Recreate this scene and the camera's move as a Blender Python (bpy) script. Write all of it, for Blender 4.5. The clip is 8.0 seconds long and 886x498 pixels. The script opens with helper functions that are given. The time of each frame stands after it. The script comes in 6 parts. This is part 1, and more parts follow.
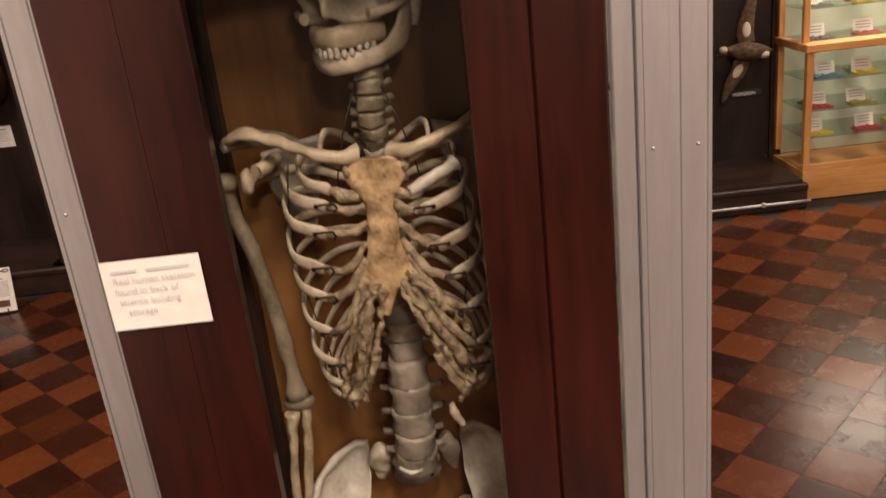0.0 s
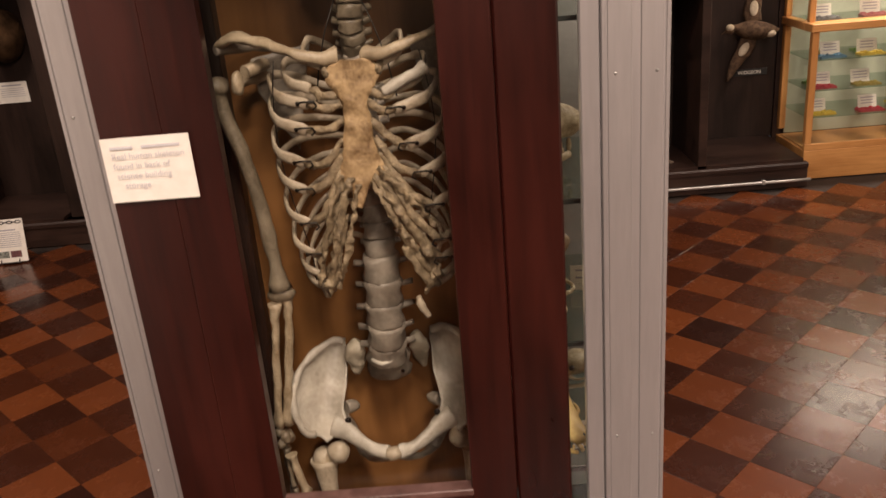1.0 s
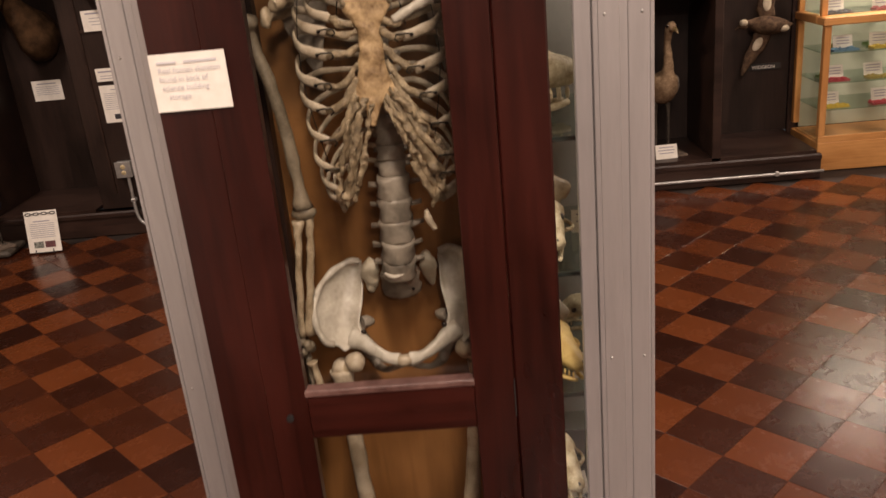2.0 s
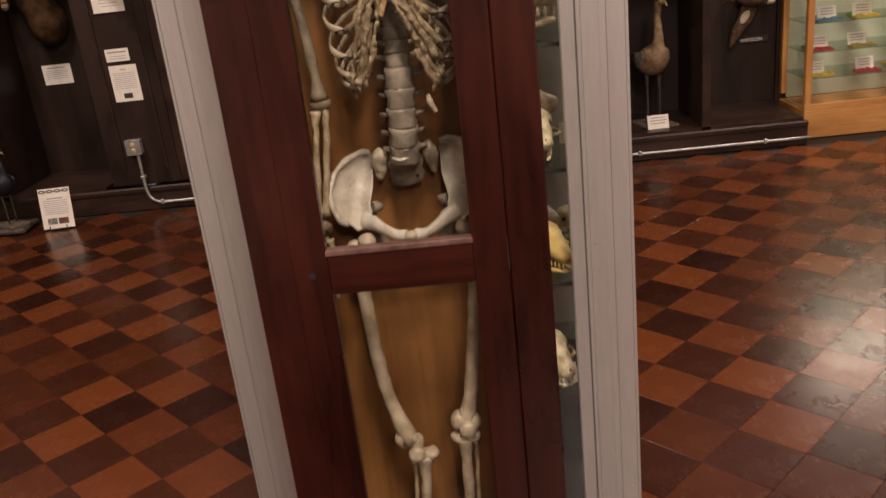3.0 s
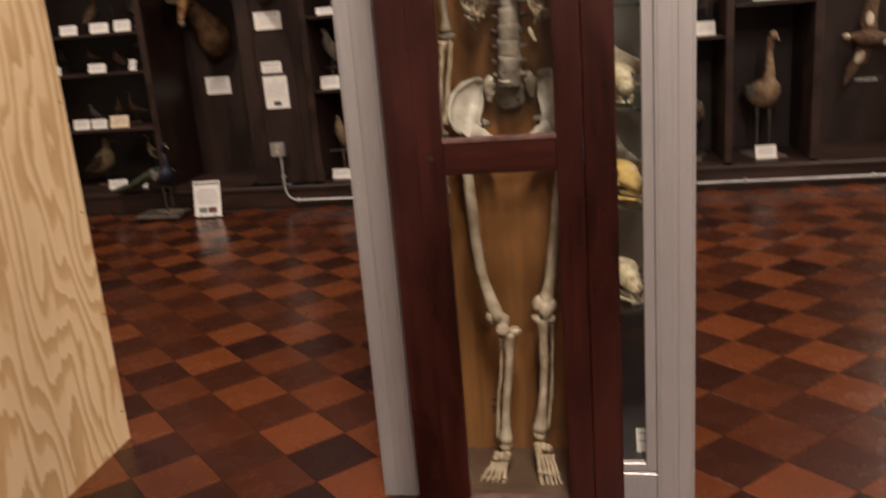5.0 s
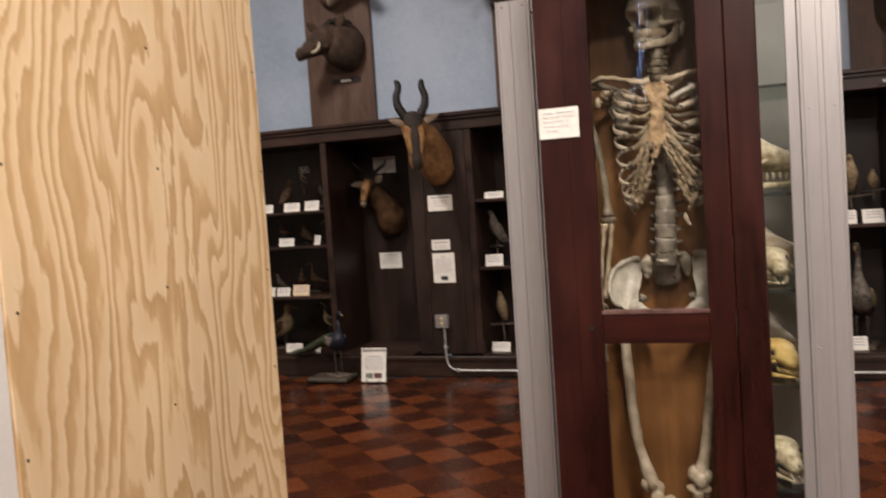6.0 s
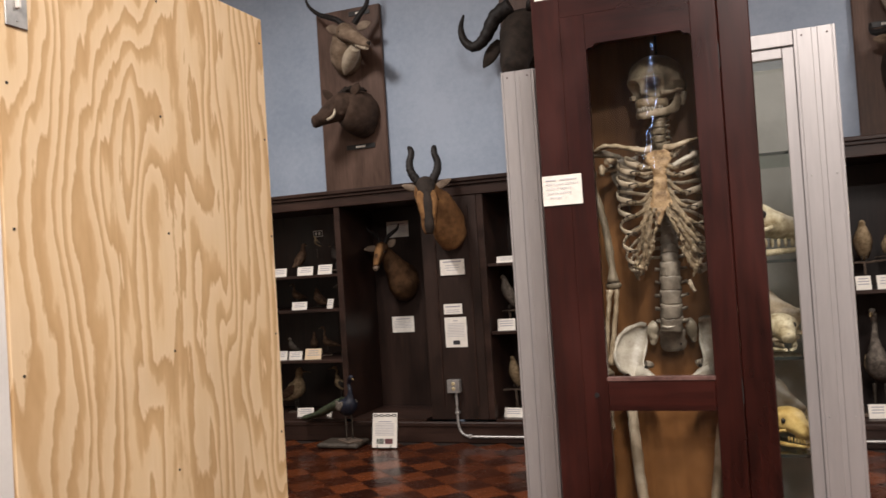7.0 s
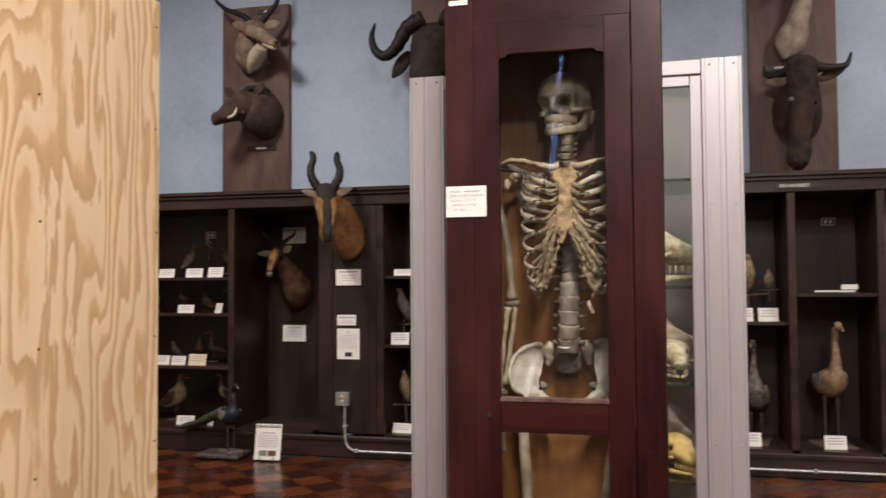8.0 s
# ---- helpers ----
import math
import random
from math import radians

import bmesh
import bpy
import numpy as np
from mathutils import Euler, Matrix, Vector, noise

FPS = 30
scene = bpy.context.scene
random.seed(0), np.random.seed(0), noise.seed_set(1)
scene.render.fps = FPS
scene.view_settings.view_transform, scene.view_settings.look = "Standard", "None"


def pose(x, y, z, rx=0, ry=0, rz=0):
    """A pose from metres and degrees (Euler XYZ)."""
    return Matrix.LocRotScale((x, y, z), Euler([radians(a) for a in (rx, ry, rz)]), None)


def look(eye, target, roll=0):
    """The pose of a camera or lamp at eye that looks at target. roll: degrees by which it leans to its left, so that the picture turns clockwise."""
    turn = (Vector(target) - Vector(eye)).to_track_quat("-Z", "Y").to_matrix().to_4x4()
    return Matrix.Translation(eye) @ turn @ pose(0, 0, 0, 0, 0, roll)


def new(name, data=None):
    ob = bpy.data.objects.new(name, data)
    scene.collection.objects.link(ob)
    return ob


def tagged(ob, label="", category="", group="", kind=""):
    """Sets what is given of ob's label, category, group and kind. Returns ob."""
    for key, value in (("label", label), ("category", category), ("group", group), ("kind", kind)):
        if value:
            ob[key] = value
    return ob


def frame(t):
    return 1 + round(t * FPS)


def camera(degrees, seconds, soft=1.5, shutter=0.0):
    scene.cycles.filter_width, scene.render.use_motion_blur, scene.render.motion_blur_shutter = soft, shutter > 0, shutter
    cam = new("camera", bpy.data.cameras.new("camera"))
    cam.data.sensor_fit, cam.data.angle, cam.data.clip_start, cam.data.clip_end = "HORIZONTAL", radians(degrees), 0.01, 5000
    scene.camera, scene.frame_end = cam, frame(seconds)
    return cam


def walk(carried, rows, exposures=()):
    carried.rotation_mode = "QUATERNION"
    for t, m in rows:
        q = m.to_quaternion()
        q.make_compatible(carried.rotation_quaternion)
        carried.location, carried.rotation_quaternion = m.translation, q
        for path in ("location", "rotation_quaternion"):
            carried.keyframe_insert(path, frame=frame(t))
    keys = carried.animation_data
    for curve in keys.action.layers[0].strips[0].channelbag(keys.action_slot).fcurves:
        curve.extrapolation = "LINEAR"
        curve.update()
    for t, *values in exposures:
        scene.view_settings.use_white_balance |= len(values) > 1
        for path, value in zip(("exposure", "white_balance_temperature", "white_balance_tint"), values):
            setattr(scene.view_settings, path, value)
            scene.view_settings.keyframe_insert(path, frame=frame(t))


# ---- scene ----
cam = camera(55.5, 8.0, shutter=0.5)
PATH = [
    (0, (0.088, -0.81, 1.923), (0.083, 1.068, 1.233), -6.5),
    (0.5, (0.113, -0.858, 1.889), (0.104, 1.005, 1.162), -5.9),
    (1, (0.133, -0.944, 1.854), (0.1, 0.919, 1.127), -4.9),
    (1.5, (0.152, -1.023, 1.821), (0.082, 0.848, 1.118), -4.8),
    (3, (0.139, -1.38, 1.629), (0.054, 0.494, 0.936), -6.4),
    (3.5, (0.119, -1.507, 1.572), (0.028, 0.337, 0.804), -7.1),
    (4, (0.116, -1.615, 1.517), (0.012, 0.198, 0.68), -8.4),
    (4.2, (0.133, -1.645, 1.5), (0.01, 0.176, 0.683), -8.1),
    (5.3, (0.206, -1.993, 1.407), (-0.238, -0.081, 1.022), -3.8),
    (5.5, (0.207, -2.038, 1.413), (-0.297, -0.122, 1.138), -3.7),
    (6, (0.229, -2.118, 1.426), (-0.457, -0.242, 1.324), -3.8),
    (6.5, (0.268, -2.125, 1.439), (-0.483, -0.271, 1.439), -4.1),
    (7, (0.26, -2.12, 1.429), (-0.452, -0.252, 1.48), -3.6),
    (7.5, (0.255, -2.077, 1.418), (-0.362, -0.176, 1.473), -1.8),
    (8, (0.232, -2.033, 1.42), (-0.249, -0.093, 1.495), -0.4),
]
EXPOSURES = [(0.0, -0.06, 6700, 24), (1.5, -0.06, 6700, 24), (3.0, -0.06, 6700, 24), (4.0, -0.20, 6700, 25), (4.5, -0.14, 6600, 23), (5.5, 0.14, 6100, 17), (6.5, 0.16, 5800, 15), (8.0, 0.22, 5700, 15)]
walk(cam, [(t, look(eye, target, roll)) for t, eye, target, roll in PATH], EXPOSURES)

# ---- world, lamps, exposure ----
world = bpy.data.worlds.new("world")
scene.world = world
world.use_nodes = True
world.node_tree.nodes["Background"].inputs[0].default_value = (0.9, 0.8, 0.7, 1)
world.node_tree.nodes["Background"].inputs[1].default_value = 0.03
CEIL = 4.9


def area_lamp(name, at, target, size, power, colour):
    d = bpy.data.lights.new(name, "AREA")
    d.shape, d.size, d.size_y = "RECTANGLE", size[0], size[1]
    d.energy, d.color = power, colour
    ob = new(name, d)
    ob.matrix_world = look(at, target)
    return ob


WARM = (1.0, 0.87, 0.70)
# the third lamp is an unseen addition that lights the skull under the header
LAMPS = [(0.5, -2.3, 215), (1.5, -4.05, 140), (1.3, -6.9, 260), (-3.3, 1.9, 165), (3.0, 2.5, 112)]
for lx, ly, lw in LAMPS:
    area_lamp("ceiling_lamp", (lx, ly, CEIL - 0.13), (lx, ly + 0.001, 0), (0.55, 1.15), lw, WARM)
area_lamp("showcase_lamp", (3.6, 4.72, 1.93), (3.6, 4.70, 0), (1.7, 0.10), 66, (1.0, 0.86, 0.66))

# ---- materials ----


def material(name):
    m = bpy.data.materials.new(name)
    m.use_nodes = True
    nt = m.node_tree
    return m, nt, nt.nodes["Principled BSDF"]


def node(nt, kind, **kw):
    n = nt.nodes.new(kind)
    for k, v in kw.items():
        n.inputs[k.replace("_", " ")].default_value = v
    return n


def ramp(nt, fac, stops):
    r = nt.nodes.new("ShaderNodeValToRGB")
    els = r.color_ramp.elements
    while len(els) < len(stops):
        els.new(0.5)
    for e, (p, c) in zip(els, stops):
        e.position, e.color = p, (*c, 1)
    nt.links.new(fac, r.inputs[0])
    return r.outputs[0]


def coords(nt, scale=(1, 1, 1)):
    tc = nt.nodes.new("ShaderNodeTexCoord")
    mp = nt.nodes.new("ShaderNodeMapping")
    mp.inputs["Scale"].default_value = scale
    nt.links.new(tc.outputs["Object"], mp.inputs[0])
    return mp.outputs[0]


def tex(nt, vec, scale, detail=4, rough=0.55, distort=0.0):
    n = nt.nodes.new("ShaderNodeTexNoise")
    n.inputs["Scale"].default_value, n.inputs["Detail"].default_value = scale, detail
    n.inputs["Roughness"].default_value, n.inputs["Distortion"].default_value = rough, distort
    nt.links.new(vec, n.inputs["Vector"])
    return n.outputs["Fac"]


def bump(nt, bsdf, height, strength=0.3, dist=0.002):
    b = nt.nodes.new("ShaderNodeBump")
    b.inputs["Strength"].default_value, b.inputs["Distance"].default_value = strength, dist
    nt.links.new(height, b.inputs["Height"])
    nt.links.new(b.outputs[0], bsdf.inputs["Normal"])


def mix(nt, fac, a, b, mode="MIX"):
    n = nt.nodes.new("ShaderNodeMix")
    n.data_type, n.blend_type = "RGBA", mode
    for sock, v in ((n.inputs[0], fac), (n.inputs[6], a), (n.inputs[7], b)):
        if hasattr(v, "is_output"):
            nt.links.new(v, sock)
        elif isinstance(v, tuple):
            sock.default_value = (*v, 1)
        else:
            sock.default_value = v
    return n.outputs[2]


def math_node(nt, op, a, b=0.0):
    n = nt.nodes.new("ShaderNodeMath")
    n.operation = op
    for sock, v in ((n.inputs[0], a), (n.inputs[1], b)):
        if hasattr(v, "is_output"):
            nt.links.new(v, sock)
        else:
            sock.default_value = v
    return n.outputs[0]


def mottled(name, dark, light, scale=8.0, rough=0.6, metal=0.0, stretch=(1, 1, 1), bumps=0.2, fine=90.0, dist=0.002, spec=0.5, rough_var=0.12):
    """Colour varied at two scales, with fine relief and uneven gloss."""
    m, nt, b = material(name)
    v = coords(nt, stretch)
    big, small = tex(nt, v, scale, 5), tex(nt, v, fine, 3)
    f = math_node(nt, "ADD", math_node(nt, "MULTIPLY", big, 0.72), math_node(nt, "MULTIPLY", small, 0.28))
    c = ramp(nt, f, [(0.36, dark), (0.64, light)])
    nt.links.new(c, b.inputs["Base Color"])
    b.inputs["Metallic"].default_value = metal
    b.inputs["Specular IOR Level"].default_value = spec
    r = math_node(nt, "ADD", math_node(nt, "MULTIPLY", big, rough_var * 2), rough - rough_var)
    nt.links.new(r, b.inputs["Roughness"])
    bump(nt, b, small, bumps, dist)
    return m


def plain(name, colour, rough=0.5, metal=0.0, emit=None, power=0.0):
    m, nt, b = material(name)
    b.inputs["Base Color"].default_value = (*colour, 1)
    b.inputs["Roughness"].default_value, b.inputs["Metallic"].default_value = rough, metal
    if emit:
        b.inputs["Emission Color"].default_value = (*emit, 1)
        b.inputs["Emission Strength"].default_value = power
    return m


def glass_material(name, tint=(1, 1, 1), base=0.035, rough=0.0):
    """Clear pane: tinted transparency under a gloss that grows towards grazing angles, alike on both faces."""
    m, nt, b = material(name)
    nt.nodes.remove(b)
    tr, gl = nt.nodes.new("ShaderNodeBsdfTransparent"), nt.nodes.new("ShaderNodeBsdfGlossy")
    tr.inputs[0].default_value = (*tint, 1)
    gl.inputs["Roughness"].default_value = rough
    lw, mx = nt.nodes.new("ShaderNodeLayerWeight"), nt.nodes.new("ShaderNodeMixShader")
    lw.inputs["Blend"].default_value = 0.5
    rise = math_node(nt, "MULTIPLY", math_node(nt, "POWER", lw.outputs["Facing"], 5.0), 1.0 - base)
    nt.links.new(math_node(nt, "ADD", rise, base), mx.inputs[0])
    nt.links.new(tr.outputs[0], mx.inputs[1])
    nt.links.new(gl.outputs[0], mx.inputs[2])
    nt.links.new(mx.outputs[0], nt.nodes["Material Output"].inputs[0])
    return m


def tile_material(name, dark, light, per_island=False):
    m, nt, b = material(name)
    v = coords(nt)
    if per_island:
        rnd = nt.nodes.new("ShaderNodeNewGeometry").outputs["Random Per Island"]
    else:
        rnd = nt.nodes.new("ShaderNodeObjectInfo").outputs["Random"]
    big, fine = tex(nt, v, 5.0, 5), tex(nt, v, 38, 6, 0.75)
    f = math_node(nt, "ADD", math_node(nt, "MULTIPLY", rnd, 0.62), math_node(nt, "MULTIPLY", big, 0.38))
    c = ramp(nt, f, [(0.12, dark), (0.85, light)])
    c = mix(nt, math_node(nt, "MULTIPLY", fine, 0.55), c, tuple(0.45 * x for x in dark))
    nt.links.new(c, b.inputs["Base Color"])
    r = math_node(nt, "ADD", math_node(nt, "MULTIPLY", tex(nt, v, 6.0, 8, 0.78), 0.38), 0.065)
    nt.links.new(r, b.inputs["Roughness"])
    b.inputs["Specular IOR Level"].default_value = 0.32
    bump(nt, b, tex(nt, v, 14, 5, 0.65), 0.16, 0.004)
    return m


def wood_material(name, dark, light, axis="z", scale=7.0, rough=0.4, spec=0.5, streak=16.0):
    """Stained board: long grain streaks, slow stain changes, uneven varnish."""
    m, nt, b = material(name)
    s = {"x": (0.06, 1, 1), "y": (1, 0.06, 1), "z": (1, 1, 0.06)}[axis]
    g = tex(nt, coords(nt, s), scale * streak, 5, 0.6, 0.6)
    big = tex(nt, coords(nt, tuple(0.35 + 0.65 * q for q in s)), scale, 4, 0.6, 0.4)
    f = math_node(nt, "ADD", math_node(nt, "MULTIPLY", g, 0.34), math_node(nt, "MULTIPLY", big, 0.66))
    nt.links.new(ramp(nt, f, [(0.39, dark), (0.61, light)]), b.inputs["Base Color"])
    r = math_node(nt, "ADD", math_node(nt, "MULTIPLY", big, 0.3), rough - 0.15)
    nt.links.new(r, b.inputs["Roughness"])
    b.inputs["Specular IOR Level"].default_value = spec
    bump(nt, b, g, 0.14, 0.0015)
    return m


def plywood_material():
    m, nt, b = material("plywood_face")
    tc = nt.nodes.new("ShaderNodeTexCoord")
    sep = nt.nodes.new("ShaderNodeSeparateXYZ")
    nt.links.new(tc.outputs["Object"], sep.inputs[0])
    slow = tex(nt, coords(nt, (1, 1, 0.30)), 2.4, 2.0, 0.45, 0.25)
    mid = tex(nt, coords(nt, (1, 1, 0.16)), 8.0, 3.0, 0.55, 0.5)
    jag = tex(nt, coords(nt, (1, 1, 0.35)), 30.0, 3.0, 0.6)
    across = math_node(nt, "ADD", sep.outputs[1], -0.05)
    arch = math_node(nt, "MULTIPLY", math_node(nt, "MULTIPLY", across, across), 12.0)
    f = math_node(nt, "ADD", arch, math_node(nt, "MULTIPLY", sep.outputs[2], 1.7))
    f = math_node(nt, "ADD", f, math_node(nt, "MULTIPLY", slow, 15.0))
    f = math_node(nt, "ADD", f, math_node(nt, "MULTIPLY", mid, 2.6))
    f = math_node(nt, "ADD", f, math_node(nt, "MULTIPLY", jag, 0.45))
    band = math_node(nt, "FRACT", f)
    c = ramp(nt, band, [(0.0, (0.85, 0.665, 0.43)), (0.46, (0.81, 0.61, 0.365)), (0.60, (0.63, 0.42, 0.21)), (0.92, (0.52, 0.325, 0.145)), (1.0, (0.81, 0.615, 0.38))])
    wash = tex(nt, coords(nt, (1, 1, 0.4)), 1.6, 2.0)
    c = mix(nt, math_node(nt, "MULTIPLY", wash, 0.30), c, (0.74, 0.55, 0.33))
    fibre = tex(nt, coords(nt, (1, 1, 0.03)), 240.0, 3.0, 0.6)
    c = mix(nt, math_node(nt, "MULTIPLY", fibre, 0.3), c, (0.60, 0.40, 0.20))
    nt.links.new(c, b.inputs["Base Color"])
    b.inputs["Roughness"].default_value = 0.42
    b.inputs["Specular IOR Level"].default_value = 0.35
    bump(nt, b, fibre, 0.12, 0.001)
    return m


TILE_LIGHT = tile_material("tile_rust", (0.052, 0.0132, 0.0048), (0.165, 0.0445, 0.0125))
TILE_DARK = tile_material("tile_umber", (0.019, 0.0056, 0.0032), (0.062, 0.0165, 0.0062))
TILE_LIGHT_FAR = tile_material("tile_rust_far", (0.052, 0.0132, 0.0048), (0.165, 0.0445, 0.0125), True)
TILE_DARK_FAR = tile_material("tile_umber_far", (0.019, 0.0056, 0.0032), (0.062, 0.0165, 0.0062), True)
JOINT = mottled("tile_joint", (0.010, 0.006, 0.004), (0.022, 0.012, 0.008), 9, 0.7)
MAHOGANY = wood_material("mahogany", (0.0092, 0.0014, 0.0010), (0.037, 0.0064, 0.0040), "z", 4.0, 0.30, 0.46)
MAHOGANY_RAIL = wood_material("mahogany_rail", (0.0092, 0.0014, 0.0010), (0.037, 0.0064, 0.0040), "x", 4.0, 0.30, 0.46)
CASE_BACK = wood_material("amber_plywood", (0.115, 0.048, 0.014), (0.27, 0.125, 0.042), "z", 3.0, 0.35, streak=9)
WALNUT = wood_material("dark_walnut", (0.010, 0.0055, 0.004), (0.030, 0.0155, 0.011), "z", 4.0, 0.45, 0.4)
WALNUT_RAIL = wood_material("dark_walnut_rail", (0.014, 0.007, 0.005), (0.040, 0.020, 0.014), "x", 4.0, 0.42, 0.4)
BOARD = wood_material("brown_board", (0.066, 0.038, 0.027), (0.122, 0.074, 0.054), "z", 4.0, 0.5, 0.3)
OAK = wood_material("golden_oak", (0.42, 0.185, 0.055), (0.62, 0.31, 0.105), "x", 4.0, 0.38)
OAK_POST = wood_material("golden_oak_post", (0.42, 0.185, 0.055), (0.62, 0.31, 0.105), "z", 4.0, 0.38)
PLYWOOD = plywood_material()
PLY_EDGE = wood_material("plywood_edge", (0.40, 0.25, 0.12), (0.62, 0.43, 0.23), "y", 12.0, 0.6)
WHITE_WALL = mottled("white_paint", (0.74, 0.72, 0.69), (0.82, 0.80, 0.77), 3, 0.55, bumps=0.08)
BLUE_WALL = mottled("blue_plaster", (0.265, 0.325, 0.42), (0.36, 0.42, 0.52), 1.3, 0.6, bumps=0.05, fine=25)
CREAM_WALL = mottled("cream_plaster", (0.50, 0.46, 0.40), (0.58, 0.54, 0.47), 1.3, 0.65, bumps=0.15, fine=40)
# made-up brown for the unseen south wall, dark to weaken reflections in glass
UNSEEN_DARK_WALL = mottled("unseen_wall_dark", (0.085, 0.060, 0.044), (0.17, 0.125, 0.092), 2.0, 0.6, stretch=(1, 1, 0.15), bumps=0.1, fine=60)
CEILING_PAINT = mottled("ceiling_paint", (0.66, 0.64, 0.60), (0.74, 0.72, 0.68), 2, 0.8)
GREY_METAL = mottled("grey_anodised", (0.37, 0.353, 0.350), (0.47, 0.45, 0.445), 3, 0.38, 0.55, (1, 1, 0.1), 0.04, 110)
GROOVE = plain("rusty_rivet", (0.10, 0.07, 0.06), 0.6, 0.3)
PALE_BACK = mottled("pale_backing", (0.184, 0.187, 0.180), (0.245, 0.248, 0.238), 4, 0.6)
GLASS = glass_material("clear_glass", (0.97, 0.98, 0.96), 0.032)
SHELF_GLASS = glass_material("shelf_glass", (0.78, 0.88, 0.84), 0.04)
SHELF_EDGE = plain("glass_edge", (0.008, 0.014, 0.012), 0.5)
PAPER = mottled("white_card", (0.72, 0.69, 0.62), (0.82, 0.79, 0.73), 20, 0.75, bumps=0.05)
CREAM_PAPER = mottled("cream_card", (0.66, 0.52, 0.34), (0.76, 0.62, 0.43), 20, 0.75, bumps=0.05)
INK = plain("faded_ink", (0.34, 0.33, 0.38), 0.8)
BLACK_INK = plain("black_ink", (0.03, 0.03, 0.035), 0.7)
STEEL = mottled("galvanised_steel", (0.36, 0.36, 0.35), (0.52, 0.51, 0.49), 20, 0.4, 0.7)
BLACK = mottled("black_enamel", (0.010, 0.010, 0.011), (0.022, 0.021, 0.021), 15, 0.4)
# pale tone that paints the glint of the panes' lower edges
EDGE_GLINT = mottled("pane_edge_glint", (0.055, 0.024, 0.020), (0.15, 0.080, 0.068), 26, 0.45)
DIFFUSER = plain("lamp_diffuser", (0.85, 0.85, 0.82), 0.5, 0, (1.0, 0.84, 0.64), 5.0)

# ---- mesh helpers ----


def box(bm, x0, x1, y0, y1, z0, z1, bevel=0.0):
    vs = [bm.verts.new((x, y, z)) for x in (x0, x1) for y in (y0, y1) for z in (z0, z1)]
    quads = ((0, 1, 3, 2), (4, 6, 7, 5), (0, 4, 5, 1), (2, 3, 7, 6), (0, 2, 6, 4), (1, 5, 7, 3))
    fs = [bm.faces.new([vs[i] for i in q]) for q in quads]
    if bevel:
        es = {e for f in fs for e in f.edges}
        bmesh.ops.bevel(bm, geom=list(es), offset=bevel, segments=1, affect="EDGES", profile=0.5)
    return bm


def B(*a, **k):
    return box(bmesh.new(), *a, **k)


def tube(bm, pts, radii, n=10, flat=1.0, up=(0, 0, 1), caps=True):
    """A tapered tube along points; a radius may be a pair (across, along up)."""
    pts = [Vector(p) for p in pts]
    rings = []
    side0 = None
    for i, p in enumerate(pts):
        t = (pts[min(i + 1, len(pts) - 1)] - pts[max(i - 1, 0)]).normalized()
        s = t.cross(Vector(up))
        if s.length < 1e-4:
            s = t.cross(Vector((0, 1, 0)))
        s.normalize()
        if side0 is not None and s.dot(side0) < 0:
            s = -s
        side0 = s
        u = s.cross(t).normalized()
        r = radii[i] if isinstance(radii, (list, tuple)) else radii
        ra, rb = r if isinstance(r, (list, tuple)) else (r, r * flat)
        rings.append([bm.verts.new(p + s * (ra * math.cos(a)) + u * (rb * math.sin(a))) for a in (2 * math.pi * k / n for k in range(n))])
    for a, b in zip(rings, rings[1:]):
        for k in range(n):
            f = bm.faces.new((a[k], a[(k + 1) % n], b[(k + 1) % n], b[k]))
            f.smooth = True
    if caps:
        for r, flip in ((rings[0], True), (rings[-1], False)):
            bm.faces.new(r[::-1] if flip else r)
    return bm


def curve_points(ctrl, n=16):
    """A smooth line through the control points (Catmull-Rom); each may carry more than three numbers."""
    c = np.array(ctrl, float)
    c = np.vstack([2 * c[0] - c[1], c, 2 * c[-1] - c[-2]])
    out = []
    m = len(ctrl) - 1
    for i in range(n + 1):
        u = min(i / n * m, m - 1e-9)
        k, f = int(u), u - int(u)
        p0, p1, p2, p3 = c[k:k + 4]
        out.append(0.5 * (2 * p1 + (p2 - p0) * f + (2 * p0 - 5 * p1 + 4 * p2 - p3) * f * f + (3 * p1 - p0 - 3 * p2 + p3) * f ** 3))
    return out


def smooth_tube(bm, ctrl, n=16, sides=10, up=(0, 0, 1)):
    """A tube whose control rows are x, y, z, radius or x, y, z, radius across, radius along up."""
    rows = curve_points(ctrl, n)
    radii = [float(r[3]) if len(r) == 4 else (float(r[3]), float(r[4])) for r in rows]
    return tube(bm, [r[:3] for r in rows], radii, sides, up=up)


def ball(bm, c, r, seg=12, rings=8, m=None):
    r = r if isinstance(r, (tuple, list)) else (r, r, r)
    mat4 = Matrix.Translation(c) @ (m if m else Matrix.Identity(4)) @ Matrix.Diagonal((*r, 1))
    res = bmesh.ops.create_uvsphere(bm, u_segments=seg, v_segments=rings, radius=1.0, matrix=mat4)
    for v in res["verts"]:
        for f in v.link_faces:
            f.smooth = True
    return bm


def prism(bm, outline, y0, y1):
    """An outline of (x, z) pushed from y0 to y1."""
    a = [bm.verts.new((x, y0, z)) for x, z in outline]
    b = [bm.verts.new((x, y1, z)) for x, z in outline]
    n = len(a)
    bm.faces.new(a)
    bm.faces.new(b[::-1])
    for i in range(n):
        bm.faces.new((a[(i + 1) % n], a[i], b[i], b[(i + 1) % n]))
    return bm


def roughen(bm, amount, size, seed=0.0):
    for v in bm.verts:
        d = noise.noise_vector(v.co / size + Vector((seed, seed * 1.7, -seed)))
        v.co += d * amount
    return bm


ORIGIN = {}


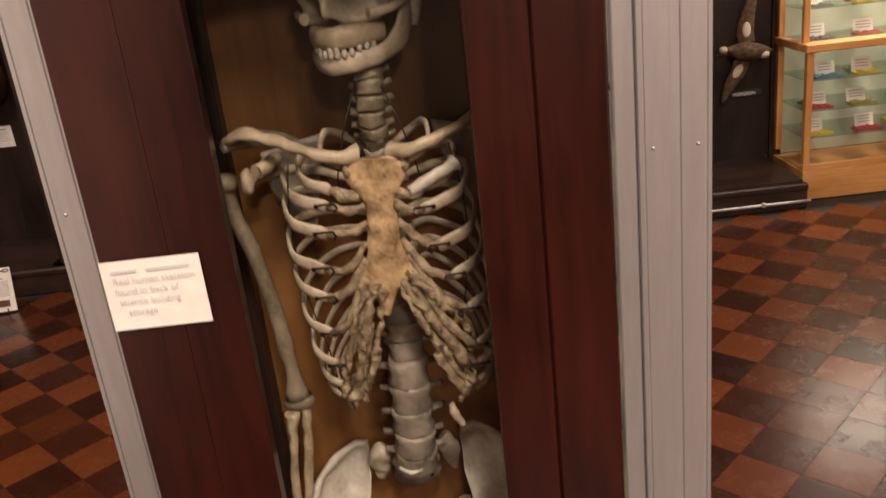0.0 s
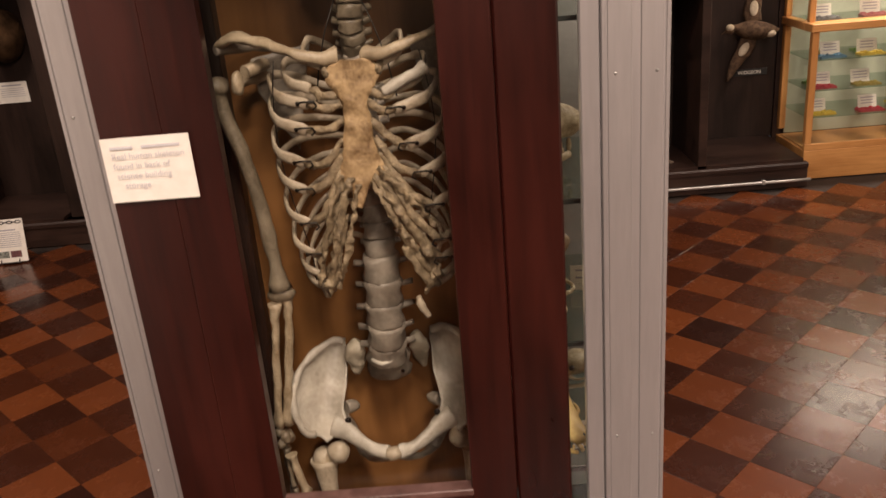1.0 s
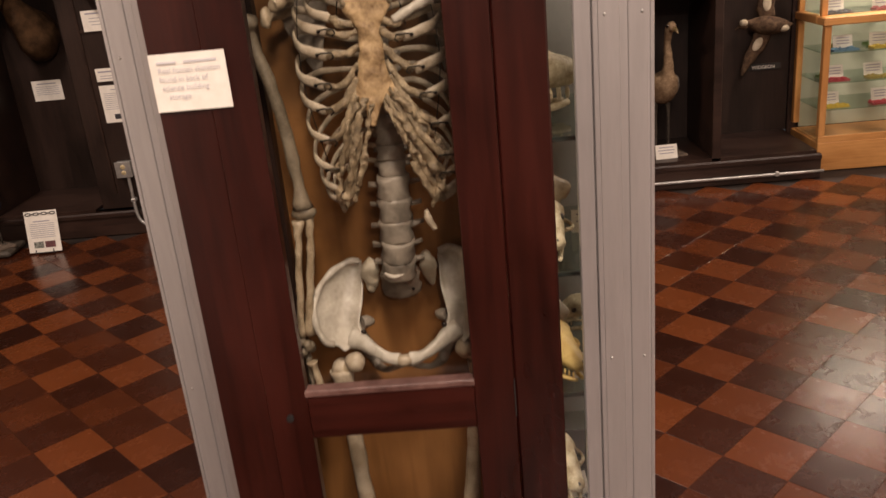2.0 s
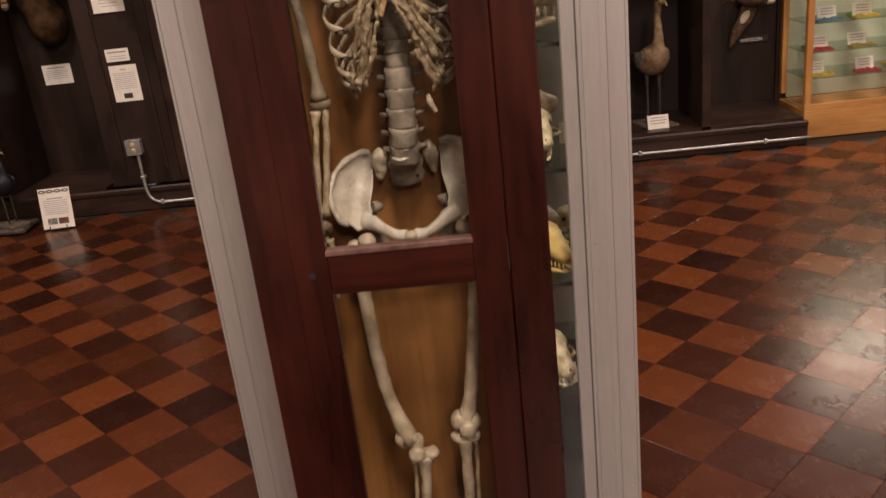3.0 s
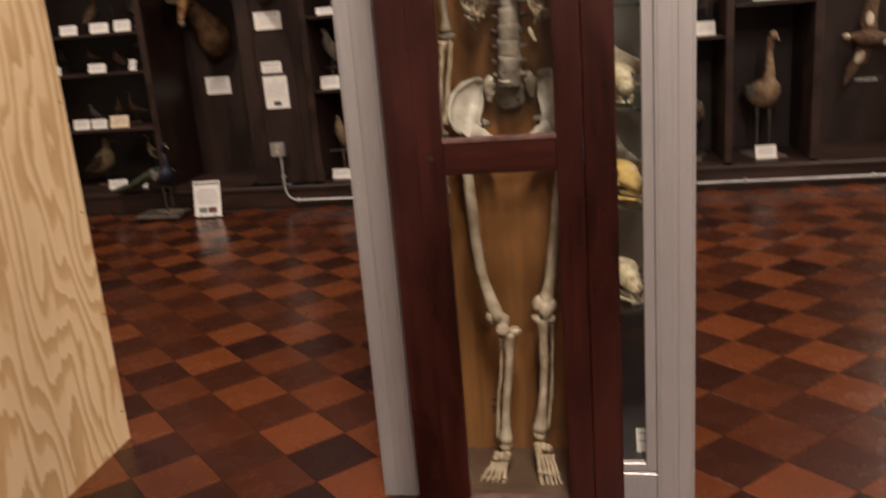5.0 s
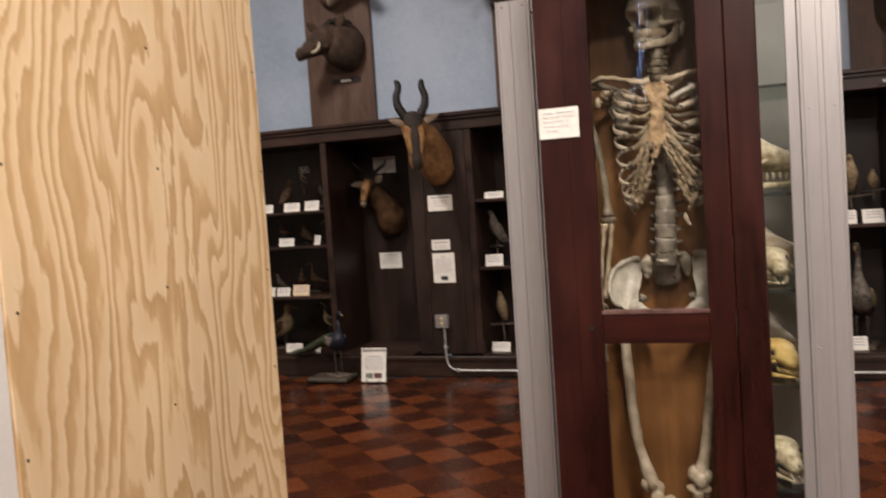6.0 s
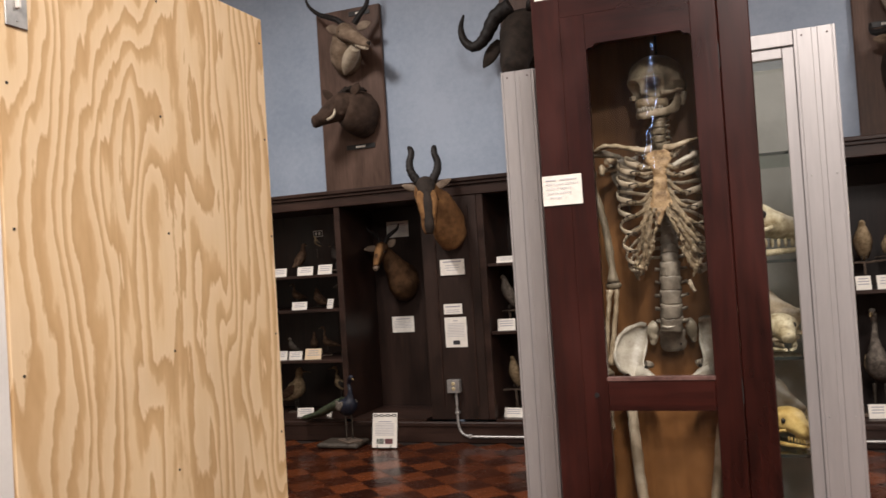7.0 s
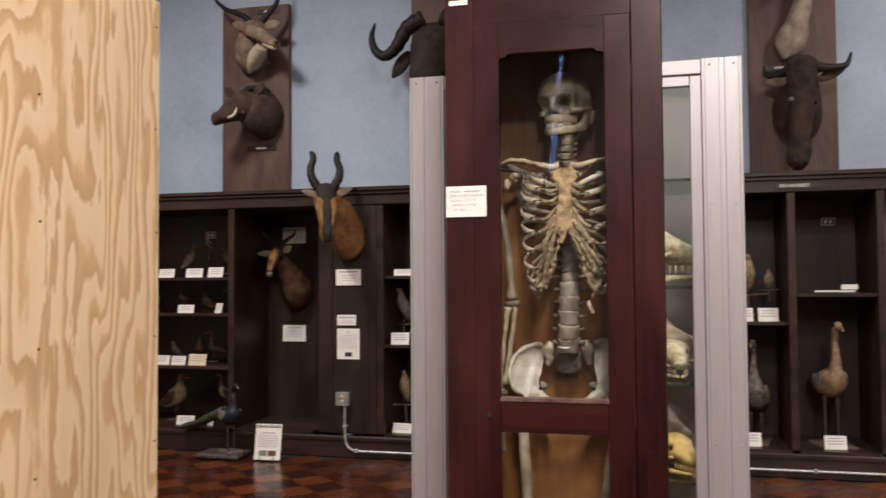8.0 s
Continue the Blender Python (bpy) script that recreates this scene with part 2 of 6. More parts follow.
def thing(name, at, label, category, group="", kind=""):
    ob = new(name, None)
    ob.empty_display_size = 0.05
    ob.location = at
    ORIGIN[ob.name] = Vector(at)
    return tagged(ob, label, category, group, kind)


def mesh_from(name, bm, mat):
    me = bpy.data.meshes.new(name)
    bmesh.ops.recalc_face_normals(bm, faces=bm.faces[:])
    bm.to_mesh(me)
    bm.free()
    me.materials.append(mat)
    return me


def part(name, bm, mat, parent, label=""):
    """Links a bmesh, given in world coordinates, as one mesh under a thing or a part."""
    o = ORIGIN[parent.name]
    bmesh.ops.translate(bm, vec=-o, verts=bm.verts[:])
    ob = new(name, mesh_from(name, bm, mat))
    ob.parent = parent
    ORIGIN[ob.name] = o
    return tagged(ob, label)


def solo(name, bm, mat, label, category, group="", kind="", at=None):
    """A thing of one mesh."""
    o = Vector(at) if at else sum((v.co for v in bm.verts), Vector()) / max(1, len(bm.verts))
    bmesh.ops.translate(bm, vec=-o, verts=bm.verts[:])
    ob = new(name, mesh_from(name, bm, mat))
    ob.location = o
    ORIGIN[ob.name] = o
    return tagged(ob, label, category, group, kind)


def pane(name, bm, parent, mat=None, label=""):
    ob = part(name, bm, mat or GLASS, parent, label)
    ob.visible_shadow = False
    return ob


# ---- room shell ----
X0, X1, Y0, YB = -6.5, 5.6, -8.8, 5.14
FRONT = 4.44
solo("wall_north", B(X0, X1, YB, YB + 0.2, 0, CEIL), BLUE_WALL, "pale blue plaster wall above dark wooden alcoves", "wall", kind="structure")
# out of view; added dark so the case panes mirror less light
solo("wall_south", B(X0, X1, Y0 - 0.2, Y0, 0, CEIL), UNSEEN_DARK_WALL, "unseen dark brown wall closing the hall, dims reflections in the case glass", "wall", kind="structure")
solo("wall_west", B(X0 - 0.2, X0, Y0, YB, 0, CEIL), CREAM_WALL, "cream plaster wall closing the hall", "wall", kind="structure")
solo("wall_east", B(X1, X1 + 0.2, Y0, YB, 0, CEIL), CREAM_WALL, "cream plaster wall closing the hall", "wall", kind="structure")
solo("ceiling", B(X0, X1, Y0, YB, CEIL, CEIL + 0.2), CEILING_PAINT, "off-white painted ceiling of the hall", "ceiling", kind="structure")
floor = solo("floor", B(X0, X1, Y0, YB, -0.12, -0.006), JOINT, "waxed floor of rust and umber square tiles laid diagonally", "floor", kind="structure", at=(0, 0, 0))
# a fixture for every lamp, the added southern one included
for lx, ly, lw in LAMPS:
    c = thing("ceiling_light", (lx, ly, CEIL), "rectangular ceiling light with a warm frosted diffuser", "ceiling light", "ceiling lights")
    part("frame", B(lx - 0.33, lx + 0.33, ly - 0.63, ly + 0.63, CEIL - 0.10, CEIL, bevel=0.008), STEEL, c)
    part("diffuser", B(lx - 0.29, lx + 0.29, ly - 0.59, ly + 0.59, CEIL - 0.115, CEIL - 0.104), DIFFUSER, c)


# ---- plywood partition ----
PX, PY0, PY1, PH = -1.49, -0.56, 0.66, 2.438
part_wall = thing("partition_wall", (PX, 0, 0), "partition clad with raw pine plywood beside white painted board", "partition", kind="structure")
part("stud_core", B(PX - 0.13, PX - 0.019, PY0 + 0.004, PY1 - 0.004, 0, PH - 0.004), PLY_EDGE, part_wall)
part("plywood_sheet", B(PX - 0.018, PX, PY0, PY1, 0, PH, bevel=0.002), PLYWOOD, part_wall, "raw pine plywood sheet with swirling cathedral grain")
part("painted_board", B(PX - 0.13, PX - 0.004, -3.2, PY0 - 0.004, 0, 2.9, bevel=0.003), WHITE_WALL, part_wall, "white painted board")
for sy in (PY0 + 0.03, 0.05, PY1 - 0.02):
    for k in range(7):
        sz = 0.12 + k * 0.37
        bm = bmesh.new()
        bmesh.ops.create_cone(bm, segments=8, radius1=0.0042, radius2=0.0042, depth=0.002, cap_ends=True, matrix=Matrix.Translation((PX + 0.0006, sy + 0.006 * math.sin(k * 2.1 + sy * 9), sz)) @ Matrix.Rotation(radians(90), 4, "Y"))
        part("screw", bm, BLACK, part_wall)
switch = thing("light_switch", (PX, -0.497, 2.17), "brushed steel light switch plate on raw plywood", "light switch")
part("plate", B(PX + 0.0005, PX + 0.006, -0.532, -0.462, 2.118, 2.232, bevel=0.002), STEEL, switch)
part("toggle", B(PX + 0.006, PX + 0.02, -0.502, -0.492, 2.166, 2.19, bevel=0.002), PAPER, switch, "white toggle")
for z in (2.135, 2.215):
    part("screw", ball(bmesh.new(), (PX + 0.006, -0.497, z), (0.002, 0.004, 0.004), 8, 5), STEEL, switch)

# ---- tall mahogany case ----
CW, CH, CD = 0.263, 2.30, 0.305
GW = 0.128
case = thing("display_case", (0, CD / 2, 0), "tall dark mahogany case with two glazed door panels", "display case")
part("side_panel", B(-CW, -CW + 0.022, 0.024, CD, 0.0, CH, bevel=0.002), MAHOGANY, case)
part("side_panel", B(CW - 0.022, CW, 0.024, CD, 0.0, CH, bevel=0.002), MAHOGANY, case)
part("back_panel", B(-CW + 0.023, CW - 0.023, CD - 0.015, CD - 0.001, 0.0, CH), CASE_BACK, case, "amber varnished plywood backing")
part("top_panel", B(-CW + 0.023, CW - 0.023, 0.025, CD - 0.016, CH - 0.03, CH), MAHOGANY_RAIL, case)
part("case_floor", B(-CW + 0.023, CW - 0.023, 0.025, CD - 0.016, 0.165, 0.185), mottled("dusty_board", (0.07, 0.04, 0.025), (0.13, 0.085, 0.055), 6, 0.5), case, "dusty brown floor board")
part("stile", B(-CW, -0.1905, 0.0, 0.023, 0, CH, bevel=0.0008), MAHOGANY, case)
part("stile", B(0.1905, CW, 0.0, 0.023, 0, CH, bevel=0.003), MAHOGANY, case)
part("header_rail", B(-0.190, 0.190, 0.0, 0.023, 2.0555, CH), MAHOGANY_RAIL, case)
part("plinth_rail", B(-0.190, 0.190, 0.0, 0.023, 0, 0.1072), MAHOGANY_RAIL, case)
door = part("door", B(-0.1903, -GW, -0.0015, 0.019, 0.108, 2.0548, bevel=0.0006), MAHOGANY, case, "mahogany door frame with notched top opening")
part("door_stile", B(GW, 0.1895, -0.0015, 0.019, 0.108, 2.0545, bevel=0.0015), MAHOGANY, door)
part("bottom_rail", B(-GW + 0.0003, GW - 0.0003, -0.0015, 0.019, 0.108, 0.200, bevel=0.001), MAHOGANY_RAIL, door)
part("middle_rail", B(-GW + 0.0003, GW - 0.0003, -0.0015, 0.019, 1.052, 1.131, bevel=0.001), MAHOGANY_RAIL, door)
g = GW - 0.0003
arch = [(-g, 2.0545), (-g, 1.962), (-g + 0.006, 1.968), (-g + 0.016, 1.9685), (-g + 0.024, 1.977), (g - 0.024, 1.977), (g - 0.016, 1.9685), (g - 0.006, 1.968), (g, 1.962), (g, 2.0545)]
part("top_rail", prism(bmesh.new(), arch, -0.0015, 0.019), MAHOGANY_RAIL, door)
pane("pane", B(-GW - 0.006, GW + 0.006, 0.0195, 0.0225, 1.12, 1.985), door)
pane("pane", B(-GW - 0.006, GW + 0.006, 0.0195, 0.0225, 0.19, 1.06), door)
# added strips: the reflecting lower glass edges, painted as a pale line
for z, low in ((1.1312, 0.0050), (0.2002, 0.002)):
    part("glint_strip", B(-GW - 0.002, GW + 0.002, -0.0042, 0.0185, z - low, z + 0.005, bevel=0.001), EDGE_GLINT, door, "pale strip for the glint along the pane's lower edge")
bm = bmesh.new()
bmesh.ops.create_cone(bm, segments=14, radius1=0.006, radius2=0.006, depth=0.003, cap_ends=True, matrix=Matrix.Translation((-0.158, -0.0042, 1.092)) @ Matrix.Rotation(radians(90), 4, "X"))
part("keyhole", bm, BLACK, door, "dark keyhole escutcheon")
for z in (0.3, 1.1, 1.9):
    part("hinge", B(0.1885, 0.1902, -0.0052, 0.004, z - 0.03, z + 0.03), BLACK, case)
# dark strip added for the shaded left edge of the upper backing
part("side_shade_strip", B(-CW + 0.0235, -0.178, CD - 0.046, CD - 0.0155, 1.075, 2.06, bevel=0.002), WALNUT, case, "dark upright strip for the shade at the backing's left edge")
for x in (-1, 1):
    for z in (1.9, 1.25, 0.55):
        part("cleat", B(x * 0.236 - 0.004, x * 0.236 + 0.004, 0.20, 0.285, z, z + 0.02), MAHOGANY, case)

# ---- grey metal showcase behind ----
MX, MX1, MY, MY1, MH = -0.45, 0.473, 0.32, 0.84, 2.014
metal = thing("metal_showcase", (0.01, 0.58, 0), "grey anodised metal showcase with glass door and glass shelves", "display case")


def metal_post(x0, x1, flip):
    """A pressed metal upright with two shallow beads and a channel between its flats."""
    w = x1 - x0
    prof = [(0.0, 0.004), (0.012, 0.0), (0.070, 0.0), (0.078, 0.0022), (0.090, 0.0022), (0.098, 0.0), (0.43, 0.0), (0.445, 0.0028), (0.565, 0.0028), (0.58, 0.0), (0.895, 0.0), (0.905, 0.0022), (0.925, 0.0022), (0.935, -0.0005), (0.985, -0.0005), (1.0, 0.004)]
    if flip:
        prof = [(1 - u, d) for u, d in prof[::-1]]
    bm = bmesh.new()
    rings = [[bm.verts.new((x0 + w * u, MY + d, z)) for u, d in prof] + [bm.verts.new((x1, MY + 0.035, z)), bm.verts.new((x0, MY + 0.035, z))] for z in (0.0, MH)]
    n = len(rings[0])
    for k in range(n):
        bm.faces.new((rings[0][k], rings[0][(k + 1) % n], rings[1][(k + 1) % n], rings[1][k]))
    for r in rings:
        bm.faces.new(r)
    ob = part("post", bm, GREY_METAL, metal, "ribbed grey metal post")
    part("post_core", B(x0 + 0.004, x1 - 0.004, MY + 0.036, MY + 0.07, 0.0, MH - 0.004), GREY_METAL, ob)
    for z in (MH - 0.018, 1.62, 0.98, 0.35):
        for k in (0.2, 0.8):
            part("rivet", ball(bmesh.new(), (x0 + w * k, MY - 0.0002, z), (0.0028, 0.0016, 0.0028), 10, 6), STEEL if z < 1.9 else GROOVE, ob)
    return ob


metal_post(0.369, MX1, False)
metal_post(MX, MX + 0.104, True)
XL, XR = MX + 0.1045, 0.3685
part("top_rail", B(XL, XR, MY + 0.004, MY + 0.05, 1.974, MH, bevel=0.002), GREY_METAL, metal)
part("base_panel", B(XL, XR, MY + 0.004, MY + 0.05, 0.0, 0.085, bevel=0.002), GREY_METAL, metal)
mdoor = part("showcase_door", B(XL, XL + 0.03, MY + 0.008, MY + 0.03, 0.088, 1.971, bevel=0.002), GREY_METAL, metal, "glass door in a slim aluminium frame")
part("door_stile", B(XR - 0.030, XR, MY + 0.008, MY + 0.03, 0.088, 1.971, bevel=0.002), GREY_METAL, mdoor)
part("door_rail", B(XL + 0.0305, XR - 0.0305, MY + 0.008, MY + 0.03, 1.943, 1.971, bevel=0.002), GREY_METAL, mdoor)
part("door_rail", B(XL + 0.0305, XR - 0.0305, MY + 0.008, MY + 0.03, 0.088, 0.116, bevel=0.002), GREY_METAL, mdoor)
pane("pane", B(XL + 0.025, XR - 0.025, MY + 0.017, MY + 0.021, 0.11, 1.95), mdoor)
part("back_panel", B(MX + 0.01, MX1 - 0.01, MY1 - 0.02, MY1, 0, MH), PALE_BACK, metal, "pale grey backing")
pane("side_pane", B(MX + 0.006, MX + 0.012, MY + 0.072, MY1 - 0.021, 0.09, MH - 0.03), metal)
pane("side_pane", B(MX1 - 0.012, MX1 - 0.006, MY + 0.072, MY1 - 0.021, 0.09, MH - 0.03), metal)
for x0_, x1_ in ((MX + 0.002, MX + 0.016), (MX1 - 0.016, MX1 - 0.002)):
    for z0_, z1_ in ((0.0, 0.088), (MH - 0.028, MH)):
        part("side_rail", B(x0_, x1_, MY + 0.072, MY1 - 0.021, z0_, z1_), GREY_METAL, metal)
pane("top_pane", B(MX + 0.017, MX1 - 0.017, MY + 0.072, MY1 - 0.021, MH - 0.012, MH - 0.006), metal)
part("floor_panel", B(MX + 0.017, MX1 - 0.017, MY + 0.072, MY1 - 0.021, 0.06, 0.085), PALE_BACK, metal)
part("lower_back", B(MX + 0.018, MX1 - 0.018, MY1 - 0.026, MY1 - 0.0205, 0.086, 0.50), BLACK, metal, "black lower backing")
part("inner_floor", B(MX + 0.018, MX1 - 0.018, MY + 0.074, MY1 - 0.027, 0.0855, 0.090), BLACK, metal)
SHELVES = (1.70, 1.40, 1.13, 0.86, 0.56)
for z in SHELVES:
    sh = pane("glass_shelf", B(MX + 0.02, MX1 - 0.02, MY + 0.085, MY1 - 0.025, z - 0.007, z), metal, SHELF_GLASS, "thick glass shelf")
    part("shelf_edge", B(MX + 0.02, MX1 - 0.02, MY + 0.0795, MY + 0.0845, z - 0.0075, z + 0.0005), SHELF_EDGE, sh, "dark green polished edge")

# ---- alcoves along the north wall ----


OAK_BACK = 5.082


def alcove(x0, x1, shelves, side=0.028, label="dark walnut alcove built into the wall"):
    """A recess between two uprights, with a back board and shelves at the given heights."""
    a = thing("alcove", ((x0 + x1) / 2, FRONT, 0), label, "alcove", "wall alcoves")
    part("back_board", B(x0, x1, YB - 0.04, YB - 0.006, 0.19, 2.05), WALNUT, a)
    if x0 > 2.5:
        part("upright", B(x0 - side, x0 + side, OAK_BACK, YB - 0.041, 0.0, 2.04), WALNUT_RAIL, a)
        return a
    part("upright", B(x0 - side, x0 + side, FRONT, YB - 0.041, 0.19, 2.04, bevel=0.004), WALNUT_RAIL, a)
    part("alcove_floor", B(x0 + side + 0.001, x1 - side - 0.001, FRONT + 0.002, YB - 0.041, 0.17, 0.192), WALNUT_RAIL, a)
    for z in shelves:
        part("shelf", B(x0 + side + 0.001, x1 - side - 0.001, FRONT + 0.02, YB - 0.041, z - 0.026, z, bevel=0.003), WALNUT_RAIL, a)
    return a


SH_L = (1.462, 1.155, 0.705)
SH_M = (1.462, 0.905)
alcove(-4.72, -3.22, SH_L)
alcove(-3.22, -2.46, ())
pillar = thing("wall_pillar", (-2.18, FRONT, 0), "broad dark walnut pillar between two alcoves", "pillar")
part("face_board", B(-2.431, -1.93, FRONT, FRONT + 0.03, 0.19, 2.04, bevel=0.004), WALNUT, pillar)
part("core", B(-2.431, -1.93, FRONT + 0.031, YB - 0.006, 0.19, 2.04), WALNUT, pillar)
part("panel_mould", B(-2.31, -2.02, FRONT - 0.008, FRONT - 0.0005, 1.38, 1.40), WALNUT_RAIL, pillar)
part("panel_mould", B(-2.32, -2.305, FRONT - 0.008, FRONT - 0.0005, 0.3, 1.95), WALNUT_RAIL, pillar)
part("panel_mould", B(-2.02, -2.005, FRONT - 0.008, FRONT - 0.0005, 0.3, 1.95), WALNUT_RAIL, pillar)
alcove(-1.90, -0.62, SH_M)
alcove(-0.62, 0.62, (1.12,))
alcove(0.62, 1.21, (1.105,))
alcove(1.21, 1.80, (1.31,))
alcove(1.80, 2.50, ())
alcove(2.53, 5.55, (), label="dark walnut alcove behind a golden oak showcase")
alcove(-6.4, -4.72, SH_L)
solo("trim_header", B(X0, X1, FRONT - 0.01, YB - 0.006, 2.041, 2.125, bevel=0.004), WALNUT_RAIL, "dark walnut header board above the alcoves", "trim", kind="structure")
bm = B(X0, X1, FRONT - 0.045, YB - 0.006, 2.152, 2.185, bevel=0.006)
box(bm, X0, X1, FRONT - 0.028, YB - 0.006, 2.1255, 2.1515, bevel=0.004)
solo("trim_cornice", bm, WALNUT_RAIL, "moulded dark walnut cornice above the alcoves", "trim", kind="structure")
bm = B(X0, 2.50, FRONT - 0.012, FRONT + 0.03, 0.0, 0.17, bevel=0.004)
box(bm, X0, 2.50, FRONT - 0.022, FRONT - 0.0125, 0.135, 0.165, bevel=0.003)
solo("baseboard", bm, WALNUT_RAIL, "dark walnut plinth under the alcoves", "baseboard", kind="structure")
for bx0, bx1, zt in ((-3.66, -2.98, 3.99), (-1.81, -1.2, 4.3), (1.01, 1.67, 4.3)):
    solo("mounting_board", B(bx0, bx1, YB - 0.05, YB - 0.004, 2.186, zt, bevel=0.01), BOARD, "tall brown stained board fixed to blue plaster", "mounting board", "mounting boards")

# ---- golden oak showcase ----
OX, OY, OW, OD = 2.53, 4.58, 1.9, 0.50
oak = thing("oak_showcase", (OX + OW / 2, OY + OD / 2, 0), "golden oak showcase with glass sides and lit shelves", "display case")
part("base", B(OX, OX + OW, OY, OY + OD, 0.0, 0.20, bevel=0.004), OAK, oak)
part("bottom_rail", B(OX, OX + OW, OY, OY + 0.03, 0.2005, 0.245, bevel=0.003), OAK, oak)
for x in (OX, OX + OW - 0.045):
    for y in (OY, OY + OD - 0.045):
        part("corner_post", B(x, x + 0.045, y, y + 0.045, 0.246, 0.985, bevel=0.004), OAK_POST, oak)
part("ledge", B(OX - 0.012, OX + OW + 0.012, OY - 0.012, OY + 0.115, 0.986, 1.04, bevel=0.006), OAK, oak)
for x0_, x1_ in ((OX - 0.012, OX + 0.05), (OX + OW - 0.05, OX + OW + 0.012)):
    part("side_ledge", B(x0_, x1_, OY + 0.116, OY + OD, 0.986, 1.04, bevel=0.006), OAK, oak)
pane("glass_deck", B(OX + 0.051, OX + OW - 0.051, OY + 0.116, OY + OD - 0.022, 1.030, 1.0385), oak, SHELF_GLASS)
UY = OY + 0.07
for x in (OX, OX + OW - 0.04):
    for y in (UY, OY + OD - 0.045):
        part("upper_post", B(x, x + 0.04, y, y + 0.04, 1.041, 1.93, bevel=0.004), OAK_POST, oak)
part("canopy", B(OX - 0.012, OX + OW + 0.012, UY - 0.012, OY + OD, 1.94, 2.02, bevel=0.006), OAK, oak)
part("back_panel", B(OX + 0.05, OX + OW - 0.05, OY + OD - 0.02, OY + OD - 0.005, 0.21, 1.93), mottled("sage_backing", (0.42, 0.46, 0.36), (0.52, 0.56, 0.45), 5, 0.7), oak, "pale sage backing")
pane("pane", B(OX + 0.046, OX + OW - 0.046, OY + 0.012, OY + 0.016, 0.246, 0.985), oak)
pane("pane", B(OX + 0.012, OX + 0.016, OY + 0.046, OY + OD - 0.046, 0.201, 0.985), oak)
pane("pane", B(OX + 0.041, OX + OW - 0.041, UY + 0.012, UY + 0.016, 1.041, 1.93), oak)
pane("pane", B(OX + 0.012, OX + 0.016, UY + 0.041, OY + OD - 0.046, 1.041, 1.93), oak)
part("inner_floor", B(OX + 0.02, OX + OW - 0.02, OY + 0.031, OY + OD - 0.022, 0.2005, 0.206), OAK, oak)
OAK_SHELVES = (0.42, 0.60, 0.80)
for z in OAK_SHELVES:
    pane("glass_shelf", B(OX + 0.03, OX + OW - 0.03, OY + 0.04, OY + OD - 0.03, z - 0.008, z), oak, SHELF_GLASS)
for z in (1.25, 1.47, 1.69):
    pane("glass_shelf", B(OX + 0.03, OX + OW - 0.03, UY + 0.04, OY + OD - 0.03, z - 0.008, z), oak, SHELF_GLASS)
part("tube_lamp", tube(bmesh.new(), [(OX + 0.1, OY + 0.18, 1.925), (OX + OW - 0.1, OY + 0.18, 1.925)], 0.010, 10), plain("tube_glow", (0.9, 0.9, 0.9), 0.4, 0, (1.0, 0.86, 0.66), 14.0), oak, "glowing tube lamp")
part("lock", ball(bmesh.new(), (OX + 0.66, OY - 0.001, 0.225), (0.006, 0.004, 0.006), 10, 6), BLACK, oak)

# ---- bone and skin materials ----
BONE = mottled("bone_ivory", (0.235, 0.180, 0.118), (0.48, 0.405, 0.305), 22, 0.48, bumps=0.3, fine=220, dist=0.001)
BONE_PALE = mottled("bone_pale", (0.29, 0.255, 0.205), (0.56, 0.51, 0.43), 17, 0.46, bumps=0.3, fine=160, dist=0.001)
BONE_TAN = mottled("bone_tan", (0.20, 0.145, 0.085), (0.44, 0.355, 0.245), 22, 0.45, bumps=0.35, fine=180, dist=0.001)
BONE_RUST = mottled("bone_rust", (0.13, 0.070, 0.028), (0.50, 0.345, 0.185), 42, 0.5, bumps=0.6, fine=240, dist=0.002)
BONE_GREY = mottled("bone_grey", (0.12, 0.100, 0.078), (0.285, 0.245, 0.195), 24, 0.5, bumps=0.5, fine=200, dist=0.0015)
CARTILAGE = mottled("dried_cartilage", (0.085, 0.060, 0.034), (0.36, 0.275, 0.17), 60, 0.5, bumps=0.8, fine=300, dist=0.003)
# darker copy of the bone, with the shade of neck and arms in its colour
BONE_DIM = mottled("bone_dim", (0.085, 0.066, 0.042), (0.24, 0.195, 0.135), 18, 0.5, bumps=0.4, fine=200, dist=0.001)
BONE_AGED = mottled("bone_aged", (0.22, 0.185, 0.135), (0.44, 0.385, 0.29), 20, 0.5, bumps=0.4, fine=180, dist=0.001)
WIRE = plain("dark_wire", (0.02, 0.017, 0.014), 0.4, 0.6)

# ---- the hanging skeleton ----
SX = 0.022
skel = thing("skeleton", (SX, 0.12, 0.19), "articulated ivory skeleton wired upright inside a mahogany case", "skeleton")


def long_bone(name, ctrl, r, mat, ends=1.7, label="", head=None, n=20, sides=12):
    """A shaft that swells towards both knobbly ends."""
    rows = curve_points(ctrl, n)
    rad = []
    for i in range(len(rows)):
        u = abs(2 * i / n - 1)
        rad.append(r * (1 + (ends - 1) * max(0, (u - 0.62) / 0.38) ** 1.6))
    bm = tube(bmesh.new(), [q[:3] for q in rows], rad, sides)
    if head:
        for c, q in head:
            ball(bm, c, q, 14, 9)
    roughen(bm, 0.0030, 0.016, r * 100 + ctrl[0][0] * 50)
    return part(name, bm, mat, skel, label)


